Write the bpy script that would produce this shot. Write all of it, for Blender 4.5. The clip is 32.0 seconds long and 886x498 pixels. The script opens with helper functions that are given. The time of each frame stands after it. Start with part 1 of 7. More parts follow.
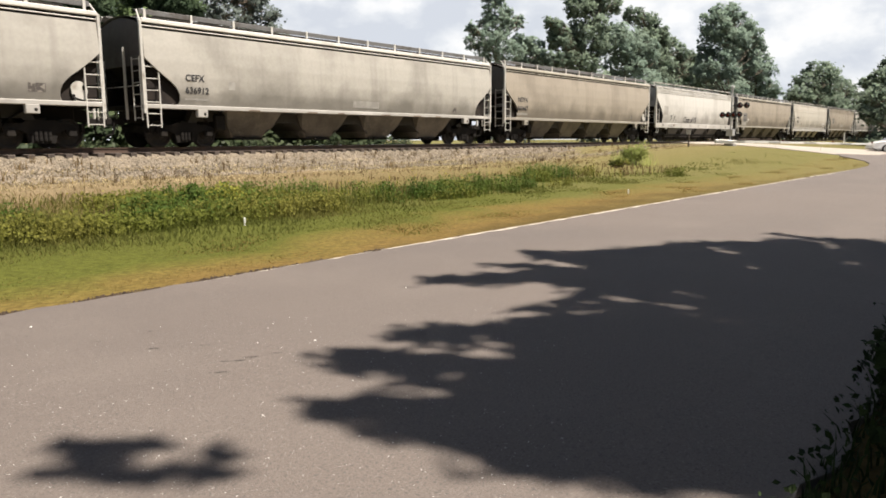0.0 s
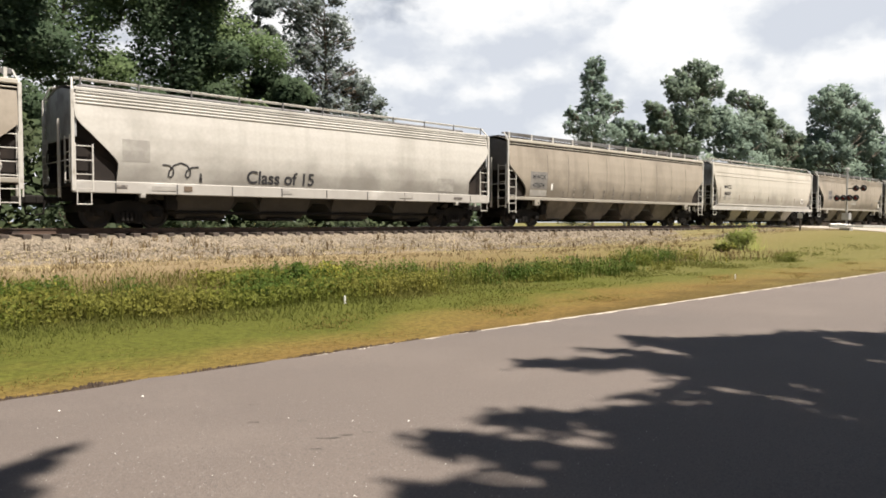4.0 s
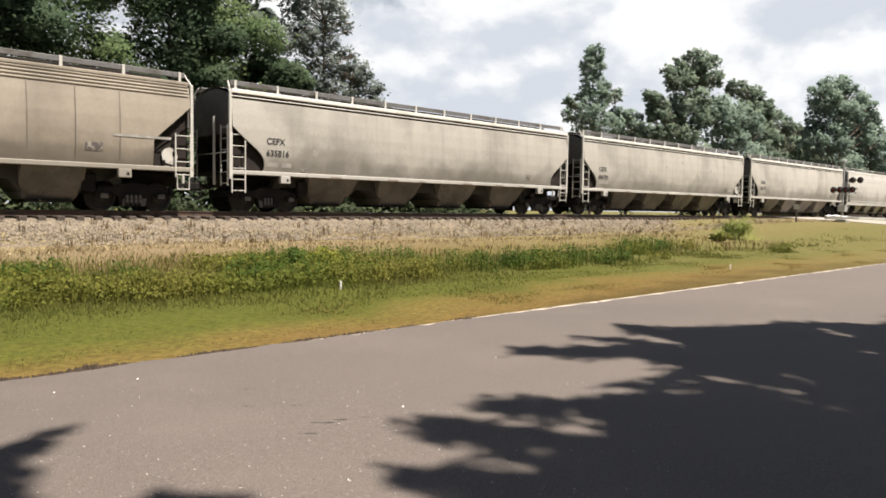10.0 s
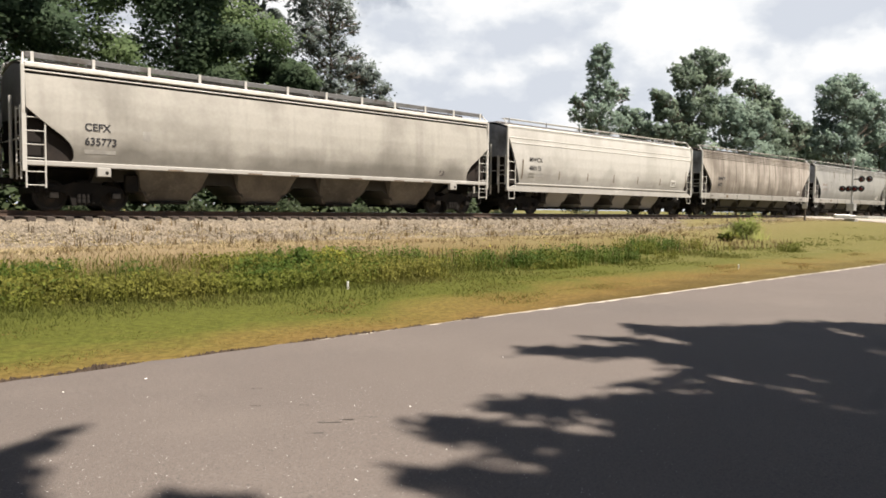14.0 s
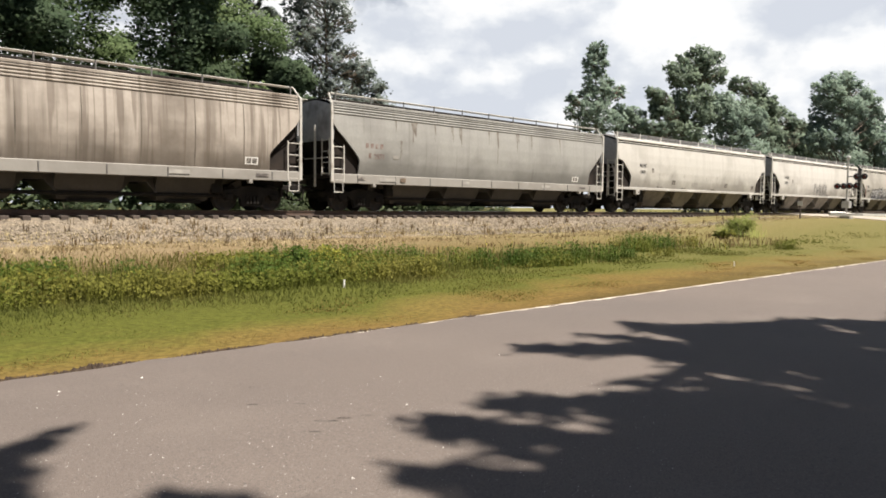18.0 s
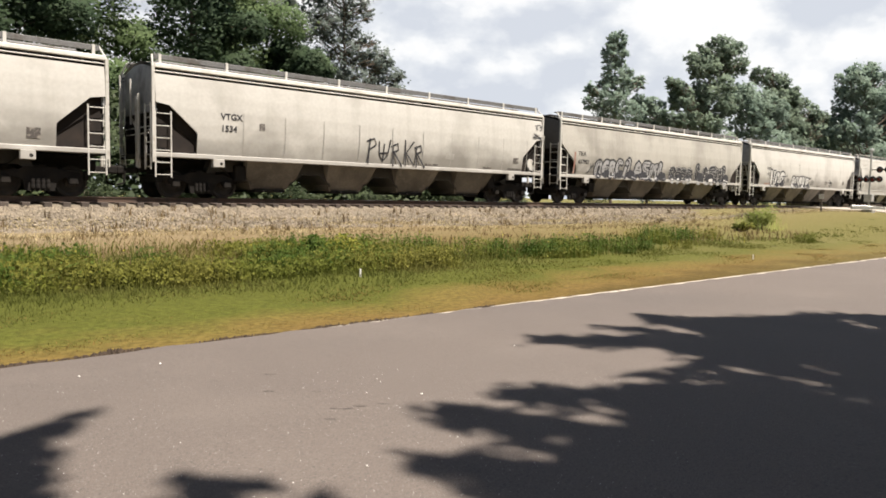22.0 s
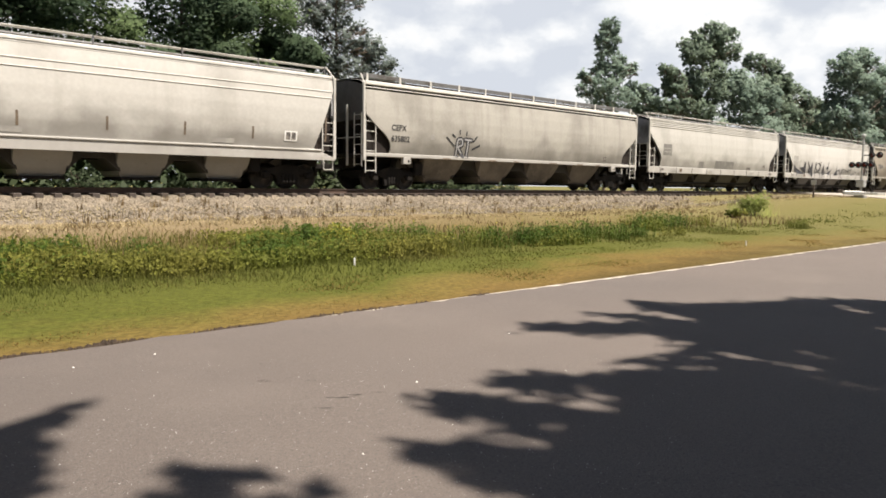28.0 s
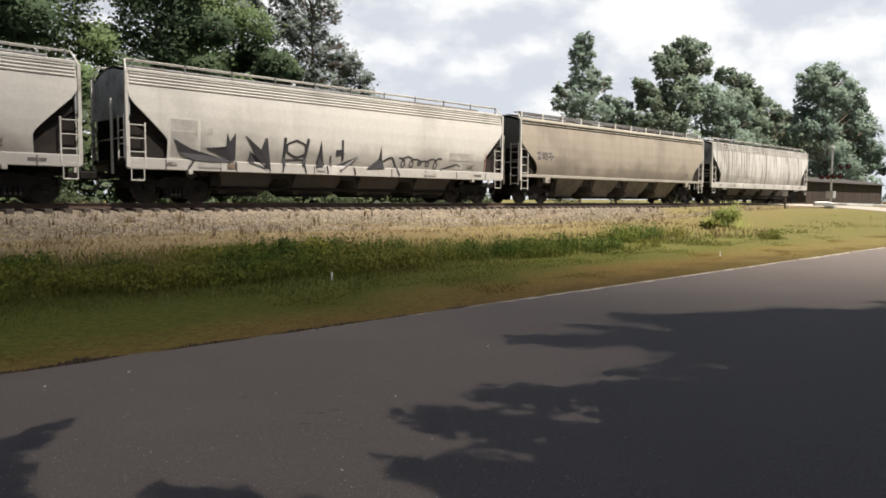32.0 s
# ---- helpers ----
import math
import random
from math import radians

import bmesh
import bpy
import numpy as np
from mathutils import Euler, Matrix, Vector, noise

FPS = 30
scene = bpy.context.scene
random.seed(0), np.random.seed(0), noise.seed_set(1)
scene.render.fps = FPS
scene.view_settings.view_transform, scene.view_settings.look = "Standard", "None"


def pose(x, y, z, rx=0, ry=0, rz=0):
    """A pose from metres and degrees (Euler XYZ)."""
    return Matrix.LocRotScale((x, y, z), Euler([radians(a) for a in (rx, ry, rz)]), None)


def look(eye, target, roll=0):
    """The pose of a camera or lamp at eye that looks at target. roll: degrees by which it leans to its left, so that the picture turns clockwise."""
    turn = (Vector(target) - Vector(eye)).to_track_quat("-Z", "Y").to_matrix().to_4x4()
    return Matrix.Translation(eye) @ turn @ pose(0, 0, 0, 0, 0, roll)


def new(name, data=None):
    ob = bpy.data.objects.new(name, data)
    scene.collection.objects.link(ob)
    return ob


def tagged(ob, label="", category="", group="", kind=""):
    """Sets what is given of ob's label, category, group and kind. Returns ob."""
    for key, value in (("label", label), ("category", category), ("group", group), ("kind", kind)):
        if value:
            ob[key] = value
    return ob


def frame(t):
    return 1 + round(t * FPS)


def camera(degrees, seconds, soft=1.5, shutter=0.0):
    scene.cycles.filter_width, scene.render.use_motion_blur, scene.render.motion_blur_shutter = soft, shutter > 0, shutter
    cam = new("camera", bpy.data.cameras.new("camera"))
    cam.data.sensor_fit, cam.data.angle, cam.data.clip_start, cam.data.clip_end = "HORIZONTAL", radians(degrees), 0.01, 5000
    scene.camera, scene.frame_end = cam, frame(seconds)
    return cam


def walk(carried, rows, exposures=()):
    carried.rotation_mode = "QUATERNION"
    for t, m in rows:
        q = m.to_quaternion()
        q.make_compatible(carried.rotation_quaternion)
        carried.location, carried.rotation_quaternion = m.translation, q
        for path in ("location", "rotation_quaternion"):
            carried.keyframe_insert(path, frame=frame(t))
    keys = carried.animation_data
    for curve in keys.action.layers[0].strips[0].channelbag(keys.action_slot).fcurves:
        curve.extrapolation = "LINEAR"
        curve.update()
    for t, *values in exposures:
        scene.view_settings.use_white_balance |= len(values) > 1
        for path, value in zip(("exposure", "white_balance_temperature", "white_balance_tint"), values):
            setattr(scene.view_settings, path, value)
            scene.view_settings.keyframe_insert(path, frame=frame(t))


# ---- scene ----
EYE = 1.45
cam = camera(63.0, 32.0, soft=1.75)
PATH = [
    (0.0, pose(0, 0, EYE, 81.43, 0.28, -50.56)),
    (0.5, pose(0, 0, EYE, 82.03, 0.75, -49.89)),
    (1.0, pose(0, 0, EYE, 82.54, 0.44, -49.82)),
    (1.5, pose(0, 0, EYE, 82.18, 0.35, -50.14)),
    (2.0, pose(0, 0, EYE, 83.07, -0.00, -52.02)),
    (2.5, pose(0, 0, EYE, 83.91, -0.42, -50.99)),
    (3.0, pose(0, 0, EYE, 85.27, -0.05, -48.31)),
    (3.5, pose(0, 0, EYE, 87.97, -0.03, -43.15)),
    (5.5, pose(0, 0, EYE, 86.91, -0.46, -42.62)),
    (6.0, pose(0, 0, EYE, 86.23, -0.22, -43.91)),
    (6.5, pose(0, 0, EYE, 86.70, 0.67, -46.60)),
    (7.0, pose(0, 0, EYE, 86.54, 0.01, -45.31)),
    (7.5, pose(0, 0, EYE, 86.87, -0.26, -44.86)),
    (8.0, pose(0, 0, EYE, 86.82, -0.55, -44.29)),
    (8.5, pose(0, 0, EYE, 86.82, -0.59, -43.55)),
    (9.0, pose(0, 0, EYE, 86.87, -0.94, -43.36)),
    (9.5, pose(0, 0, EYE, 86.78, -0.98, -43.15)),
    (10.0, pose(0, 0, EYE, 86.83, -0.80, -43.11)),
    (10.5, pose(0, 0, EYE, 86.52, -0.80, -42.62)),
    (11.0, pose(0, 0, EYE, 86.45, -0.66, -42.63)),
    (11.5, pose(0, 0, EYE, 86.51, -0.90, -42.29)),
    (12.0, pose(0, 0, EYE, 86.61, -0.90, -42.31)),
    (12.5, pose(0, 0, EYE, 86.50, -0.95, -42.30)),
    (13.0, pose(0, 0, EYE, 86.59, -0.66, -42.52)),
    (13.5, pose(0, 0, EYE, 86.41, -0.60, -42.63)),
    (14.0, pose(0, 0, EYE, 86.81, -0.69, -42.57)),
    (14.5, pose(0, 0, EYE, 86.54, -0.71, -42.86)),
    (16.5, pose(0, 0, EYE, 86.56, -0.67, -43.35)),
    (17.0, pose(0, 0, EYE, 86.46, -0.42, -43.52)),
    (17.5, pose(0, 0, EYE, 86.59, -0.41, -43.35)),
    (18.0, pose(0, 0, EYE, 86.67, -0.57, -42.87)),
    (18.5, pose(0, 0, EYE, 86.48, -0.71, -42.99)),
    (19.0, pose(0, 0, EYE, 86.48, -0.59, -42.65)),
    (19.5, pose(0, 0, EYE, 86.59, -0.55, -43.23)),
    (20.0, pose(0, 0, EYE, 86.71, -0.75, -43.32)),
    (20.5, pose(0, 0, EYE, 86.35, -0.60, -42.80)),
    (21.0, pose(0, 0, EYE, 85.78, -0.82, -42.33)),
    (21.5, pose(0, 0, EYE, 85.69, -1.20, -41.63)),
    (22.0, pose(0, 0, EYE, 85.86, -1.05, -41.55)),
    (22.5, pose(0, 0, EYE, 86.33, -0.71, -42.36)),
    (23.0, pose(0, 0, EYE, 86.21, -1.01, -42.95)),
    (23.5, pose(0, 0, EYE, 85.66, -0.96, -44.40)),
    (24.0, pose(0, 0, EYE, 85.32, -0.44, -45.01)),
    (24.5, pose(0, 0, EYE, 85.56, -0.34, -44.45)),
    (25.0, pose(0, 0, EYE, 85.01, -1.04, -44.07)),
    (25.5, pose(0, 0, EYE, 84.78, -1.10, -43.50)),
    (27.5, pose(0, 0, EYE, 85.04, -0.61, -42.32)),
    (28.0, pose(0, 0, EYE, 84.95, -0.67, -42.06)),
    (28.5, pose(0, 0, EYE, 85.01, -0.84, -42.09)),
    (29.0, pose(0, 0, EYE, 84.92, -0.80, -42.00)),
    (29.5, pose(0, 0, EYE, 84.74, -0.81, -42.80)),
    (30.0, pose(0, 0, EYE, 84.73, -0.64, -43.58)),
    (30.5, pose(0, 0, EYE, 84.65, -0.54, -44.13)),
    (31.0, pose(0, 0, EYE, 84.46, -0.59, -44.35)),
    (31.5, pose(0, 0, EYE, 84.54, -0.34, -45.23)),
    (32.0, pose(0, 0, EYE, 86.02, -0.33, -43.85)),
]
walk(cam, PATH)

TRACK_Y, RAIL_Z = 24.773, 1.248
SPEED, SLOWING = 11.874, -0.00329
GAPS = [11.95, 32.96, 53.35, 72.55, 92.88, 111.36, 129.44, 149.65, 170.09, 190.36, 208.93, 227.74, 246.83, 267.33, 287.28, 307.5, 327.78, 346.0, 366.14, 384.56, 403.53, 423.88, 442.7]

# ---- light ----
SUN_FROM = Vector((0.30, -1.0, 0)).normalized()
SUN_UP = radians(62)
sun_way = Vector((SUN_FROM.x * math.cos(SUN_UP), SUN_FROM.y * math.cos(SUN_UP), math.sin(SUN_UP)))
sun = new("sun", bpy.data.lights.new("sun", "SUN"))
sun.data.energy, sun.data.angle, sun.data.color = 5.0, radians(0.7), (1.0, 0.90, 0.79)
sun.matrix_world = look((0, 0, 60), Vector((0, 0, 60)) - sun_way)

world = bpy.data.worlds.new("sky")
scene.world = world
world.use_nodes = True


def link(tree, a, b):
    tree.links.new(a, b)


def sky_nodes():
    """Blue sky with broken white and grey cumulus all round."""
    t = world.node_tree
    n = t.nodes
    n.clear()
    out = n.new("ShaderNodeOutputWorld")
    bg = n.new("ShaderNodeBackground")
    sky = n.new("ShaderNodeTexSky")
    sky.sky_type, sky.sun_disc = "NISHITA", False
    sky.sun_elevation = SUN_UP
    sky.air_density, sky.dust_density = 0.4, 0.3
    sky.sun_rotation = math.atan2(SUN_FROM.x, SUN_FROM.y)
    tc = n.new("ShaderNodeTexCoord")
    mp = n.new("ShaderNodeMapping")
    mp.inputs["Scale"].default_value = (1.0, 1.0, 1.6)
    mp.inputs["Location"].default_value = (0.3, 0.2, 0.1)
    link(t, tc.outputs["Generated"], mp.inputs["Vector"])
    big = n.new("ShaderNodeTexNoise")
    big.inputs["Scale"].default_value, big.inputs["Detail"].default_value, big.inputs["Roughness"].default_value = 4.2, 9.0, 0.54
    link(t, mp.outputs[0], big.inputs["Vector"])
    cover = n.new("ShaderNodeValToRGB")
    cover.color_ramp.elements[0].position, cover.color_ramp.elements[1].position = 0.06, 0.20
    # cumulus stand closer together towards the horizon, with more blue between them overhead
    up = n.new("ShaderNodeSeparateXYZ")
    link(t, tc.outputs["Generated"], up.inputs[0])
    thin = n.new("ShaderNodeMath")
    thin.operation = "MULTIPLY_ADD"
    link(t, up.outputs["Z"], thin.inputs[0])
    thin.inputs[1].default_value = -0.9
    link(t, big.outputs["Fac"], thin.inputs[2])
    link(t, thin.outputs[0], cover.inputs["Fac"])
    # billows: bright where the cloud thins upward, grey at the base
    shades = []
    for lift in (0.0, 0.055):
        mp2 = n.new("ShaderNodeMapping")
        mp2.inputs["Location"].default_value = (4.1, 1.7, 0.62 + lift)
        mp2.inputs["Scale"].default_value = (1.0, 1.0, 1.6)
        link(t, tc.outputs["Generated"], mp2.inputs["Vector"])
        body = n.new("ShaderNodeTexNoise")
        body.inputs["Scale"].default_value, body.inputs["Detail"].default_value, body.inputs["Roughness"].default_value = 5.2, 9.0, 0.52
        link(t, mp2.outputs[0], body.inputs["Vector"])
        shades.append(body.outputs["Fac"])
    lit = n.new("ShaderNodeMath")
    lit.operation = "SUBTRACT"
    link(t, shades[0], lit.inputs[0])
    link(t, shades[1], lit.inputs[1])
    relief = n.new("ShaderNodeMath")
    relief.operation = "MULTIPLY_ADD"
    link(t, lit.outputs[0], relief.inputs[0])
    relief.inputs[1].default_value = 1.5
    link(t, shades[0], relief.inputs[2])
    tone = n.new("ShaderNodeValToRGB")
    e = tone.color_ramp.elements
    e[0].position, e[0].color = 0.30, (7.8, 8.25, 9.1, 1)
    e[1].position, e[1].color = 0.64, (11.6, 11.6, 11.6, 1)
    mid = e.new(0.46)
    mid.color = (9.2, 9.55, 10.1, 1)
    bright = e.new(0.53)
    bright.color = (10.4, 10.6, 10.9, 1)
    link(t, relief.outputs[0], tone.inputs["Fac"])
    mix = n.new("ShaderNodeMix")
    mix.data_type = "RGBA"
    link(t, cover.outputs["Color"], mix.inputs["Factor"])
    link(t, sky.outputs[0], mix.inputs["A"])
    link(t, tone.outputs[0], mix.inputs["B"])
    link(t, mix.outputs["Result"], bg.inputs["Color"])
    bg.inputs["Strength"].default_value = 0.0455
    link(t, bg.outputs[0], out.inputs["Surface"])


sky_nodes()
scene.view_settings.exposure = 0.96

# ---- materials ----
def material(name, color, rough=0.7, metal=0.0, spots=(), grain=0.0, grain_scale=60.0, bump=0.0, bump_scale=40.0, random_amount=0.0, stretch=(1, 1, 1), island=False, spec=0.5, coords="Object"):
    """A surface: base colour, patches [(scale, colour, low, high)], fine grain, relief and a random shade from piece to piece."""
    m = bpy.data.materials.new(name)
    m.use_nodes = True
    t = m.node_tree
    n = t.nodes
    bsdf = n["Principled BSDF"]
    bsdf.inputs["Roughness"].default_value, bsdf.inputs["Metallic"].default_value = rough, metal
    bsdf.inputs["Specular IOR Level"].default_value = spec
    tc = n.new("ShaderNodeTexCoord")
    mp = n.new("ShaderNodeMapping")
    mp.inputs["Scale"].default_value = stretch
    link(t, tc.outputs[coords], mp.inputs["Vector"])
    rgb = n.new("ShaderNodeRGB")
    rgb.outputs[0].default_value = (*color, 1)
    last = rgb.outputs[0]
    for scale, col, lo, hi in spots:
        nz = n.new("ShaderNodeTexNoise")
        nz.inputs["Scale"].default_value, nz.inputs["Detail"].default_value = scale, 6.0
        link(t, mp.outputs[0], nz.inputs["Vector"])
        rp = n.new("ShaderNodeMapRange")
        rp.inputs["From Min"].default_value, rp.inputs["From Max"].default_value = lo, hi
        link(t, nz.outputs["Fac"], rp.inputs["Value"])
        mx = n.new("ShaderNodeMix")
        mx.data_type = "RGBA"
        link(t, rp.outputs[0], mx.inputs["Factor"])
        link(t, last, mx.inputs["A"])
        mx.inputs["B"].default_value = (*col, 1)
        last = mx.outputs["Result"]
    scalar = None
    if grain:
        nz = n.new("ShaderNodeTexNoise")
        nz.inputs["Scale"].default_value, nz.inputs["Detail"].default_value = grain_scale, 4.0
        link(t, mp.outputs[0], nz.inputs["Vector"])
        rp = n.new("ShaderNodeMapRange")
        rp.inputs["From Min"].default_value, rp.inputs["From Max"].default_value = 0.3, 0.7
        rp.inputs["To Min"].default_value, rp.inputs["To Max"].default_value = 1 - grain, 1 + grain
        link(t, nz.outputs["Fac"], rp.inputs["Value"])
        scalar = rp.outputs[0]
    if random_amount:
        if island:
            src = n.new("ShaderNodeNewGeometry").outputs["Random Per Island"]
        else:
            src = n.new("ShaderNodeObjectInfo").outputs["Random"]
        rp = n.new("ShaderNodeMapRange")
        rp.inputs["To Min"].default_value, rp.inputs["To Max"].default_value = 1 - random_amount, 1 + random_amount
        link(t, src, rp.inputs["Value"])
        if scalar:
            mu = n.new("ShaderNodeMath")
            mu.operation = "MULTIPLY"
            link(t, scalar, mu.inputs[0])
            link(t, rp.outputs[0], mu.inputs[1])
            scalar = mu.outputs[0]
        else:
            scalar = rp.outputs[0]
    if scalar:
        vm = n.new("ShaderNodeVectorMath")
        vm.operation = "SCALE"
        link(t, last, vm.inputs[0])
        link(t, scalar, vm.inputs["Scale"])
        last = vm.outputs[0]
    link(t, last, bsdf.inputs["Base Color"])
    if bump:
        nz = n.new("ShaderNodeTexNoise")
        nz.inputs["Scale"].default_value, nz.inputs["Detail"].default_value = bump_scale, 5.0
        link(t, mp.outputs[0], nz.inputs["Vector"])
        bp = n.new("ShaderNodeBump")
        bp.inputs["Strength"].default_value, bp.inputs["Distance"].default_value = bump, 0.02
        link(t, nz.outputs["Fac"], bp.inputs["Height"])
        link(t, bp.outputs[0], bsdf.inputs["Normal"])
    return m


def leaf_material(name, color, other, back=0.35, rough=0.5, vary=0.3):
    """Leaves: shade varies from leaf to leaf, and some light comes through."""
    m = material(name, color, rough=rough, spots=[(0.35, other, 0.42, 0.62)], random_amount=vary, island=True, spec=0.12)
    t = m.node_tree
    n = t.nodes
    bsdf = n["Principled BSDF"]
    tr = n.new("ShaderNodeBsdfTranslucent")
    link(t, bsdf.inputs["Base Color"].links[0].from_socket, tr.inputs["Color"])
    mx = n.new("ShaderNodeMixShader")
    mx.inputs[0].default_value = back
    link(t, bsdf.outputs[0], mx.inputs[1])
    link(t, tr.outputs[0], mx.inputs[2])
    link(t, mx.outputs[0], n["Material Output"].inputs["Surface"])
    return m


def car_paint(name, color, dirt, dirt_low=0.46, dirt_high=0.75, streak=0.35, rust=0.0, rust_color=(0.14, 0.06, 0.03), rust_low=0.60):
    """Old rolling-stock paint: soot patches, vertical wash streaks, a dusty lower edge and some rust runs."""
    m = material(name, color, rough=0.55, spots=[(0.45, dirt, dirt_low, dirt_high)], grain=0.05, grain_scale=9.0, random_amount=0.03, spec=0.4)
    t = m.node_tree
    n = t.nodes
    bsdf = n["Principled BSDF"]
    last = bsdf.inputs["Base Color"].links[0].from_socket
    tc = n.new("ShaderNodeTexCoord")
    info = n.new("ShaderNodeObjectInfo")
    shift = n.new("ShaderNodeVectorMath")
    shift.operation = "SCALE"
    shift.inputs[0].default_value = (37.0, 0, 0)
    link(t, info.outputs["Random"], shift.inputs["Scale"])
    add = n.new("ShaderNodeVectorMath")
    add.operation = "ADD"
    link(t, tc.outputs["Object"], add.inputs[0])
    link(t, shift.outputs[0], add.inputs[1])
    for scale, stretch, lo, hi, amount, col in ((1.0, (2.2, 1, 0.16), 0.5, 0.72, streak, dirt), (1.0, (6.0, 1, 0.22), rust_low, rust_low + 0.08, rust, rust_color)):
        if not amount:
            continue
        mp = n.new("ShaderNodeMapping")
        mp.inputs["Scale"].default_value = stretch
        link(t, add.outputs[0], mp.inputs["Vector"])
        nz = n.new("ShaderNodeTexNoise")
        nz.inputs["Scale"].default_value, nz.inputs["Detail"].default_value = scale, 5.0
        link(t, mp.outputs[0], nz.inputs["Vector"])
        rp = n.new("ShaderNodeMapRange")
        rp.inputs["From Min"].default_value, rp.inputs["From Max"].default_value = lo, hi
        rp.inputs["To Max"].default_value = amount
        link(t, nz.outputs["Fac"], rp.inputs["Value"])
        mx = n.new("ShaderNodeMix")
        mx.data_type = "RGBA"
        link(t, rp.outputs[0], mx.inputs["Factor"])
        link(t, last, mx.inputs["A"])
        mx.inputs["B"].default_value = (*col, 1)
        last = mx.outputs["Result"]
    # road dust thrown up from the wheels: heavier below, broken by noise
    sep = n.new("ShaderNodeSeparateXYZ")
    link(t, tc.outputs["Object"], sep.inputs[0])
    nz = n.new("ShaderNodeTexNoise")
    nz.inputs["Scale"].default_value, nz.inputs["Detail"].default_value = 0.55, 7.0
    link(t, add.outputs[0], nz.inputs["Vector"])
    hgt = n.new("ShaderNodeMath")
    hgt.operation = "MULTIPLY_ADD"
    link(t, nz.outputs["Fac"], hgt.inputs[0])
    hgt.inputs[1].default_value = -3.3
    link(t, sep.outputs["Z"], hgt.inputs[2])
    rp = n.new("ShaderNodeMapRange")
    rp.inputs["From Min"].default_value, rp.inputs["From Max"].default_value = -0.1, 0.75
    rp.inputs["To Min"].default_value, rp.inputs["To Max"].default_value = 0.6, 0.0
    link(t, hgt.outputs[0], rp.inputs["Value"])
    mx = n.new("ShaderNodeMix")
    mx.data_type = "RGBA"
    link(t, rp.outputs[0], mx.inputs["Factor"])
    link(t, last, mx.inputs["A"])
    mx.inputs["B"].default_value = (*[0.6 * c for c in dirt], 1)
    link(t, mx.outputs["Result"], bsdf.inputs["Base Color"])
    return m


PAINT = {
    "white": car_paint("white_car_paint", (0.395, 0.38, 0.345), (0.17, 0.16, 0.14), 0.44, 0.8, 0.3),
    "clean": car_paint("clean_white_car_paint", (0.49, 0.48, 0.45), (0.25, 0.235, 0.21), 0.48, 0.88, 0.2),
    "sill": car_paint("white_sill_paint", (0.66, 0.65, 0.62), (0.36, 0.34, 0.31), 0.56, 0.85, 0.3),
    "cream": car_paint("cream_car_paint", (0.46, 0.435, 0.38), (0.28, 0.255, 0.215), 0.48, 0.85, 0.2),
    "tan": car_paint("tan_car_paint", (0.305, 0.27, 0.222), (0.155, 0.135, 0.110), 0.46, 0.8, 0.3),
    "brown": car_paint("weathered_tan_car_paint", (0.37, 0.335, 0.295), (0.15, 0.128, 0.105), 0.42, 0.66, 0.85, 0.6, (0.12, 0.095, 0.075), 0.54),
    "grey": car_paint("grey_car_paint", (0.30, 0.30, 0.285), (0.18, 0.178, 0.168), 0.45, 0.8, 0.3, 0.35, (0.11, 0.10, 0.09), 0.62),
    "rusty": car_paint("rust_streaked_white_car_paint", (0.48, 0.475, 0.45), (0.25, 0.24, 0.22), 0.5, 0.8, 0.4, 0.85, (0.10, 0.08, 0.07), 0.53),
}
# grime, darkened further so the colour also holds the shade below the sill
HOPPER_GRIME_SHADE = material("grimy_shaded_hopper_paint", (0.155, 0.136, 0.112), 0.8, 0.0, [(0.8, (0.075, 0.066, 0.055), 0.44, 0.7), (3.0, (0.17, 0.15, 0.125), 0.55, 0.75)], grain=0.12, grain_scale=12, random_amount=0.15)
# dark wide-sill hoppers, and the shade between bays put into colour
HOPPER_DARK_SHADE = material("dark_hopper_and_shade_tone", (0.04, 0.036, 0.031), 0.8, 0.0, [(0.8, (0.065, 0.058, 0.05), 0.45, 0.7)], grain=0.12, grain_scale=12)
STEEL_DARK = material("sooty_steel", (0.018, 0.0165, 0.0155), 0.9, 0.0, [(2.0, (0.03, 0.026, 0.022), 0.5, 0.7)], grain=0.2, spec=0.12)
# near-black tone that puts the shade of the end bays into the colour
END_BAY_SHADE = material("end_bay_shade_tone", (0.021, 0.0175, 0.016), 0.8, 0.0, [(1.5, (0.036, 0.028, 0.023), 0.5, 0.7)], spec=0.2)
DARK_END = material("dark_end_sheet", (0.10, 0.094, 0.09), 0.7, 0.0, [(1.2, (0.055, 0.05, 0.047), 0.45, 0.7)], grain=0.1, grain_scale=6)
END_GREY = material("grey_end_sheet", (0.30, 0.31, 0.325), 0.6, 0.0, [(1.2, (0.09, 0.09, 0.09), 0.45, 0.7)], grain=0.1, grain_scale=6)
LADDER = material("worn_white_ladder_paint", (0.510, 0.501, 0.468), 0.5, 0.0, [(3.0, (0.297, 0.272, 0.238), 0.55, 0.75)])
WALKWAY = material("galvanised_grating", (0.16, 0.16, 0.16), 0.6, 0.5, [(2.0, (0.1, 0.09, 0.08), 0.5, 0.7)], grain=0.3, grain_scale=30)
WHEEL = material("worn_wheel_steel", (0.02, 0.018, 0.016), 0.8, 0.0, [(4.0, (0.045, 0.033, 0.025), 0.5, 0.7)])
RAIL_SIDE = material("rusty_rail", (0.09, 0.06, 0.045), 0.7, 0.3, [(3.0, (0.05, 0.04, 0.035), 0.5, 0.7)], grain=0.2)
RAIL_TOP = material("polished_rail_head", (0.6, 0.6, 0.6), 0.25, 1.0, grain=0.08)
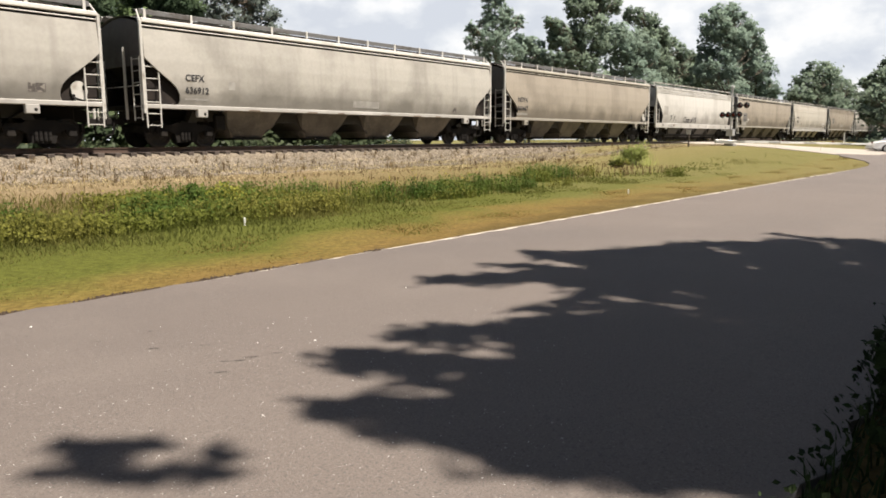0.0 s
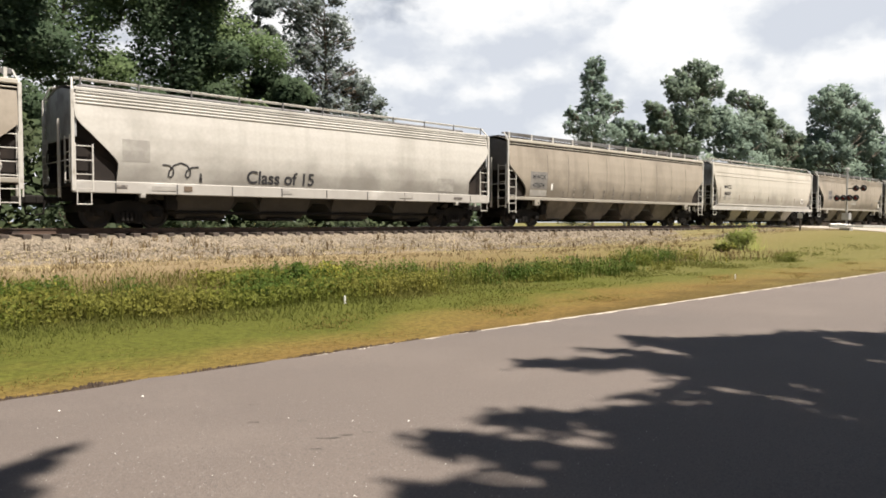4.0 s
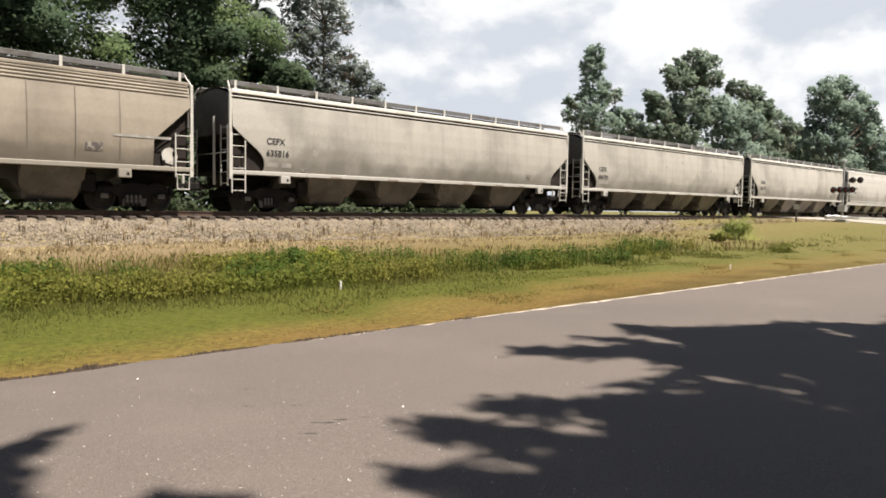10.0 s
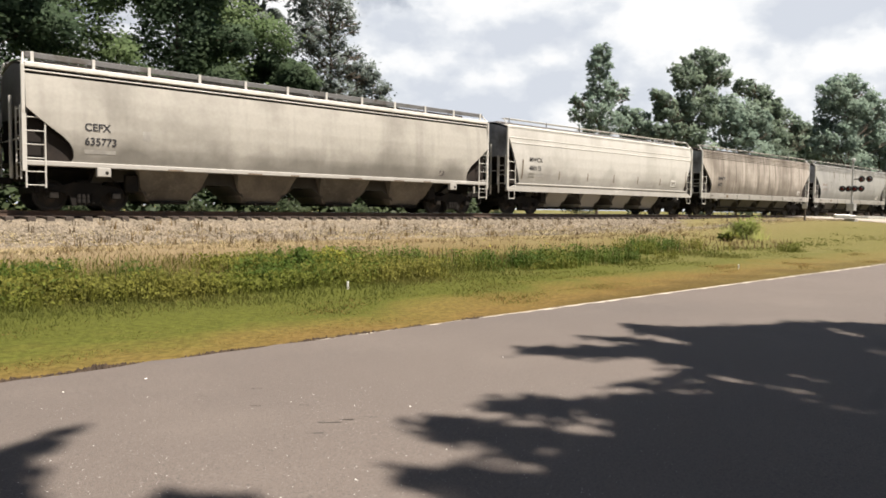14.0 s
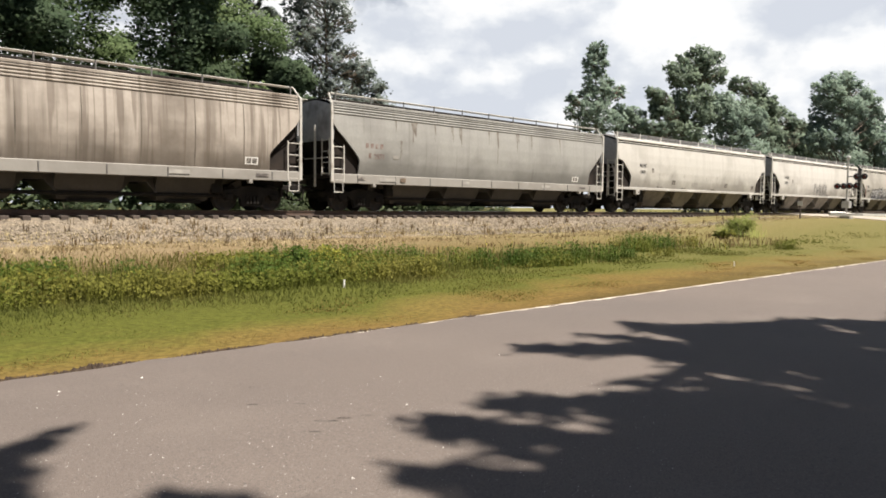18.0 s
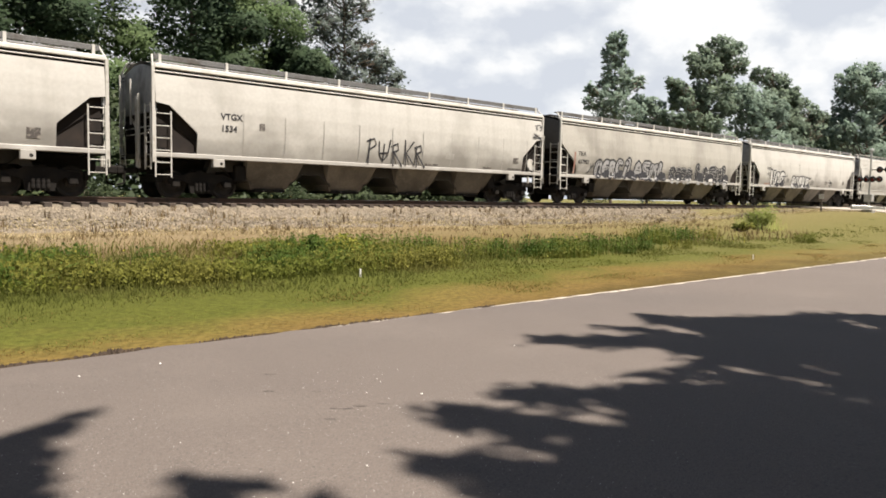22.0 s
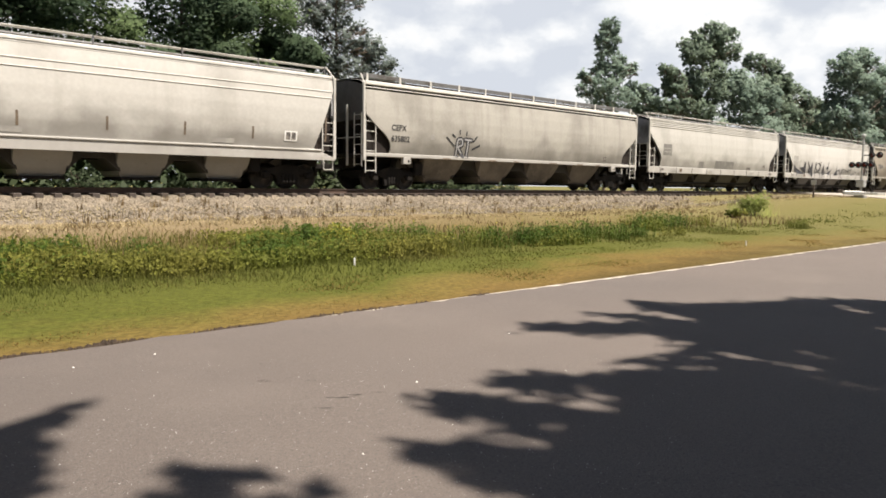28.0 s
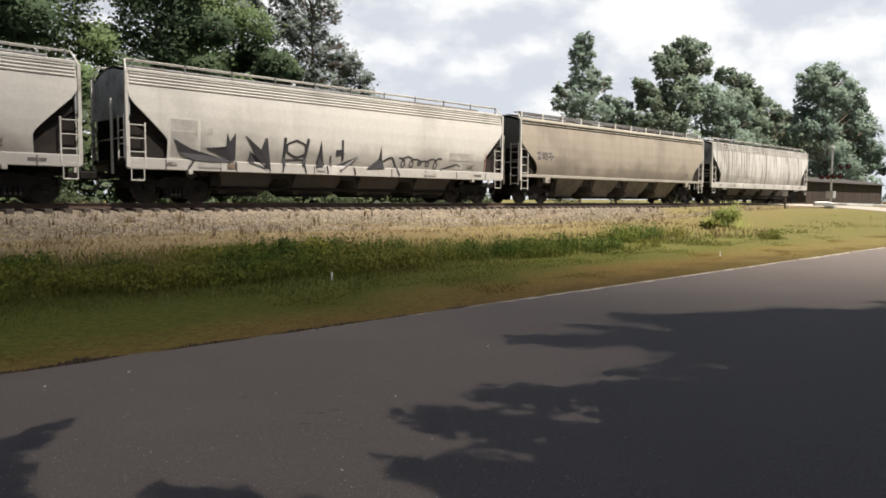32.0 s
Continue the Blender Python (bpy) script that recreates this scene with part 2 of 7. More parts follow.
TIE = material("creosoted_tie", (0.075, 0.06, 0.05), 0.85, 0.0, [(3.0, (0.14, 0.12, 0.1), 0.5, 0.7)], grain=0.25, random_amount=0.25)
LETTER = material("black_stencil_paint", (0.025, 0.025, 0.03), 0.7, 0.0, [(4.0, (0.08, 0.075, 0.07), 0.55, 0.8)])
PLACARD_GREY = material("grey_stencil_panel", (0.3, 0.29, 0.27), 0.7, 0.0, [(3.0, (0.4, 0.39, 0.36), 0.45, 0.7)])
PLACARD_MID = material("dull_grey_paint_patch", (0.17, 0.165, 0.155), 0.7, 0.0, [(3.0, (0.24, 0.23, 0.215), 0.45, 0.7)])
PLACARD_DARK = material("dark_stencil_panel", (0.1, 0.09, 0.085), 0.7, 0.0, [(9.0, (0.3, 0.28, 0.25), 0.5, 0.6)])
PLACARD_PALE = material("pale_stencil_panel", (0.5, 0.49, 0.45), 0.7, 0.0, [(3.0, (0.42, 0.41, 0.38), 0.45, 0.7)])
SPRAY_BLACK = material("black_spray_paint", (0.025, 0.025, 0.03), 0.6, 0.0, [(2.0, (0.1, 0.1, 0.1), 0.6, 0.8)])
SPRAY_WHITE = material("pale_spray_paint", (0.33, 0.33, 0.335), 0.6, 0.0, [(2.0, (0.26, 0.26, 0.265), 0.5, 0.8)])
SPRAY_PALE = material("white_spray_paint", (0.55, 0.545, 0.53), 0.6, 0.0, [(2.0, (0.42, 0.42, 0.41), 0.5, 0.8)])
TICK = material("brown_rust_mark", (0.13, 0.10, 0.075), 0.8, 0.0, [(4.0, (0.19, 0.145, 0.1), 0.45, 0.65)])
FADED_LETTER = material("faded_red_brown_stencil", (0.17, 0.11, 0.095), 0.75, 0.0, [(5.0, (0.27, 0.24, 0.22), 0.45, 0.6)])
RUST_RUN = material("sooty_rust_run", (0.135, 0.118, 0.10), 0.8, 0.0, [(6.0, (0.21, 0.195, 0.175), 0.42, 0.62)])
SPRAY_RUST = material("faded_red_paint", (0.28, 0.14, 0.11), 0.7, 0.0, [(2.0, (0.4, 0.3, 0.26), 0.45, 0.7)])
WHITE_PANEL = material("white_enamel", (0.78, 0.78, 0.76), 0.4, 0.0, [(3.0, (0.6, 0.59, 0.56), 0.5, 0.8)])

ASPHALT = material("worn_asphalt", (0.144, 0.121, 0.107), 0.75, 0.0,
                   [(0.12, (0.123, 0.105, 0.095), 0.42, 0.62), (0.7, (0.154, 0.131, 0.116), 0.5, 0.7), (60.0, (0.095, 0.084, 0.077), 0.55, 0.66), (75.0, (0.21, 0.19, 0.172), 0.60, 0.68)],
                   grain=0.13, grain_scale=95, bump=0.45, bump_scale=120, spec=0.5)
BALLAST = material("granite_ballast", (0.185, 0.157, 0.117), 0.9, 0.0, [(0.5, (0.23, 0.19, 0.14), 0.45, 0.65), (18.0, (0.09, 0.075, 0.062), 0.5, 0.7)], grain=0.35, grain_scale=28, bump=1.0, bump_scale=22)
STONE = material("ballast_stone", (0.205, 0.174, 0.132), 0.9, 0.0, [(1.0, (0.255, 0.215, 0.155), 0.45, 0.65)], random_amount=0.4, island=True)
GRAVEL = material("pale_gravel", (0.357, 0.323, 0.281), 0.9, 0.0, [(0.3, (0.425, 0.391, 0.340), 0.45, 0.65), (9.0, (0.255, 0.230, 0.196), 0.5, 0.7)], grain=0.2, grain_scale=30, bump=0.6, bump_scale=25)
SAND = material("pale_sand", (0.46, 0.42, 0.36), 0.9, 0.0, [(3.0, (0.33, 0.29, 0.24), 0.45, 0.65)], grain=0.2, grain_scale=40)


# ---- mesh helpers ----
class Shape:
    """Collects vertices and faces, then becomes one mesh."""

    def __init__(self):
        self.v, self.f = [], []

    def add(self, verts, faces):
        k = len(self.v)
        self.v += [tuple(p) for p in verts]
        self.f += [tuple(k + i for i in q) for q in faces]
        return self

    def box(self, x0, y0, z0, x1, y1, z1, c=0.0):
        """A box between two corners, its edges cut by c."""
        lo, hi = (x0, y0, z0), (x1, y1, z1)
        c = min(c, *[0.45 * abs(b - a) for a, b in zip(lo, hi)])
        if c <= 0:
            vs = [(x, y, z) for x in (x0, x1) for y in (y0, y1) for z in (z0, z1)]
            return self.add(vs, [(0, 1, 3, 2), (4, 6, 7, 5), (0, 4, 5, 1), (2, 3, 7, 6), (0, 2, 6, 4), (1, 5, 7, 3)])
        vs, idx = [], {}
        for i in range(8):
            s = ((i >> 2) & 1, (i >> 1) & 1, i & 1)
            for a in range(3):
                p = [(hi if s[j] else lo)[j] + (0 if j == a else (-c if s[j] else c)) for j in range(3)]
                idx[i, a] = len(vs)
                vs.append(p)
        fs = []
        bit = (4, 2, 1)
        for a in range(3):
            b, d = bit[(a + 1) % 3], bit[(a + 2) % 3]
            for side in (0, bit[a]):
                fs.append([idx[side + k, a] for k in (0, b, b + d, d)])
            for kb in (0, b):
                for kd in (0, d):
                    e0, e1 = kb + kd, kb + kd + bit[a]
                    fs.append([idx[e0, (a + 1) % 3], idx[e1, (a + 1) % 3], idx[e1, (a + 2) % 3], idx[e0, (a + 2) % 3]])
        for i in range(8):
            fs.append([idx[i, 0], idx[i, 1], idx[i, 2]])
        return self.add(vs, fs)

    def rod(self, a, b, r, n=8, r2=None, caps=True):
        a, b = Vector(a), Vector(b)
        r2 = r if r2 is None else r2
        d = (b - a).normalized()
        u = d.orthogonal().normalized()
        w = d.cross(u)
        vs = []
        for p, rad in ((a, r), (b, r2)):
            for i in range(n):
                t = 2 * math.pi * i / n
                vs.append(p + rad * (math.cos(t) * u + math.sin(t) * w))
        fs = [(i, (i + 1) % n, n + (i + 1) % n, n + i) for i in range(n)]
        if caps:
            fs += [tuple(range(n - 1, -1, -1)), tuple(range(n, 2 * n))]
        return self.add(vs, fs)

    def lathe(self, axis_points, n=20, axis="y", at=(0, 0, 0)):
        """Turns (place along the axis, radius) pairs round the axis."""
        vs = []
        for s, r in axis_points:
            for i in range(n):
                t = 2 * math.pi * i / n
                c, q = r * math.cos(t), r * math.sin(t)
                p = {"y": (c, s, q), "z": (c, q, s), "x": (s, c, q)}[axis]
                vs.append((p[0] + at[0], p[1] + at[1], p[2] + at[2]))
        m = len(axis_points)
        fs = [(k * n + i, k * n + (i + 1) % n, (k + 1) * n + (i + 1) % n, (k + 1) * n + i) for k in range(m - 1) for i in range(n)]
        fs += [tuple(range(n - 1, -1, -1)), tuple(range((m - 1) * n, m * n))]
        return self.add(vs, fs)

    def grid(self, rows):
        """A sheet through rows of points of equal length."""
        m, k = len(rows), len(rows[0])
        return self.add([p for r in rows for p in r], [(i * k + j, i * k + j + 1, (i + 1) * k + j + 1, (i + 1) * k + j) for i in range(m - 1) for j in range(k - 1)])

    def prism(self, outline, y0, y1):
        """An outline in x and z pushed from y0 to y1."""
        n = len(outline)
        vs = [(x, y0, z) for x, z in outline] + [(x, y1, z) for x, z in outline]
        fs = [tuple(range(n)), tuple(range(2 * n - 1, n - 1, -1))] + [(i, n + i, n + (i + 1) % n, (i + 1) % n) for i in range(n)]
        return self.add(vs, fs)

    def mesh(self, name, mat, smooth=False):
        me = bpy.data.meshes.new(name)
        me.from_pydata(self.v, [], self.f)
        bm = bmesh.new()
        bm.from_mesh(me)
        bmesh.ops.recalc_face_normals(bm, faces=bm.faces)
        bm.to_mesh(me)
        bm.free()
        me.materials.append(mat)
        if smooth:
            me.shade_smooth()
        return me


def raw_mesh(name, verts, faces, mat, normals=None):
    """A mesh from arrays; normals round off the shading of leaves and blades."""
    if normals is not None:
        a, b, c = (verts[faces[:, i]] for i in range(3))
        flip = np.cross(b - a, c - a) @ np.array([-0.3, -0.6, 0.75]) < 0
        faces = np.where(flip[:, None], faces[:, ::-1], faces)
    me = bpy.data.meshes.new(name)
    me.from_pydata(verts.tolist(), [], faces.tolist())
    me.materials.append(mat)
    if normals is not None:
        me.polygons.foreach_set("use_smooth", [True] * len(me.polygons))
        me.normals_split_custom_set_from_vertices(normals.tolist())
    return me


def part(name, mesh, parent, label="", at=None):
    ob = new(name, mesh)
    ob.parent = parent
    if at is not None:
        ob.matrix_basis = at
    if label:
        ob["label"] = label
    return ob


def thing(name, label, category, at=None, group="", kind=""):
    ob = new(name)
    if at is not None:
        ob.matrix_basis = at
    return tagged(ob, label, category, group, kind)


# ---- ground ----
ROAD_NEAR, ROAD_FAR = 0.62, 6.70
PROFILE = [(-400, 1.5), (-30, 0.5), (-8, 0.25), (0.2, 0.0), (0.6, -0.03), (0.7, -0.16), (6.6, -0.16), (6.72, -0.03), (9.0, -0.06), (12.0, -0.08), (15.0, 0.02), (17.2, 0.2), (19.0, 0.34),
           (20.4, 0.50), (21.6, 0.68), (22.6, 0.78), (27.0, 0.82), (29.5, 0.45), (34, 0.35), (60, 0.45), (400, 1.0)]
PY = np.array([p[0] for p in PROFILE])
PZ = np.array([p[1] for p in PROFILE])


def flank(x):
    """0 along the open verge, 1 where the ground rises to the level crossing."""
    t = np.clip((np.asarray(x, float) - 33.0) / 16.0, 0, 1)
    return t * t * (3 - 2 * t)


def ground_z(x, y):
    x, y = np.asarray(x, float), np.asarray(y, float)
    z = np.interp(y, PY, PZ)
    ramp = np.interp(y, [-400, -8, 0.6, 7, 12, 19, 22.0, 27.5, 34, 60, 400], [1.5, 0.25, 0.0, 0.05, 0.42, 0.95, 1.03, 1.03, 0.6, 0.5, 1.0])
    k = flank(x)
    return z * (1 - k) + ramp * k


def ground_material():
    m = material("verge_soil_and_turf", (0.17, 0.15, 0.055), 0.95, 0.0, [], grain=0.3, grain_scale=14, bump=1.0, bump_scale=30, spec=0.08)
    t = m.node_tree
    n = t.nodes
    bsdf = n["Principled BSDF"]
    tc = n.new("ShaderNodeTexCoord")
    sep = n.new("ShaderNodeSeparateXYZ")
    link(t, tc.outputs["Object"], sep.inputs[0])
    nz = n.new("ShaderNodeTexNoise")
    nz.inputs["Scale"].default_value, nz.inputs["Detail"].default_value = 0.55, 7.0
    link(t, tc.outputs["Object"], nz.inputs["Vector"])
    wob = n.new("ShaderNodeMath")
    wob.operation = "MULTIPLY_ADD"
    link(t, nz.outputs["Fac"], wob.inputs[0])
    wob.inputs[1].default_value = 3.6
    # the dry strip beside the asphalt widens along the road
    wide = n.new("ShaderNodeMapRange")
    wide.inputs["From Min"].default_value, wide.inputs["From Max"].default_value, wide.inputs["To Max"].default_value = 0.0, 14.0, -2.2
    link(t, sep.outputs["X"], wide.inputs["Value"])
    slant = n.new("ShaderNodeMath")
    slant.operation = "ADD"
    link(t, sep.outputs["Y"], slant.inputs[0])
    link(t, wide.outputs[0], slant.inputs[1])
    link(t, slant.outputs[0], wob.inputs[2])
    mr = n.new("ShaderNodeMapRange")
    mr.inputs["From Min"].default_value, mr.inputs["From Max"].default_value = 7.0, 27.0
    link(t, wob.outputs[0], mr.inputs["Value"])
    rp = n.new("ShaderNodeValToRGB")
    e = rp.color_ramp.elements
    stops = [(0.0, (0.10, 0.072, 0.025)), (0.04, (0.150, 0.103, 0.035)), (0.09, (0.138, 0.108, 0.032)), (0.14, (0.084, 0.092, 0.019)), (0.36, (0.068, 0.077, 0.016)), (0.46, (0.14, 0.108, 0.048)), (0.58, (0.19, 0.147, 0.085)), (0.75, (0.215, 0.177, 0.12)), (0.97, (0.14, 0.15, 0.05))]
    e[0].position, e[0].color = stops[0][0], (*stops[0][1], 1)
    e[1].position, e[1].color = stops[-1][0], (*stops[-1][1], 1)
    for p, c in stops[1:-1]:
        s = e.new(p)
        s.color = (*c, 1)
    link(t, mr.outputs[0], rp.inputs["Fac"])
    old = bsdf.inputs["Base Color"].links[0].from_socket.node
    # the ground turns sandy towards the crossing
    far = n.new("ShaderNodeMath")
    far.operation = "MULTIPLY_ADD"
    link(t, nz.outputs["Fac"], far.inputs[0])
    far.inputs[1].default_value = 26.0
    link(t, sep.outputs["X"], far.inputs[2])
    fr = n.new("ShaderNodeMapRange")
    fr.inputs["From Min"].default_value, fr.inputs["From Max"].default_value, fr.inputs["To Max"].default_value = 26.0, 48.0, 0.8
    link(t, far.outputs[0], fr.inputs["Value"])
    mx = n.new("ShaderNodeMix")
    mx.data_type = "RGBA"
    link(t, fr.outputs[0], mx.inputs["Factor"])
    link(t, rp.outputs[0], mx.inputs["A"])
    mx.inputs["B"].default_value = (0.155, 0.139, 0.056, 1)
    link(t, mx.outputs["Result"], old.inputs[0])
    return m


TURF = ground_material()


def build_ground():
    xs = np.unique(np.concatenate([np.array([-2500, -900, -300, -120]), np.arange(-60, 130, 1.5), np.array([140, 160, 190, 240, 300, 500, 1000, 2500])]))
    ys = np.unique(np.concatenate([np.array([-2500, -900, -300, -100, -40, -20]), np.arange(-10, 0, 2.0), PY[(PY > -1) & (PY < 61)], np.arange(7, 30, 0.5), np.array([40, 48, 70, 100, 160, 300, 900, 2500])]))
    rows = []
    for x in xs:
        z = ground_z(np.full(len(ys), x), ys)
        jit = np.where((ys > 7.2) | (ys < 0.1), 0.05, 0.0)
        rows.append([(x, y, zz + j * noise.noise(Vector((x * 0.6, y * 0.9, 0)))) for y, zz, j in zip(ys, z, jit)])
    s = Shape().grid(rows)
    tagged(new("ground", s.mesh("ground", TURF, True)), "rough grass verge and flat land with weeds", "ground", kind="structure")


build_ground()


def build_road():
    """The asphalt lane, slightly crowned, with a crumbling edge; it flares into the side road at the crossing."""
    rng = random.Random(4)
    rows = []
    x = -45.0
    while x < 330:
        flare = max(0.0, (x - 40.0) / 12.0)
        far = ROAD_FAR + (min(flare, 1.0) ** 2.2) * 3.2 + (min(max(flare - 1, 0), 1) * 3)
        near = ROAD_NEAR
        j0, j1 = rng.uniform(-0.06, 0.05), rng.uniform(-0.05, 0.05)
        pts = []
        for k in range(9):
            u = k / 8
            y = near + (far - near) * u + (j0 if k == 0 else j1 if k == 8 else 0)
            lift = float(flank(x)) * float(np.interp(y, [0.6, 7, 12], [0.03, 0.09, 0.46]))
            pts.append((x, y, 0.0 + 0.02 * math.sin(math.pi * u) + lift))
        low = [(x, pts[0][1] - 0.03, pts[0][2] - 0.15)]
        high = [(x, pts[-1][1] + 0.03, pts[-1][2] - 0.15)]
        rows.append(low + pts + high)
        x += 0.22 if -2 < x < 32 else 1.1
    s = Shape().grid(rows)
    tagged(new("road", s.mesh("road", ASPHALT)), "worn grey asphalt road with a crumbled edge", "road", kind="structure")
    # pale sandy lip along the asphalt
    rows = []
    x = -1.5
    while x < 46:
        k = min(1.0, max(0.05, (x - 2.0) / 6))
        w = rng.uniform(0.0, 0.05) * k + 0.0022 * x * k
        rows.append([(x, ROAD_FAR - 0.03, -0.01), (x, ROAD_FAR + 0.01 + w * 0.5, -0.012 + 0.018 * k), (x, ROAD_FAR + 0.012 + 0.018 * k + w, -0.05)])
        x += 0.18
    tagged(new("road_shoulder", Shape().grid(rows).mesh("road_shoulder", SAND)), "narrow pale sandy lip along the asphalt edge", "road edge", kind="structure")
    # side road over the tracks
    rows = []
    for y in np.arange(9.0, 60.1, 1.0):
        z = float(ground_z(63.0, y)) + 0.035
        z = max(z, 1.16 if 22.2 < y < 27.4 else z)
        w = 4.0 + max(0.0, (16 - y)) * 0.8
        rows.append([(63 - w, y, z - 0.12), (63 - w, y, z), (63, y, z + 0.03), (63 + w * 1.3, y, z), (63 + w * 1.3, y, z - 0.12)])
    s = Shape().grid(rows)
    tagged(new("road_crossing", s.mesh("road_crossing", GRAVEL)), "pale side road rising over the level crossing", "road", kind="structure")


build_road()


def build_track():
    # ballast bed
    rng = np.random.RandomState(3)
    ys = [20.3, 21.2, 21.9, 22.6, 23.3, 23.65, TRACK_Y, 25.6, 26.6, 27.4, 28.4]
    zs = [0.52, 0.70, 0.81, 0.86, 0.89, 1.00, 1.06, 1.06, 1.0, 0.84, 0.5]
    rows = []
    for x in np.concatenate([np.arange(-120, -12, 6.0), np.arange(-12, 60, 0.6), np.arange(60, 460, 6.0)]):
        rows.append([(x, y, z + (rng.uniform(-0.025, 0.025) if 0 < k < 10 else -0.05)) for k, (y, z) in enumerate(zip(ys, zs))])
    bed = tagged(new("ballast_bed", Shape().grid(rows).mesh("ballast_bed", BALLAST)), "pinkish grey crushed stone track ballast", "ballast", kind="structure")
    # loose stones over the near shoulder
    n = 26000
    x = rng.uniform(-4, 1, n) + rng.rand(n) ** 1.5 * 62
    y = rng.uniform(19.4, 23.45, n)
    z = np.interp(y, ys, zs)
    z = np.where(y < 20.3, ground_z(x, y), z)
    r = rng.uniform(0.022, 0.055, n)
    base = np.array([(1, 0, 0), (-1, 0, 0), (0, 1, 0), (0, -1, 0), (0, 0, 1), (0, 0, -0.6)], float)
    tri = np.array([(0, 2, 4), (2, 1, 4), (1, 3, 4), (3, 0, 4), (2, 0, 5), (1, 2, 5), (3, 1, 5), (0, 3, 5)])
    a = rng.uniform(0, 6.28, n)
    pts = base[None] * (rng.uniform(0.6, 1.3, (n, 6, 1))) * r[:, None, None]
    ca, sa = np.cos(a)[:, None], np.sin(a)[:, None]
    px, py = pts[..., 0] * ca - pts[..., 1] * sa, pts[..., 0] * sa + pts[..., 1] * ca
    v = np.stack([px + x[:, None], py + y[:, None], pts[..., 2] + z[:, None] + 0.012], -1).reshape(-1, 3)
    f = (tri[None] + 6 * np.arange(n)[:, None, None]).reshape(-1, 3)
    tagged(new("ballast_stones", raw_mesh("ballast_stones", v, f, STONE)), "loose crushed stones on the ballast shoulder", "stones", kind="stuff")
    # rails
    prof = [(-0.07, 0), (-0.07, 0.015), (-0.01, 0.03), (-0.01, 0.125), (-0.036, 0.14), (-0.036, 0.168), (0.036, 0.168), (0.036, 0.14), (0.01, 0.125), (0.01, 0.03), (0.07, 0.015), (0.07, 0)]
    for side in (-0.7525, 0.7525):
        rail = Shape()
        k = len(prof)
        vs = [(x, TRACK_Y + side + p, RAIL_Z - 0.168 + q) for x in (-130, 460) for p, q in prof]
        rail.add(vs, [(i, (i + 1) % k, k + (i + 1) % k, k + i) for i in range(k)])
        ob = tagged(new("rail", rail.mesh("rail", RAIL_SIDE)), "steel rail with a rusty web on wooden ties", "rail", "running rails", kind="structure")
        head = Shape().box(-130, TRACK_Y + side - 0.03, RAIL_Z, 460, TRACK_Y + side + 0.03, RAIL_Z + 0.004)
        part("rail_head", head.mesh("rail_head", RAIL_TOP), ob, "polished rail head")
    # ties
    tie = Shape().box(-0.11, -1.3, -0.18, 0.11, 1.3, 0.0, 0.015).mesh("tie", TIE)
    r2 = random.Random(8)
    for i in range(150):
        ob = new("tie", tie)
        ob.parent = bed
        ob.matrix_basis = pose(-10 + i * 0.53, TRACK_Y + r2.uniform(-0.05, 0.05), RAIL_Z - 0.168, 0, 0, r2.uniform(-1.5, 1.5))
    far = Shape()
    for i in range(600):
        x = 69.5 + i * 0.53
        far.box(x - 0.11, TRACK_Y - 1.3, RAIL_Z - 0.34, x + 0.11, TRACK_Y + 1.3, RAIL_Z - 0.168)
    ob = new("far_ties", far.mesh("far_ties", TIE))
    ob.parent = bed
    ob["kind"] = "stuff"


build_track()


# ---- train ----
SILL_Z, EAVE_Z, TOP_Z = 1.43, 4.03, 4.55


def half_width(z):
    """Half width of a hopper car's bulging side at a height over the rail."""
    return float(np.interp(z, [1.30, 1.55, 1.95, 2.4, 2.9, 3.4, 3.8, 4.05], [1.44, 1.50, 1.565, 1.60, 1.60, 1.565, 1.515, 1.47]))


def roof_z(y):
    return EAVE_Z + 0.10 + 0.30 * math.cos(min(1.0, abs(y) / 1.47) * math.pi / 2) ** 0.8


def end_cut(z, style):
    """How far the side sheet stops short of the corner post at a height."""
    zs, cuts = {
        "straight": ((SILL_Z, 3.65), (0.92, 0.06)),
        "diagonal": ((SILL_Z, 2.28, 2.32, 3.40), (1.26, 1.26, 1.22, 0.06)),
        "stepped": ((SILL_Z, 2.10, 2.15, 2.97, 3.0), (1.41, 1.41, 1.38, 0.46, 0.06)),
        "sweep": ((SILL_Z, 2.0, 2.12, 2.3, 2.8, 3.1, 3.35), (1.26, 1.29, 1.22, 1.06, 0.56, 0.24, 0.06)),
    }.get(style, ((SILL_Z, 1.60, 1.80, 2.0, 2.2, 2.4, 2.65, 2.95), (1.25, 1.32, 1.30, 1.20, 1.0, 0.72, 0.40, 0.06)))
    return float(np.interp(z, zs, cuts))


def side_sheet(length, style, face):
    zs = [SILL_Z + 0.02 + (EAVE_Z - SILL_Z) * i / 40 for i in range(41)]
    rows = []
    for z in zs:
        e = length / 2 - end_cut(z, style)
        rows.append([(-e + 2 * e * k / 16, face * half_width(z), z) for k in range(17)])
    back = [[(x, y - face * 0.05, z) for x, y, z in r] for r in rows]
    s = Shape().grid(rows).grid(back)
    a, b = [r[0] for r in rows], [r[0] for r in back]
    s.grid([a, b])
    a, b = [r[-1] for r in rows], [r[-1] for r in back]
    s.grid([a, b])
    return s


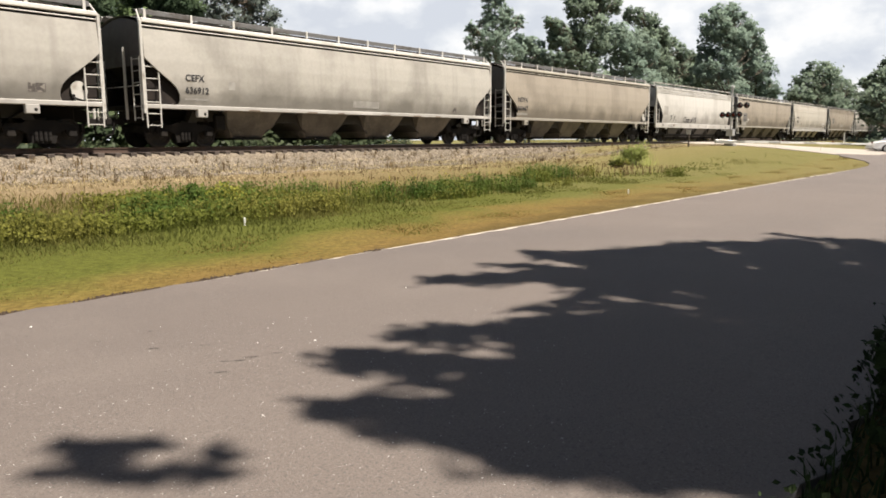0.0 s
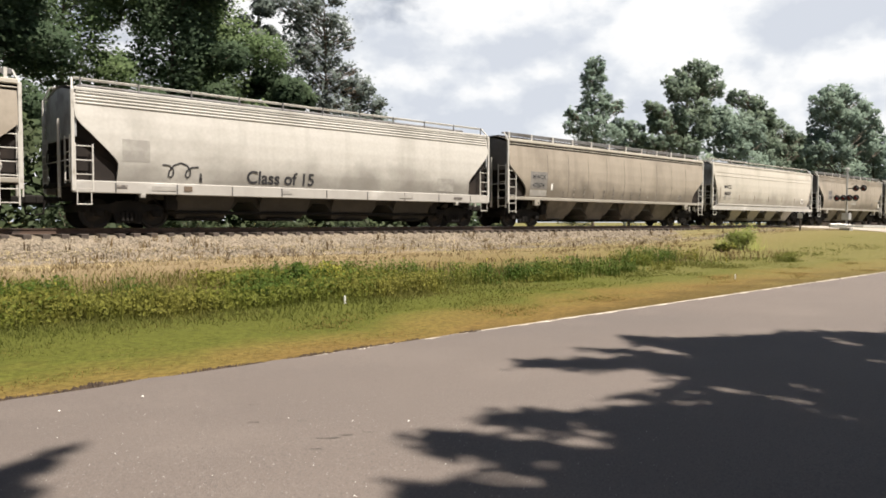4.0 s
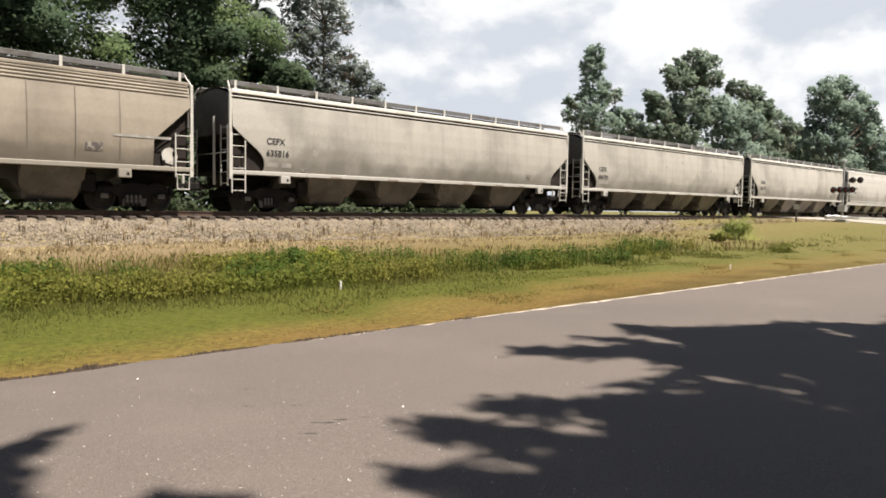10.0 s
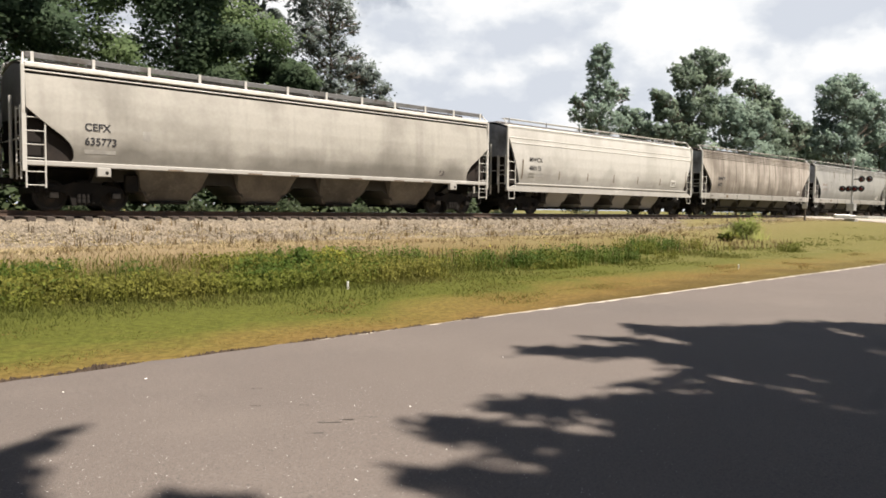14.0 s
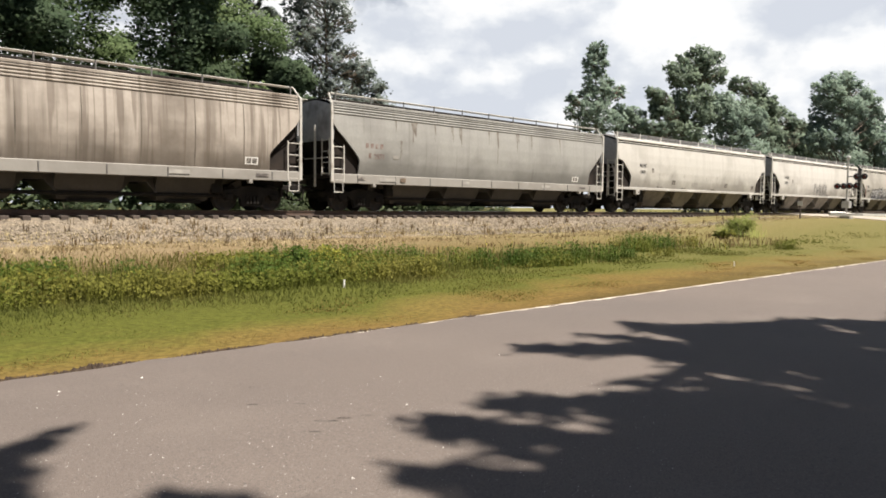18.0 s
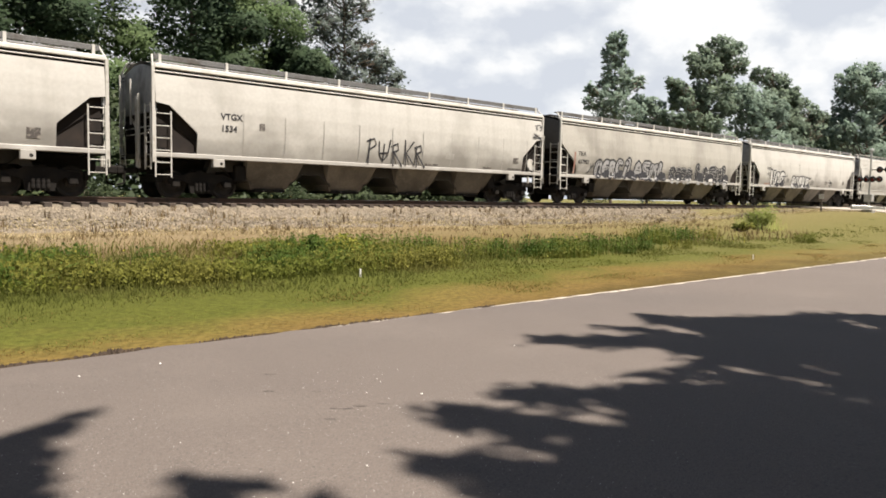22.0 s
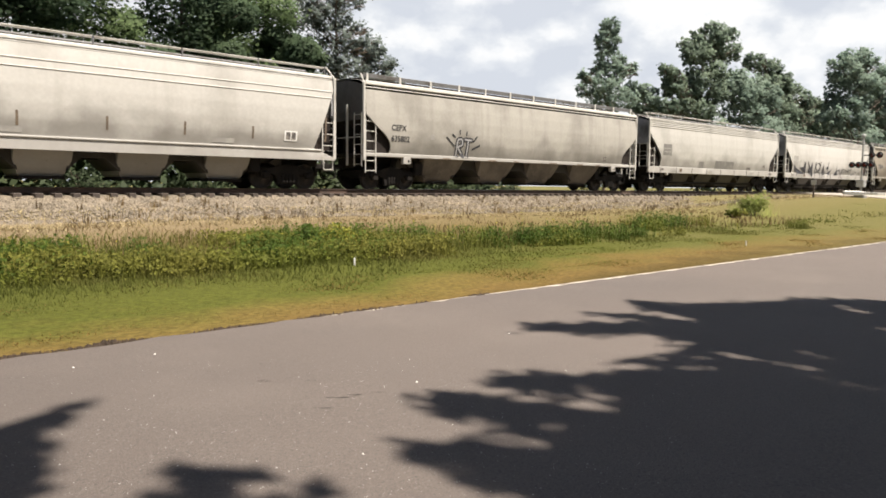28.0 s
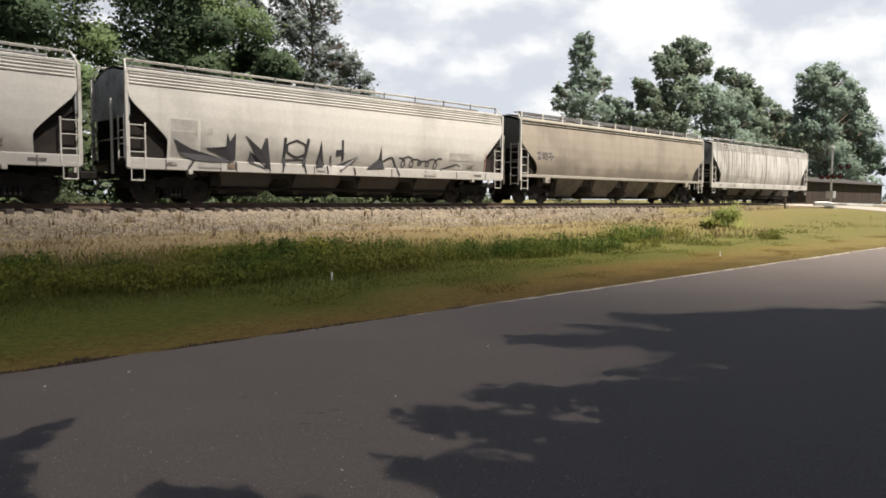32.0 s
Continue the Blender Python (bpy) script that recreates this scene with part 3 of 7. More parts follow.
def wheel_mesh():
    s = Shape()
    for side in (-0.7525, 0.7525):
        o = 1 if side > 0 else -1
        s.lathe([(side - o * 0.085, 0.46), (side - o * 0.08, 0.487), (side - o * 0.05, 0.487), (side - o * 0.04, 0.465), (side + o * 0.06, 0.458), (side + o * 0.06, 0.40), (side + o * 0.02, 0.36), (side + o * 0.01, 0.20), (side + o * 0.05, 0.15), (side + o * 0.07, 0.09)], 28)
    s.lathe([(-0.95, 0.075), (0.95, 0.075)], 14)
    for k in range(3):
        t = 2 * math.pi * k / 3
        for o in (-1, 1):
            s.rod((0.11 * math.cos(t), o * 0.95, 0.11 * math.sin(t)), (0.11 * math.cos(t), o * 0.98, 0.11 * math.sin(t)), 0.025, 6)
    s.lathe([(-1.0, 0.10), (-0.93, 0.12)], 14).lathe([(0.93, 0.12), (1.0, 0.10)], 14)
    return s.mesh("wheelset", WHEEL)


def side_frame_mesh():
    """A cast truck side: two bearing boxes, a deep bolster opening with springs."""
    s = Shape()
    top = [(-1.12, 0.62), (-1.05, 0.72), (-0.55, 0.78), (-0.40, 0.86), (0.40, 0.86), (0.55, 0.78), (1.05, 0.72), (1.12, 0.62), (1.08, 0.46), (0.74, 0.46), (0.70, 0.58), (0.45, 0.46), (0.38, 0.16), (-0.38, 0.16), (-0.45, 0.46), (-0.70, 0.58), (-0.74, 0.46), (-1.08, 0.46)]
    n = len(top)
    for y0, y1 in ((-0.07, 0.07),):
        vs = [(x, y0, z) for x, z in top] + [(x, y1, z) for x, z in top]
        s.add(vs, [tuple(range(n)), tuple(range(2 * n - 1, n - 1, -1))] + [(i, n + i, n + (i + 1) % n, (i + 1) % n) for i in range(n)])
    for x in (-0.2, -0.07, 0.07, 0.2):
        s.lathe([(0.24, 0.06), (0.30, 0.062), (0.36, 0.055), (0.42, 0.062), (0.48, 0.055), (0.52, 0.06)], 10, "z", (x, -0.09, 0))
    for x in (-0.89, 0.89):
        s.box(x - 0.13, -0.14, 0.36, x + 0.13, 0.05, 0.6, 0.03)
    return s.mesh("side_frame", STEEL_DARK)


WHEELSET, SIDE_FRAME = wheel_mesh(), side_frame_mesh()
BOLSTER = Shape().box(-0.2, -1.0, 0.55, 0.2, 1.0, 0.95, 0.04).box(-0.12, -0.3, 0.9, 0.12, 0.3, 1.1, 0.02).mesh("bolster", STEEL_DARK)
BRACKET = Shape().box(-0.045, -0.02, 0, 0.045, 0.02, 0.31, 0.006).mesh("bracket", LADDER)
BRACKET_THIN = Shape().box(-0.025, -0.02, 0, 0.025, 0.02, 0.29, 0.006).mesh("bracket", WALKWAY)


def coupler_mesh():
    s = Shape().box(0, -0.11, 0.78, 0.42, 0.11, 0.98, 0.03).box(0.36, -0.16, 0.74, 0.70, 0.14, 1.02, 0.05)
    s.rod((0.45, 0.25, 0.85), (0.5, 0.22, 0.45), 0.03, 8).rod((0.5, 0.22, 0.45), (0.68, 0.1, 0.40), 0.03, 8)
    return s.mesh("coupler", STEEL_DARK)


COUPLER = coupler_mesh()


def ladder_mesh(rungs, z0, z1, width):
    s = Shape()
    for x in (0, width):
        s.box(x - 0.022, -0.02, z0, x + 0.022, 0.02, z1, 0.005)
    for i in range(rungs):
        z = z0 + 0.08 + (z1 - z0 - 0.16) * i / (rungs - 1)
        s.rod((0, 0, z), (width, 0, z), 0.016, 6)
    return s.mesh("ladder", LADDER)


LADDER_SIDE = ladder_mesh(6, 0.66, 2.75, 0.5)
LADDER_SHORT = ladder_mesh(4, 1.12, 2.55, 0.5)


def brake_wheel_mesh():
    s = Shape()
    n = 18
    for i in range(n):
        a, b = 2 * math.pi * i / n, 2 * math.pi * (i + 1) / n
        s.rod((0, 0.28 * math.cos(a), 0.28 * math.sin(a)), (0, 0.28 * math.cos(b), 0.28 * math.sin(b)), 0.018, 6)
    for i in range(5):
        a = 2 * math.pi * i / 5
        s.rod((0, 0, 0), (0, 0.28 * math.cos(a), 0.28 * math.sin(a)), 0.014, 6)
    s.rod((0, 0, 0), (0.2, 0, 0), 0.04, 8)
    return s.mesh("brake_wheel", STEEL_DARK)


BRAKE_WHEEL = brake_wheel_mesh()


def letters(text, size, mat):
    """Stencilled words as a thin mesh in the plane of x and z, the left end at 0."""
    cu = bpy.data.curves.new("letters", "FONT")
    cu.body, cu.size, cu.space_line = text, size, 1.36
    cu.offset = 0.02 * size
    ob = bpy.data.objects.new("letters", cu)
    scene.collection.objects.link(ob)
    me = bpy.data.meshes.new_from_object(ob)
    bpy.data.objects.remove(ob)
    me.transform(Matrix.Rotation(radians(90), 4, "X"))
    me.materials.clear()
    me.materials.append(mat)
    me.name = "lettering"
    return me


def single_letters(me):
    """Splits a line of lettering into one mesh for each letter."""
    root = list(range(len(me.vertices)))

    def find(i):
        while root[i] != i:
            root[i] = root[root[i]]
            i = root[i]
        return i

    for e in me.edges:
        a, b = find(e.vertices[0]), find(e.vertices[1])
        root[a] = b
    out = {}
    for p in me.polygons:
        out.setdefault(find(p.vertices[0]), []).append(tuple(p.vertices))
    made = []
    for faces in out.values():
        used = sorted({i for f in faces for i in f})
        at = {i: k for k, i in enumerate(used)}
        one = bpy.data.meshes.new("letter")
        one.from_pydata([me.vertices[i].co[:] for i in used], [], [tuple(at[i] for i in f) for f in faces])
        one.materials.append(me.materials[0])
        made.append(one)
    return made


def wrap(me, x, z, out=0.006):
    """Lays a flat mesh (x and z) on the car's near side."""
    for v in me.vertices:
        v.co.x += x
        v.co.z += z
        v.co.y = -(1.565 if v.co.z < SILL_Z + 0.03 else half_width(v.co.z)) - out
    return me


def panel_mesh(w, h, mat, out=0.003):
    s = Shape().grid([[(w * i / 6, 0, h * k / 6) for i in range(7)] for k in range(7)])
    return s.mesh("stencil_panel", mat)


def stroke_mesh(lines, width, mat, name="spray_line"):
    """Brush strokes: polylines in x and z, as flat ribbons."""
    s = Shape()
    for line in lines:
        pts = [Vector((x, 0, z)) for x, z in line]
        left, right = [], []
        for i, p in enumerate(pts):
            d = (pts[min(i + 1, len(pts) - 1)] - pts[max(i - 1, 0)]).normalized()
            nrm = Vector((-d.z, 0, d.x)) * width * 0.5
            left.append(p + nrm)
            right.append(p - nrm)
        s.grid([left, right])
    return s.mesh(name, mat)


# skeletons of fat sprayed letters in a unit square
FAT = {
    "O": [[(0.55, 0.95), (0.2, 0.8), (0.12, 0.3), (0.45, 0.05), (0.82, 0.3), (0.85, 0.75), (0.55, 0.95)]],
    "E": [[(0.85, 0.86), (0.4, 0.92), (0.12, 0.5), (0.4, 0.1), (0.88, 0.18)], [(0.2, 0.5), (0.75, 0.52)]],
    "R": [[(0.18, 0.05), (0.2, 0.9), (0.72, 0.86), (0.72, 0.56), (0.3, 0.5)], [(0.45, 0.5), (0.88, 0.08)]],
    "C": [[(0.85, 0.82), (0.45, 0.92), (0.12, 0.55), (0.35, 0.1), (0.85, 0.15)]],
    "I": [[(0.5, 0.62), (0.45, 0.1)], [(0.56, 1.0), (0.62, 0.98)]],
    "L": [[(0.3, 1.0), (0.2, 0.2), (0.9, 0.08)]],
    "A": [[(0.1, 0.05), (0.45, 0.92), (0.9, 0.05)], [(0.3, 0.35), (0.7, 0.35)]],
    "S": [[(0.85, 0.9), (0.3, 0.88), (0.2, 0.58), (0.75, 0.42), (0.72, 0.1), (0.12, 0.1)]],
    "M": [[(0.12, 0.05), (0.25, 0.9), (0.5, 0.4), (0.75, 0.9), (0.9, 0.05)]],
    "H": [[(0.2, 0.05), (0.15, 1.0)], [(0.2, 0.5), (0.8, 0.45)], [(0.8, 0.95), (0.85, 0.1)]],
    "P": [[(0.25, 0.0), (0.22, 0.9), (0.75, 0.88), (0.72, 0.5), (0.3, 0.46)]],
    "K": [[(0.2, 0.98), (0.22, 0.05)], [(0.8, 0.92), (0.3, 0.5), (0.85, 0.06)]],
}
# sharp scrawl: filled wedges, then strokes with their breadth (place along the car, height)
WEDGES = [[(1.44, 2.11), (2.08, 1.80), (3.19, 1.53), (3.6, 1.43), (2.75, 1.40), (2.07, 1.45), (1.62, 1.68)], [(2.54, 1.86), (3.30, 1.86), (3.34, 2.42), (3.50, 1.95), (3.66, 2.44), (3.63, 1.45), (3.2, 1.60)],
          [(4.01, 2.38), (4.66, 1.75), (4.80, 2.32), (4.90, 2.32), (5.02, 1.18), (4.50, 1.55)], [(4.21, 1.84), (4.95, 1.20), (4.15, 1.44)], [(7.20, 2.38), (7.30, 1.40), (6.95, 1.36)],
          [(7.87, 2.04), (8.21, 2.10), (8.29, 1.90), (7.89, 1.84)], [(7.90, 1.46), (8.98, 1.86), (8.09, 1.22)], [(9.34, 1.38), (10.02, 1.80), (10.12, 2.34), (10.20, 1.70), (10.30, 1.42)]]
SCRAWL = [([(3.66, 1.42), (3.68, 1.16)], 0.06), ([(2.15, 1.44), (1.95, 1.16)], 0.07), ([(5.63, 2.34), (5.57, 1.40)], 0.13), ([(6.62, 2.36), (6.42, 1.42)], 0.13), ([(6.11, 2.31), (6.50, 2.18), (6.50, 1.82), (6.11, 1.68), (5.72, 1.85), (5.70, 2.16), (6.11, 2.31)], 0.08),
          ([(5.62, 1.58), (6.45, 1.62)], 0.06), ([(5.57, 1.38), (5.53, 1.16)], 0.06), ([(6.46, 1.38), (6.52, 1.16)], 0.06), ([(7.47, 1.42), (7.52, 1.16)], 0.06), ([(7.64, 1.80), (7.66, 1.46)], 0.07), ([(8.19, 2.42), (8.21, 1.70)], 0.10), ([(8.74, 1.46), (8.82, 1.16)], 0.06),
          ([(10.18, 1.69), (10.73, 1.94), (11.10, 1.18)], 0.07), ([(13.51, 1.48), (14.49, 1.75), (14.72, 1.65)], 0.05)]
# two block letters with rays round them: (line, is a letter)
RAYS = [([(0.0, 0.0), (0.05, 0.95), (0.4, 0.95), (0.42, 0.6), (0.08, 0.5), (0.46, 0.0)], True), ([(0.6, 0.95), (1.1, 0.92)], True), ([(0.85, 0.92), (0.8, 0.0)], True), ([(-0.75, 1.0), (-0.2, 0.55)], False), ([(-0.35, 1.2), (-0.15, 1.05)], False), ([(0.2, 1.25), (0.2, 1.45)], False),
        ([(0.7, 1.2), (0.72, 1.4)], False), ([(1.25, 0.85), (1.5, 1.15)], False), ([(1.2, 0.4), (1.75, 0.65)], False)]


def round_stroke(line, width, out):
    """One fat sprayed line with round ends, lying on the car's side."""
    pts = [line[0]]
    for a, b in zip(line, line[1:]):
        pts += [(a[0] + (b[0] - a[0]) * k / 4, a[1] + (b[1] - a[1]) * k / 4) for k in range(1, 5)]
    pts = [pts[0]] + [((pts[i - 1][0] + 2 * pts[i][0] + pts[i + 1][0]) / 4, (pts[i - 1][1] + 2 * pts[i][1] + pts[i + 1][1]) / 4) for i in range(1, len(pts) - 1)] + [pts[-1]]
    s = Shape()
    left, right = [], []
    for i, p in enumerate(pts):
        q0, q1 = pts[max(i - 1, 0)], pts[min(i + 1, len(pts) - 1)]
        d = Vector((q1[0] - q0[0], 0, q1[1] - q0[1])).normalized()
        n = Vector((-d.z, 0, d.x)) * width * 0.5
        c = Vector((p[0], 0, p[1]))
        left.append(c + n)
        right.append(c - n)
    s.grid([left, right])
    for (x, z), (a, b) in ((pts[0], (pts[1][0] - pts[0][0], pts[1][1] - pts[0][1])), (pts[-1], (pts[-2][0] - pts[-1][0], pts[-2][1] - pts[-1][1]))):
        t0 = math.atan2(b, a) + math.pi / 2
        s.add([(x + 0.5 * width * math.cos(t0 + math.pi * k / 8), 0, z + 0.5 * width * math.sin(t0 + math.pi * k / 8)) for k in range(9)], [tuple(range(9))])
    return s, out


def fat_letters(rng, text, x, z, w, h, car, style, line_mat):
    """Sprayed throw-up letters: fat bodies that overlap, each with an outline; dark ones are black with pale lines."""
    dark = style == "dark"
    step = w / len(text)
    body, edge = (SPRAY_BLACK, SPRAY_PALE) if dark else (SPRAY_WHITE if style == "bubble" else SPRAY_PALE, line_mat)
    fat = min(0.27 * h, 0.36 * step)
    rim = 0.026 * h if dark else 0.095 * h
    if dark:
        fat *= 1.25
        # black cloud behind the letters, and pale runs of primer below them on the sill
        for i, ch in enumerate(text):
            for k, line in enumerate(FAT[ch]):
                s, _ = round_stroke([(x + step * (i + 1.06 * p), z + 0.62 * fat + (h - 1.24 * fat) * q) for p, q in line], fat + 0.2 * h, 0)
                part("spray_fill", wrap(s.mesh("spray", SPRAY_BLACK), 0, 0, 0.0042 + 0.0003 * k), car)
            a, b = x + step * (i + rng.uniform(0.1, 0.4)), step * rng.uniform(0.35, 0.6)
            run = Shape().add([(a, 0, 1.235), (a + b, 0, 1.235), (a + b * 0.72, 0, 1.40), (a + b * 0.3, 0, 1.42)], [(0, 1, 2, 3)])
            part("spray_fill", wrap(run.mesh("spray", SPRAY_WHITE), 0, 0, 0.024), car)
    for i, ch in enumerate(text):
        lift, tall = rng.uniform(-0.03, 0.04) * h, rng.uniform(0.9, 1.08) * h
        bend = rng.uniform(-0.08, 0.12)
        lines = [[(x + step * (i + 1.06 * p) + bend * h * (q - 0.5), z + 0.5 * fat + lift + (tall - fat) * q) for p, q in line] for line in FAT[ch]]
        out = 0.006 + 0.0022 * i
        for name, width, mat, up in (("spray_line", fat + 2 * rim, edge, 0.0), ("spray_fill", fat, body, 0.0008)):
            for k, line in enumerate(lines):
                s, _ = round_stroke(line, width, 0)
                part(name, wrap(s.mesh("spray", mat), 0, 0, out + up + 0.0003 * k), car)
        # a thin line within the letter
        inner = [(p + rng.uniform(-0.06, 0.06) * h, q + rng.uniform(-0.05, 0.05) * h) for p, q in lines[-1][: max(2, len(lines[-1]) // 2 + 1)]]
        s, _ = round_stroke(inner, (0.022 if dark else 0.035) * h, 0)
        part("spray_line", wrap(s.mesh("spray", edge), 0, 0, out + 0.0016), car)


def scribble(rng, x, z, w, h):
    """A small illegible mark of crossing strokes."""
    return [[(x + w * rng.random(), z + h * rng.random()) for _ in range(3)] for _ in range(5)]


def loops(rng, x, z, w, h):
    """Quick looping handwriting."""
    n = max(2, int(w / (h * 0.85))) * 8
    return [[(x + w * i / n + 0.42 * h * math.sin(i * 0.8), z + h * 0.5 + 0.42 * h * math.sin(i * 0.8 + 1.4) * (0.8 + 0.4 * math.sin(i * 0.21))) for i in range(n + 1)]]


GLYPHS = {
    "P": [[(0.1, -0.15), (0.22, 1.0)], [(0.0, 0.85), (0.5, 1.0), (0.62, 0.72), (0.2, 0.5)]],
    "O": [[(0.0, 0.9), (0.05, 0.3), (0.3, 0.0), (0.6, 0.3), (0.75, 1.0)], [(0.1, 0.35), (0.65, 0.4)], [(0.3, 0.05), (0.35, 0.8)]],
    "R": [[(0.15, -0.2), (0.12, 0.8)], [(0.0, 0.7), (0.45, 0.85), (0.5, 0.55), (0.15, 0.45)], [(0.2, 0.45), (0.75, -0.2)]],
    "K": [[(0.2, -0.15), (0.15, 1.05)], [(0.75, 1.0), (0.25, 0.45), (0.8, -0.15)]],
    "V": [[(0.0, 1.0), (0.3, 0.05), (0.45, 0.95)], [(0.45, 0.95), (0.62, -0.2)]],
    "b": [[(0.1, 1.0), (0.7, 1.05), (0.62, 0.45), (0.12, 0.4), (0.1, 1.0)], [(0.12, 0.4), (0.05, -0.3)]],
    "t": [[(0.5, 1.1), (0.35, 0.5), (0.6, -0.35)], [(0.05, 0.62), (0.6, 0.75)], [(0.0, 0.1), (0.7, 0.35)]],
    "z": [[(0.0, 0.15), (0.75, 0.95), (0.7, 0.2), (0.3, 0.25)], [(0.7, 0.6), (1.05, 0.75), (1.2, -0.3)]],
    "w": [[(0.0, 0.6), (0.5, 0.35), (0.95, 1.1)], [(0.0, 0.6), (0.45, 0.15), (1.6, 0.0)], [(0.9, 0.9), (0.95, -0.25)]],
}


def tag(text, x, z, w, h):
    """Angular hand-sprayed letters."""
    out = []
    step = w / len(text)
    for i, ch in enumerate(text):
        for line in GLYPHS[ch]:
            out.append([(x + i * step + 1.25 * p * step, z + q * h) for p, q in line])
    return out


def build_car(spec, length):
    kind, paint, label = spec["kind"], spec["paint"], spec["label"]
    body_mat = PAINT[paint]
    car = thing("hopper_car", label, "freight car", group="cars of the freight train")
    style = {"smooth": "straight", "ribbed": "diagonal", "ladder": "stepped", "wide": "sweep"}.get(kind, "curved")
    wide = kind in ("wide", "smooth")
    half = length / 2
    for face in (-1, 1):
        sheet = part("side_sheet", side_sheet(length, style, face).mesh("side_sheet", body_mat, False), car)
        for poly in sheet.data.polygons:
            poly.use_smooth = True
        # side sill
        depth = {"wide": 0.35, "smooth": 0.38}.get(kind, 0.13)
        y0, y1 = sorted((face * 1.40, face * 1.56))
        sill = Shape()
        if kind == "smooth":
            out = [(-half + 0.9, SILL_Z + 0.06), (half - 0.9, SILL_Z + 0.06), (half, SILL_Z - 0.26), (half, SILL_Z - depth + 0.03), (-half, SILL_Z - depth + 0.03), (-half, SILL_Z - 0.26)]
            yl = sorted((face * 1.44, face * 1.60))
            sill.box(-half + 0.6, yl[0], SILL_Z - 0.02, half - 0.6, yl[1], SILL_Z + 0.04, 0.015)
            sill.add([(x, y0, z) for x, z in out] + [(x, y1, z) for x, z in out], [(0, 1, 2, 3, 4, 5), (11, 10, 9, 8, 7, 6)] + [(i, 6 + i, 6 + (i + 1) % 6, (i + 1) % 6) for i in range(6)])
        else:
            sill.box(-half, y0, SILL_Z - depth, half, y1, SILL_Z + 0.02, 0.02)
        sill_mat = PAINT[{"tan": "cream", "brown": "clean", "grey": "clean"}.get(paint, "sill")]
        ob = part("side_sill", sill.mesh("side_sill", sill_mat), car)
        if kind == "wide" and face < 0:
            for i in range(9):
                x = -half + 1.2 + (length - 2.4) * i / 8
                part("sill_rib", Shape().box(x - 0.02, y0 - 0.015, SILL_Z - depth + 0.02, x + 0.02, y0 + 0.01, SILL_Z - 0.02, 0.004).mesh("sill_rib", WALKWAY), ob)
        if kind != "smooth":
            for e in (-1, 1):
                pad = 0.16 if kind == "wide" else 0.40
                x0, x1 = sorted((e * (half - 1.95), e * (half - 1.95 - pad)))
                part("jacking_pad", Shape().box(x0, y0 - 0.01, SILL_Z - depth - (0.12 if kind == "wide" else 0.26), x1, y1 + 0.01, SILL_Z - depth + 0.02, 0.02).mesh("jacking_pad", sill_mat), ob)
                if face < 0 and kind != "wide":
                    part("pad_hole", Shape().lathe([(y0 - 0.016, 0.05), (y0 - 0.008, 0.055)], 10, "y", ((x0 + x1) / 2 + 0.08, 0, SILL_Z - depth - 0.14)).mesh("pad_hole", STEEL_DARK), ob)
        # roof edge
        band = Shape()
        w = half_width(EAVE_Z)
        if kind in ("wide", "ribbed"):
            for i in range(4):
                z = EAVE_Z - 0.30 + i * 0.105
                ww = half_width(z)
                yy = sorted((face * (ww - 0.02), face * (ww + 0.028)))
                band.box(-half + 0.1, yy[0], z, half - 0.1, yy[1], z + 0.065, 0.02)
            yy = sorted((face * (w - 0.12), face * (w + 0.01)))
            band.box(-half + 0.06, yy[0], EAVE_Z + 0.10, half - 0.06, yy[1], EAVE_Z + 0.2, 0.02)
        elif kind == "smooth":
            for z in (EAVE_Z - 0.66, EAVE_Z - 0.42):
                ww = half_width(z)
                yy = sorted((face * (ww - 0.02), face * (ww + 0.02)))
                band.box(-half + 0.1, yy[0], z, half - 0.1, yy[1], z + 0.03, 0.008)
            yy = sorted((face * (w - 0.12), face * (w + 0.005)))
            band.box(-half + 0.06, yy[0], EAVE_Z, half - 0.06, yy[1], EAVE_Z + 0.2, 0.03)
        else:
            yy = sorted((face * (w - 0.10), face * (w + 0.10)))
            band.box(-half + 0.04, yy[0], EAVE_Z + 0.05, half - 0.04, yy[1], EAVE_Z + 0.2, 0.025)
            yy = sorted((face * (w - 0.10), face * (w + 0.065)))
            band.box(-half + 0.04, yy[0], EAVE_Z - 0.06, half - 0.04, yy[1], EAVE_Z - 0.025, 0.01)
        # dark strips stand for the double shade line under the roof edge
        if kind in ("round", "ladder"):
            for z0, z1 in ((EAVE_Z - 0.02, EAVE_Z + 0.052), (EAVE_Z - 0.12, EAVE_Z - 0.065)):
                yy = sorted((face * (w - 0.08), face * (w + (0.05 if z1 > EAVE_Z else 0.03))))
                part("gasket", Shape().box(-half + 0.05, yy[0], z0, half - 0.05, yy[1], z1, 0.008).mesh("gasket", STEEL_DARK), car, "dark strip standing for the shade under the roof edge")
        part("roof_edge", band.mesh("roof_edge", body_mat if kind in ("wide", "ribbed") else PAINT["sill" if paint in ("clean", "white") else "cream"]), car)
        # running board on brackets
        step = {"smooth": 2.6, "ladder": 2.15}.get(kind, 1.65)
        n = int((length - 0.6) / step)
        yb = face * 1.12
        board = Shape()
        if wide:
            board.box(-half + 0.12, yb - 0.16, TOP_Z - 0.03, half - 0.12, yb + 0.16, TOP_Z, 0.01)
        else:
            board.box(-half + 0.12, yb - 0.16, TOP_Z - 0.05, half - 0.12, yb + 0.16, TOP_Z, 0.01)
            board.box(-half + 0.12, yb + face * 0.155 - 0.02, TOP_Z - 0.17, half - 0.12, yb + face * 0.155 + 0.02, TOP_Z, 0.015)
        ob = part("running_board", board.mesh("running_board", WALKWAY if not wide else LADDER), car)
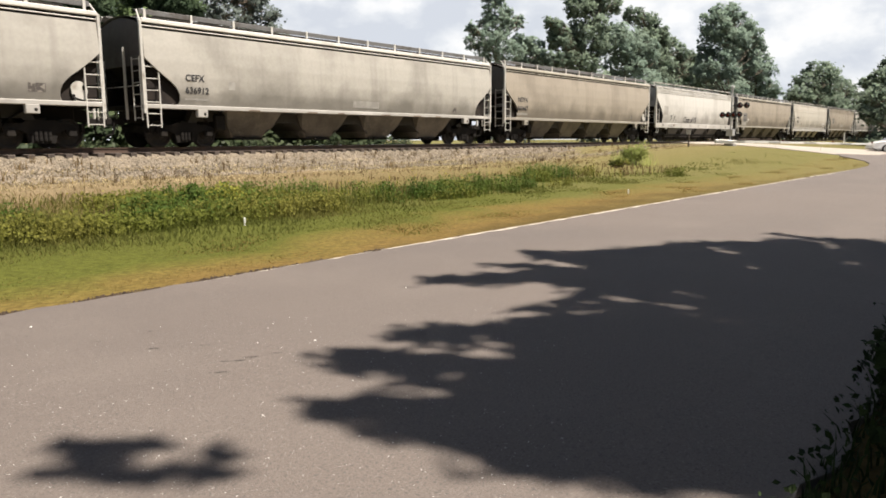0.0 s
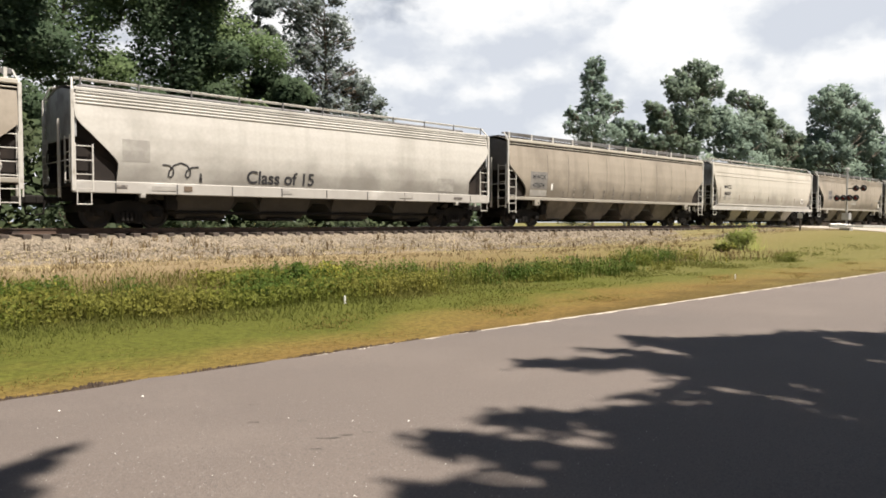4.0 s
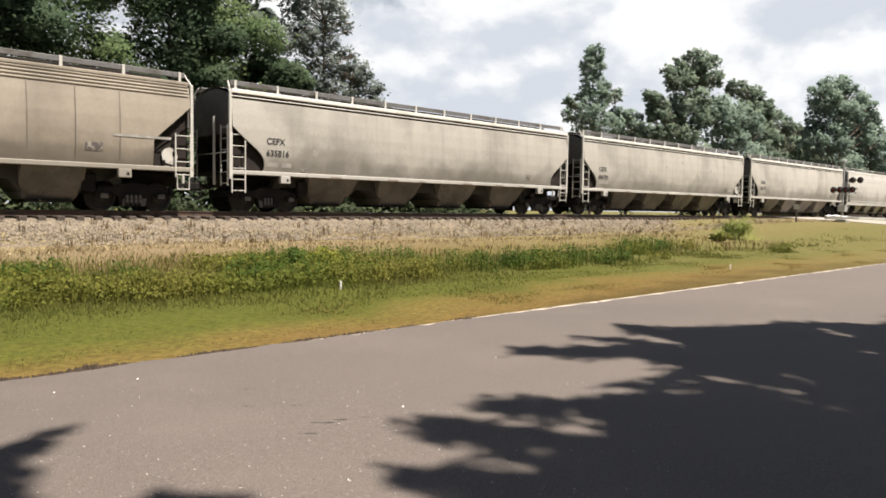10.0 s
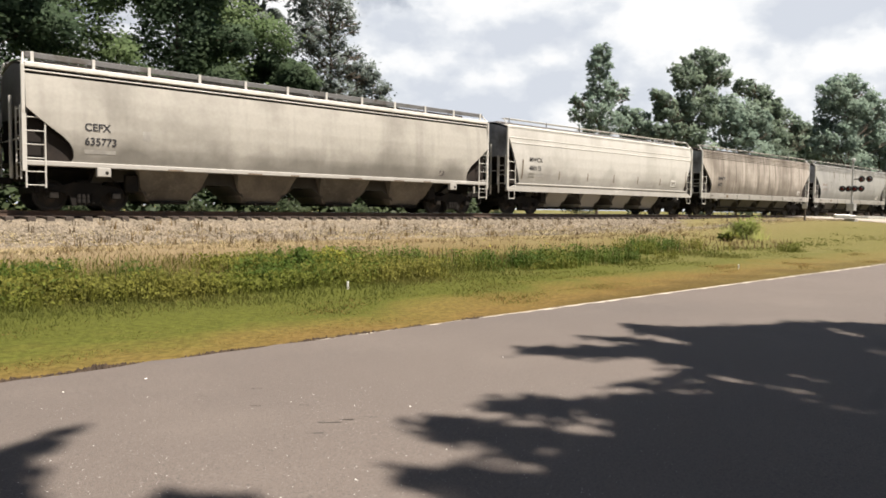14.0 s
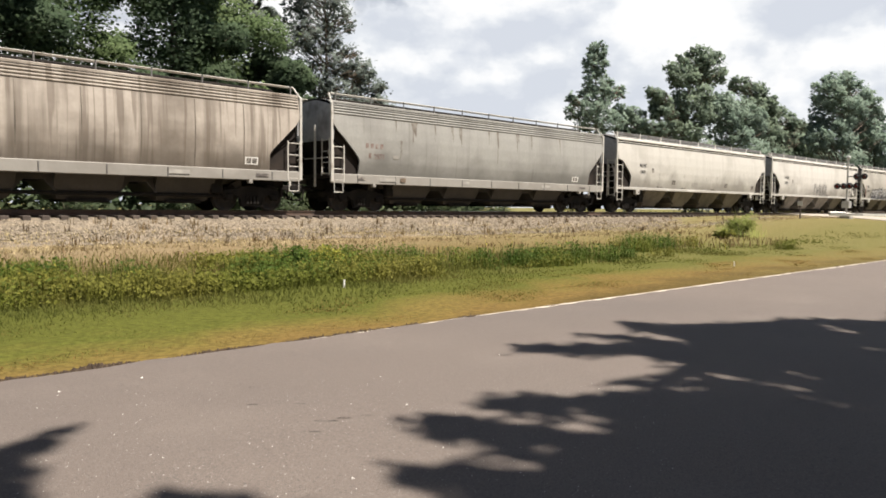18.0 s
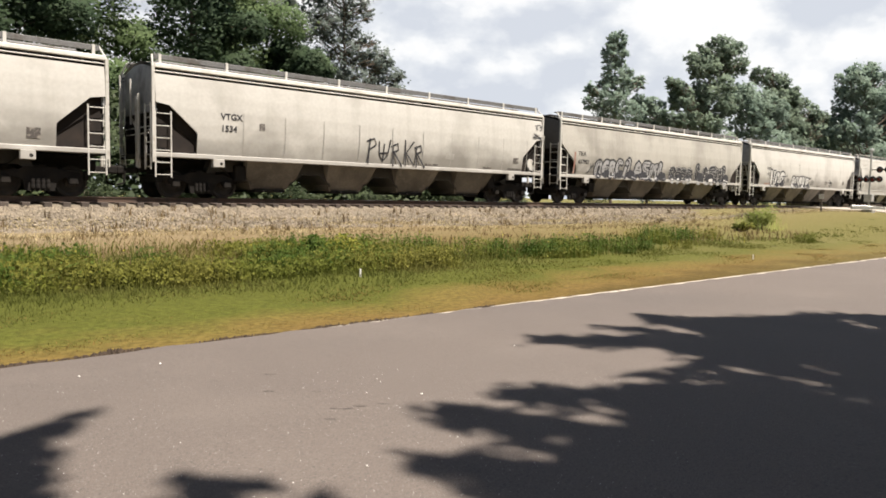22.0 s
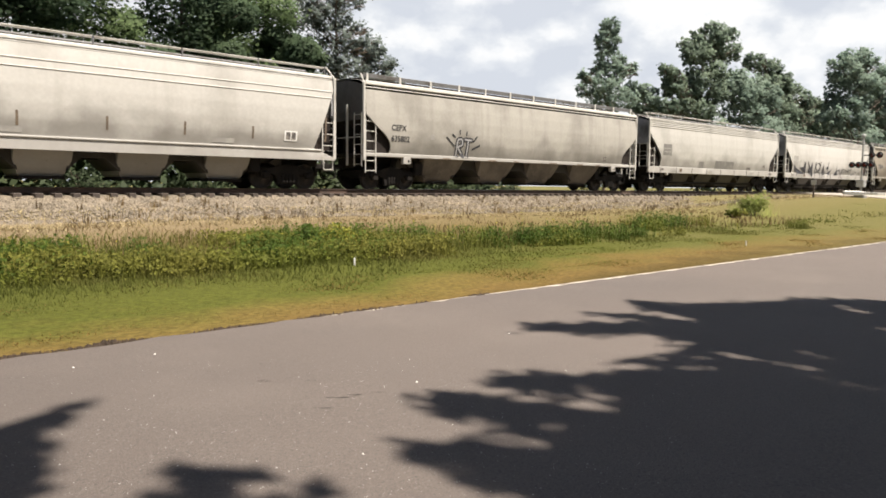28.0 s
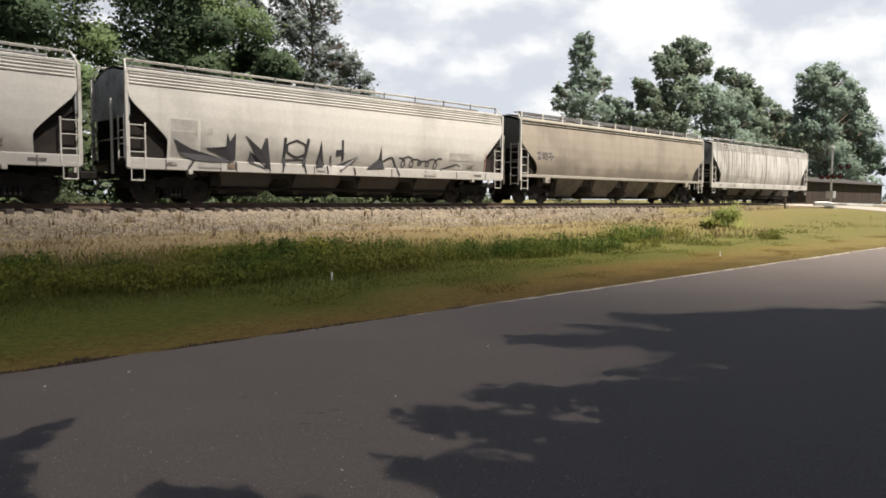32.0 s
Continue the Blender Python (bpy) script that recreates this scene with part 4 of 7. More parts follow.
        if face < 0:
            for i in range(n + 1):
                x = -half + 0.3 + (length - 0.6) * i / n
                part("bracket", BRACKET_THIN if wide else BRACKET, ob, at=pose(x, yb + face * 0.195, TOP_Z - 0.30))
        # corner posts and ladders
        for e in (-1, 1):
            x = e * half
            w = 1.52
            post = Shape().box(x - 0.05, face * w - 0.05, SILL_Z - 0.3, x + 0.05, face * w + 0.05, EAVE_Z + 0.12, 0.012)
            post.rod((x, face * w, EAVE_Z + 0.1), (x - e * 0.1, face * (w - 0.35), TOP_Z - 0.02), 0.03, 6)
            part("corner_post", post.mesh("corner_post", LADDER), car)
            ob = part("ladder", LADDER_SIDE if kind in ("round", "ladder") else LADDER_SHORT, car, at=pose(x - (0.55 if e > 0 else -0.05), face * 1.55, 0))
            if kind not in ("round", "ladder"):
                xs = x - (0.5 if e > 0 else -0.1)
                step = Shape().rod((xs, face * 1.55, 1.14), (xs, face * 1.55, 0.72), 0.018, 6).rod((xs + 0.4, face * 1.55, 1.14), (xs + 0.4, face * 1.55, 0.72), 0.018, 6).rod((xs, face * 1.55, 0.73), (xs + 0.4, face * 1.55, 0.73), 0.02, 6)
                part("stirrup", step.mesh("stirrup", LADDER), car)
            part("end_ladder", LADDER_SIDE if kind in ("round", "ladder") else LADDER_SHORT, car, at=pose(x + e * 0.06, face * 1.45 - (0.0 if face < 0 else 0.5), 0.25, 0, 0, 90))
    # roof
    rows = []
    for k in range(15):
        y = -1.5 + 3.0 * k / 14
        rows.append([(-half + 0.05, y, roof_z(y)), (0, y, roof_z(y)), (half - 0.05, y, roof_z(y))])
    part("roof", Shape().grid(rows).mesh("roof", body_mat, True), car)
    hatch = Shape().box(-half + 0.5, -0.42, EAVE_Z + 0.36, half - 0.5, 0.42, TOP_Z - 0.04, 0.05)
    part("hatch_trough", hatch.mesh("hatch_trough", STEEL_DARK if paint not in ("clean", "cream") else WALKWAY), car)
    # ends: upper wall, sloping sheet beneath, bulkhead
    for e in (-1, 1):
        x = e * (half - 0.06)
        wall = Shape()
        prof = [(2.75, 1.50), (3.2, 1.50), (3.8, 1.45), (4.05, 1.40), (4.22, 0.9), (4.34, 0.3)]
        ring = [(-w, z) for z, w in prof] + [(w, z) for z, w in reversed(prof)]
        m = len(ring)
        wall.add([(x, y, z) for y, z in ring] + [(x - e * 0.06, y, z) for y, z in ring], [tuple(range(m)), tuple(range(2 * m - 1, m - 1, -1))] + [(i, m + i, m + (i + 1) % m, (i + 1) % m) for i in range(m)])
        part("end_wall", wall.mesh("end_wall", DARK_END if paint in ("white", "tan") else END_GREY), car)
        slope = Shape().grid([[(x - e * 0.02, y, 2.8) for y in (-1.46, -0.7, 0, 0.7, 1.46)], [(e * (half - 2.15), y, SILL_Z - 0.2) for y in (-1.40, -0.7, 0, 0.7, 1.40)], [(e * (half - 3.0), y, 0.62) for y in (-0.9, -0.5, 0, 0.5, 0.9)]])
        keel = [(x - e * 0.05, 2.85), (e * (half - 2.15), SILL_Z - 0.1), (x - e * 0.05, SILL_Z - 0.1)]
        part("shear_plate", Shape().prism(keel, -0.03, 0.03).mesh("shear_plate", END_BAY_SHADE), car)
        # added dark sheets fill the end bays, where there is only shade
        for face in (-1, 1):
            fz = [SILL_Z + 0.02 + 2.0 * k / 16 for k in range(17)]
            bay_outline = [(e * (half - 0.08), fz[0])] + [(e * (half - 0.12 - end_cut(z, style)), z) for z in fz] + [(e * (half - 0.08), fz[-1])]
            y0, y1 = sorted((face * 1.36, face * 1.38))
            part("end_shade_sheet", Shape().prism(bay_outline, y0, y1).mesh("end_shade_sheet", END_BAY_SHADE), car)
        part("slope_sheet", slope.mesh("slope_sheet", END_BAY_SHADE), car)
        deck = Shape().box(e * half - 0.06, -1.5, SILL_Z - 0.16, e * half + 0.06, 1.5, SILL_Z, 0.02)
        x0, x1 = sorted((e * (half - 2.2), e * half))
        deck.box(x0, -0.3, 0.85, x1, 0.3, 1.25, 0.02).box(x0, -1.42, SILL_Z - 0.12, x1, -0.3, SILL_Z - 0.06).box(x0, 0.3, SILL_Z - 0.12, x1, 1.42, SILL_Z - 0.06)
        part("end_platform", deck.mesh("end_platform", STEEL_DARK), car)
        part("coupler", COUPLER, car, at=pose(e * (half - 0.0), 0, 0, 0, 0, 0 if e > 0 else 180))
        stay = Shape()
        for y in (-1.1, 1.1):
            stay.rod((x - e * 0.1, y, 2.8), (e * (half - 0.9), y, SILL_Z - 0.1), 0.045, 6)
        stay.rod((x - e * 0.35, -1.3, SILL_Z), (x - e * 0.35, -1.3, 2.3), 0.03, 6).rod((x - e * 0.05, -1.4, 2.3), (x - e * 0.05, 1.4, 2.3), 0.02, 6)
        part("end_brace", stay.mesh("end_brace", LADDER if kind == "ladder" else STEEL_DARK), car)
        # air reservoir or brake gear in the end bay
        gear = Shape().lathe([(-0.45, 0.05), (-0.42, 0.17), (0.42, 0.17), (0.45, 0.05)], 14, "y", (e * (half - 0.95), -0.6, 1.68)).box(*[e * (half - 1.35) - 0.12, -1.2, 1.45, e * (half - 1.35) + 0.12, -0.9, 1.75], 0.03)
        part("brake_gear", gear.mesh("brake_gear", WHITE_PANEL if spec.get("white_gear") == e else STEEL_DARK), car)
        # rigging bulked up with added blocks to darken the space under the end
        rig = Shape()
        for dx in (-1.3, -0.45, 0.45, 1.3):
            rig.box(e * (half - 1.75) + dx - 0.06, -0.95, 0.5, e * (half - 1.75) + dx + 0.06, 0.95, 0.78, 0.02)
        rig.box(e * (half - 1.75) - 1.2, -0.62, 0.7, e * (half - 1.75) + 1.2, 0.62, 1.28, 0.03)
        for y in (-0.5, 0.5):
            rig.rod((e * (half - 0.2), y, 0.75), (e * (half - 3.4), y, 0.7), 0.035, 6)
        rig.box(min(e * (half - 2.9), e * (half - 3.3)), -1.2, 0.6, max(e * (half - 2.9), e * (half - 3.3)), -0.7, 1.15, 0.03)
        part("brake_rigging", rig.mesh("brake_rigging", STEEL_DARK), car)
        stand = Shape().rod((e * (half + 0.12), -0.55, 0.95), (e * (half + 0.12), -0.55, 3.35), 0.05, 8).rod((e * (half + 0.1), -1.4, 2.05), (e * (half + 0.1), 1.4, 2.05), 0.018, 6)
        if kind in ("smooth", "ladder") and e < 0:
            for py, z0, z1 in ((-1.05, 1.0, 2.7), (-0.2, 1.0, 3.3), (0.3, 2.4, 3.9)):
                part("end_pipe", Shape().rod((x - 0.14, py, z0), (x - 0.14, py, z1), 0.035, 8).mesh("end_pipe", LADDER), car)
        part("end_stanchion", stand.mesh("end_stanchion", LADDER), car)
        if spec.get("white_gear") == e:
            px = e * (half - 0.72)
            plate = [(px + 0.27 * math.cos(k * math.pi / 9) * (1 if k < 9 else 0.85), 1.74 + 0.33 * math.sin(k * math.pi / 9)) for k in range(18)]
            part("brake_cylinder", Shape().prism(plate, -1.47, -1.42).mesh("brake_cylinder", LADDER), car, "pale painted brake gear")
            part("brake_lever", Shape().box(px - 0.24, -1.5, 1.52, px - 0.14, -1.475, 1.66, 0.02).box(px + 0.10, -1.5, 1.80, px + 0.19, -1.475, 1.94, 0.02).rod((px - 0.2, -1.49, 1.55), (px + 0.28, -1.49, 1.42), 0.035, 6).mesh("brake_lever", STEEL_DARK), car)
        # truck
        truck = part("truck", BOLSTER, car, at=pose(e * (half - 1.75), 0, 0))
        for face in (-1, 1):
            part("side_frame", SIDE_FRAME, truck, at=pose(0, face * 1.02, 0, 0, 0, 0 if face < 0 else 180))
        for dx in (-0.89, 0.89):
            ob = part("wheelset", WHEELSET, truck, at=pose(dx, 0, 0.458))
            WHEELS.append((ob, dx, car))
    part("brake_wheel", BRAKE_WHEEL, car, at=pose(-half - 0.12, 0.5, 2.2))
    centre = Shape().box(-half + 0.5, -0.25, 0.88, half - 0.5, 0.25, 1.2, 0.02)
    part("centre_sill", centre.mesh("centre_sill", STEEL_DARK), car)
    # hoppers
    bays = spec.get("bays", 4)
    hopper_tone = HOPPER_DARK_SHADE if kind == "wide" else body_mat if kind == "smooth" else HOPPER_GRIME_SHADE
    a, b = -half + 2.7, half - 2.7
    w = (b - a) / bays
    slot = {"wide": 0.5, "smooth": 0.62}.get(kind, 0.52)
    foot = {"wide": 1.0, "smooth": 0.75}.get(kind, 0.86)
    for i in range(bays):
        c = a + w * (i + 0.5)
        t0 = w * 0.5 - slot
        hop = Shape()
        rings = []
        for x, y, z in ((t0, 1.43, SILL_Z - 0.03), (t0 - 0.02, 1.41, SILL_Z - 0.16), (t0 * 0.5 + foot * 0.5, 1.12, 0.80), (foot - 0.12, 0.86, 0.40), (foot - 0.2, 0.80, 0.32)):
            rings.append([(c - x, -y, z), (c + x, -y, z), (c + x, y, z), (c - x, y, z)])
        vs = [p for r in rings for p in r]
        m = len(rings)
        hop.add(vs, [(3, 2, 1, 0), tuple(4 * m - 4 + k for k in range(4))] + [(4 * r + k, 4 * r + (k + 1) % 4, 4 * r + 4 + (k + 1) % 4, 4 * r + 4 + k) for r in range(m - 1) for k in range(4)])
        ob = part("hopper", hop.mesh("hopper", hopper_tone), car)
        gate = Shape().box(c - 0.62, -0.95, 0.24, c + 0.62, 0.95, 0.34, 0.02).rod((c - 0.3, -1.05, 0.29), (c - 0.3, 1.05, 0.29), 0.03, 8)
        part("outlet_gate", gate.mesh("outlet_gate", STEEL_DARK), ob)
        part("gate_lock", Shape().lathe([(-1.115, 0.03), (-1.11, 0.085), (-1.06, 0.09)], 10, "y", (c + 0.1, 0, 0.86)).mesh("gate_lock", RAIL_SIDE), ob)
    # sheets that slope down from the ridge between two hoppers, shade in their colour
    for i in range(bays + 1):
        c = a + w * i
        low = w * 0.5 - foot + 0.1
        ridge = [(c - low, 0.5), (c - 0.42 * low, 0.92), (c + 0.42 * low, 0.92), (c + low, 0.5), (c + slot + 0.05, SILL_Z - 0.05), (c - slot - 0.05, SILL_Z - 0.05)]
        part("hopper_ridge", Shape().prism(ridge, -1.02, 1.02).mesh("hopper_ridge", HOPPER_DARK_SHADE), car)
    if kind == "wide":
        pipe = Shape().rod((-half + 3, -0.98, 0.52), (half - 3, -0.98, 0.52), 0.06, 8)
        part("air_pipe", pipe.mesh("air_pipe", STEEL_DARK), car)
    # welded seams
    for i in range(spec.get("seams", 0)):
        x = -half + 2.9 + (length - 5.2) * i / (spec["seams"] - 1)
        s = Shape()
        s.grid([[(x - 0.018, 0, SILL_Z + 0.05 + (EAVE_Z - 0.4 - SILL_Z) * k / 12) for k in range(13)], [(x + 0.018, 0, SILL_Z + 0.05 + (EAVE_Z - 0.4 - SILL_Z) * k / 12) for k in range(13)]])
        part("seam", wrap(s.mesh("seam", HOPPER_GRIME_SHADE), 0, 0, 0.008), car)
    # dark runs from the roof seam: (x from the left post, top, foot, width)
    rng = random.Random(31)
    for x, top, foot, w in spec.get("runs", ()):
        for j in range(3):
            a, low = x + w * rng.uniform(-0.4, 0.4), foot + (top - foot) * (0.0 if j == 0 else rng.uniform(0.2, 0.6))
            fine = w * rng.uniform(0.16, 0.3)
            rows = []
            for k in range(9):
                q = k / 8
                e = fine * (1 - q) ** 0.6 * (0.75 + 0.25 * math.sin(9 * q + j))
                lean = 0.06 * w * math.sin(5 * q + j)
                rows.append([(a + lean - e, 0, top + (low - top) * q), (a + lean + e, 0, top + (low - top) * q)])
            part("rust_run", wrap(Shape().grid(rows).mesh("rust_run", RUST_RUN), -half, 0, 0.004 + 0.001 * j), car)
    # stencils: (x from the left post, z, words, size)
    for x, z, text, size in spec.get("words", ()):
        for i, line in enumerate(text.split("\n")):
            for one in single_letters(letters(line, size, FADED_LETTER if spec.get("faded") else LETTER)):
                part("letter", wrap(one, -half + x, z - 1.36 * size * i, 0.012), car)
    for i, (x, z, w, h, mat) in enumerate(list(spec.get("panels", ())) + (SILL_MARKS if kind == "wide" else SILL_DASHES if kind == "round" and paint == "white" else [])):
        part("stencil_panel", wrap(panel_mesh(w, h, mat), -half + x, z, 0.005 + 0.0016 * (i % 12)), car)
    rng = random.Random(spec.get("seed", 1))
    for style, x, z, w, h, mat, width in spec.get("sprays", ()):
        if ":" in style:
            style, text = style.split(":")
            fat_letters(rng, text, -half + x, z, w, h, car, style, mat)
            continue
        if style == "scrawl":
            for i, (line, wide_line) in enumerate(SCRAWL):
                s, _ = round_stroke([(-half + p, q) for p, q in line], wide_line, 0)
                part("spray_line", wrap(s.mesh("spray", mat), 0, 0, 0.012 + 0.0005 * i), car)
            for i, ring in enumerate(WEDGES):
                c = (sum(p for p, _ in ring) / len(ring), sum(q for _, q in ring) / len(ring))
                m = len(ring)
                fan = Shape().add([(p - half, 0, q) for p, q in [c] + ring], [(0, 1 + k, 1 + (k + 1) % m) for k in range(m)])
                part("spray_fill", wrap(fan.mesh("spray", mat), 0, 0, 0.02 + 0.0005 * i), car)
            continue
        if style == "rays":
            for i, (line, letter) in enumerate(RAYS):
                pts = [(-half + x + 0.8 * p, z + q * h) for p, q in line]
                s, _ = round_stroke(pts, 0.21 if letter else width, 0)
                part("spray_line", wrap(s.mesh("spray", mat), 0, 0, 0.010 + 0.0005 * i), car)
                if letter:
                    s, _ = round_stroke(pts, 0.08, 0)
                    part("spray_fill", wrap(s.mesh("spray", SPRAY_WHITE), 0, 0, 0.016 + 0.0005 * i), car)
            continue
        if style == "scribble":
            lines = scribble(rng, -half + x, z, w, h)
        elif style != "loops":
            lines = tag(style, -half + x, z, w, h)
        else:
            lines = loops(rng, -half + x, z, w, h)
        for i, line in enumerate(lines):
            part("spray_line", wrap(stroke_mesh([line], width, mat), 0, 0, 0.014 + 0.0004 * i), car)
    return car


WHEELS = []
P_G, P_D = PLACARD_GREY, PLACARD_DARK
# vertical rust ticks, small print and a framed double placard of the smooth-sided cars
SMOOTH_MARKS = [(3.84 + 2.4 * i, 1.74, 0.07, 0.42, TICK) for i in range(5)] + [(0.98, 1.70, 0.08, 0.92, TICK), (16.38, 1.76, 0.08, 0.9, TICK)]
SMOOTH_MARKS += [(14.7, 1.72, 0.52, 0.36, WHITE_PANEL), (14.76, 1.77, 0.18, 0.26, P_D), (14.98, 1.77, 0.18, 0.26, P_D)] + [(x, z, 0.45, 0.06, P_G) for x in (1.5, 2.15) for z in (1.83, 1.97)]
# print and patches on the broad sill of the wide-sill cars
SILL_MARKS = [(1.2, 1.24, 0.35, 0.1, P_D), (2.3, 1.2, 0.8, 0.14, P_G), (3.35, 1.2, 0.28, 0.17, TICK), (7.0, 1.22, 0.4, 0.12, P_G), (12.5, 1.2, 0.7, 0.14, P_G), (15.6, 1.22, 0.5, 0.1, P_D)]
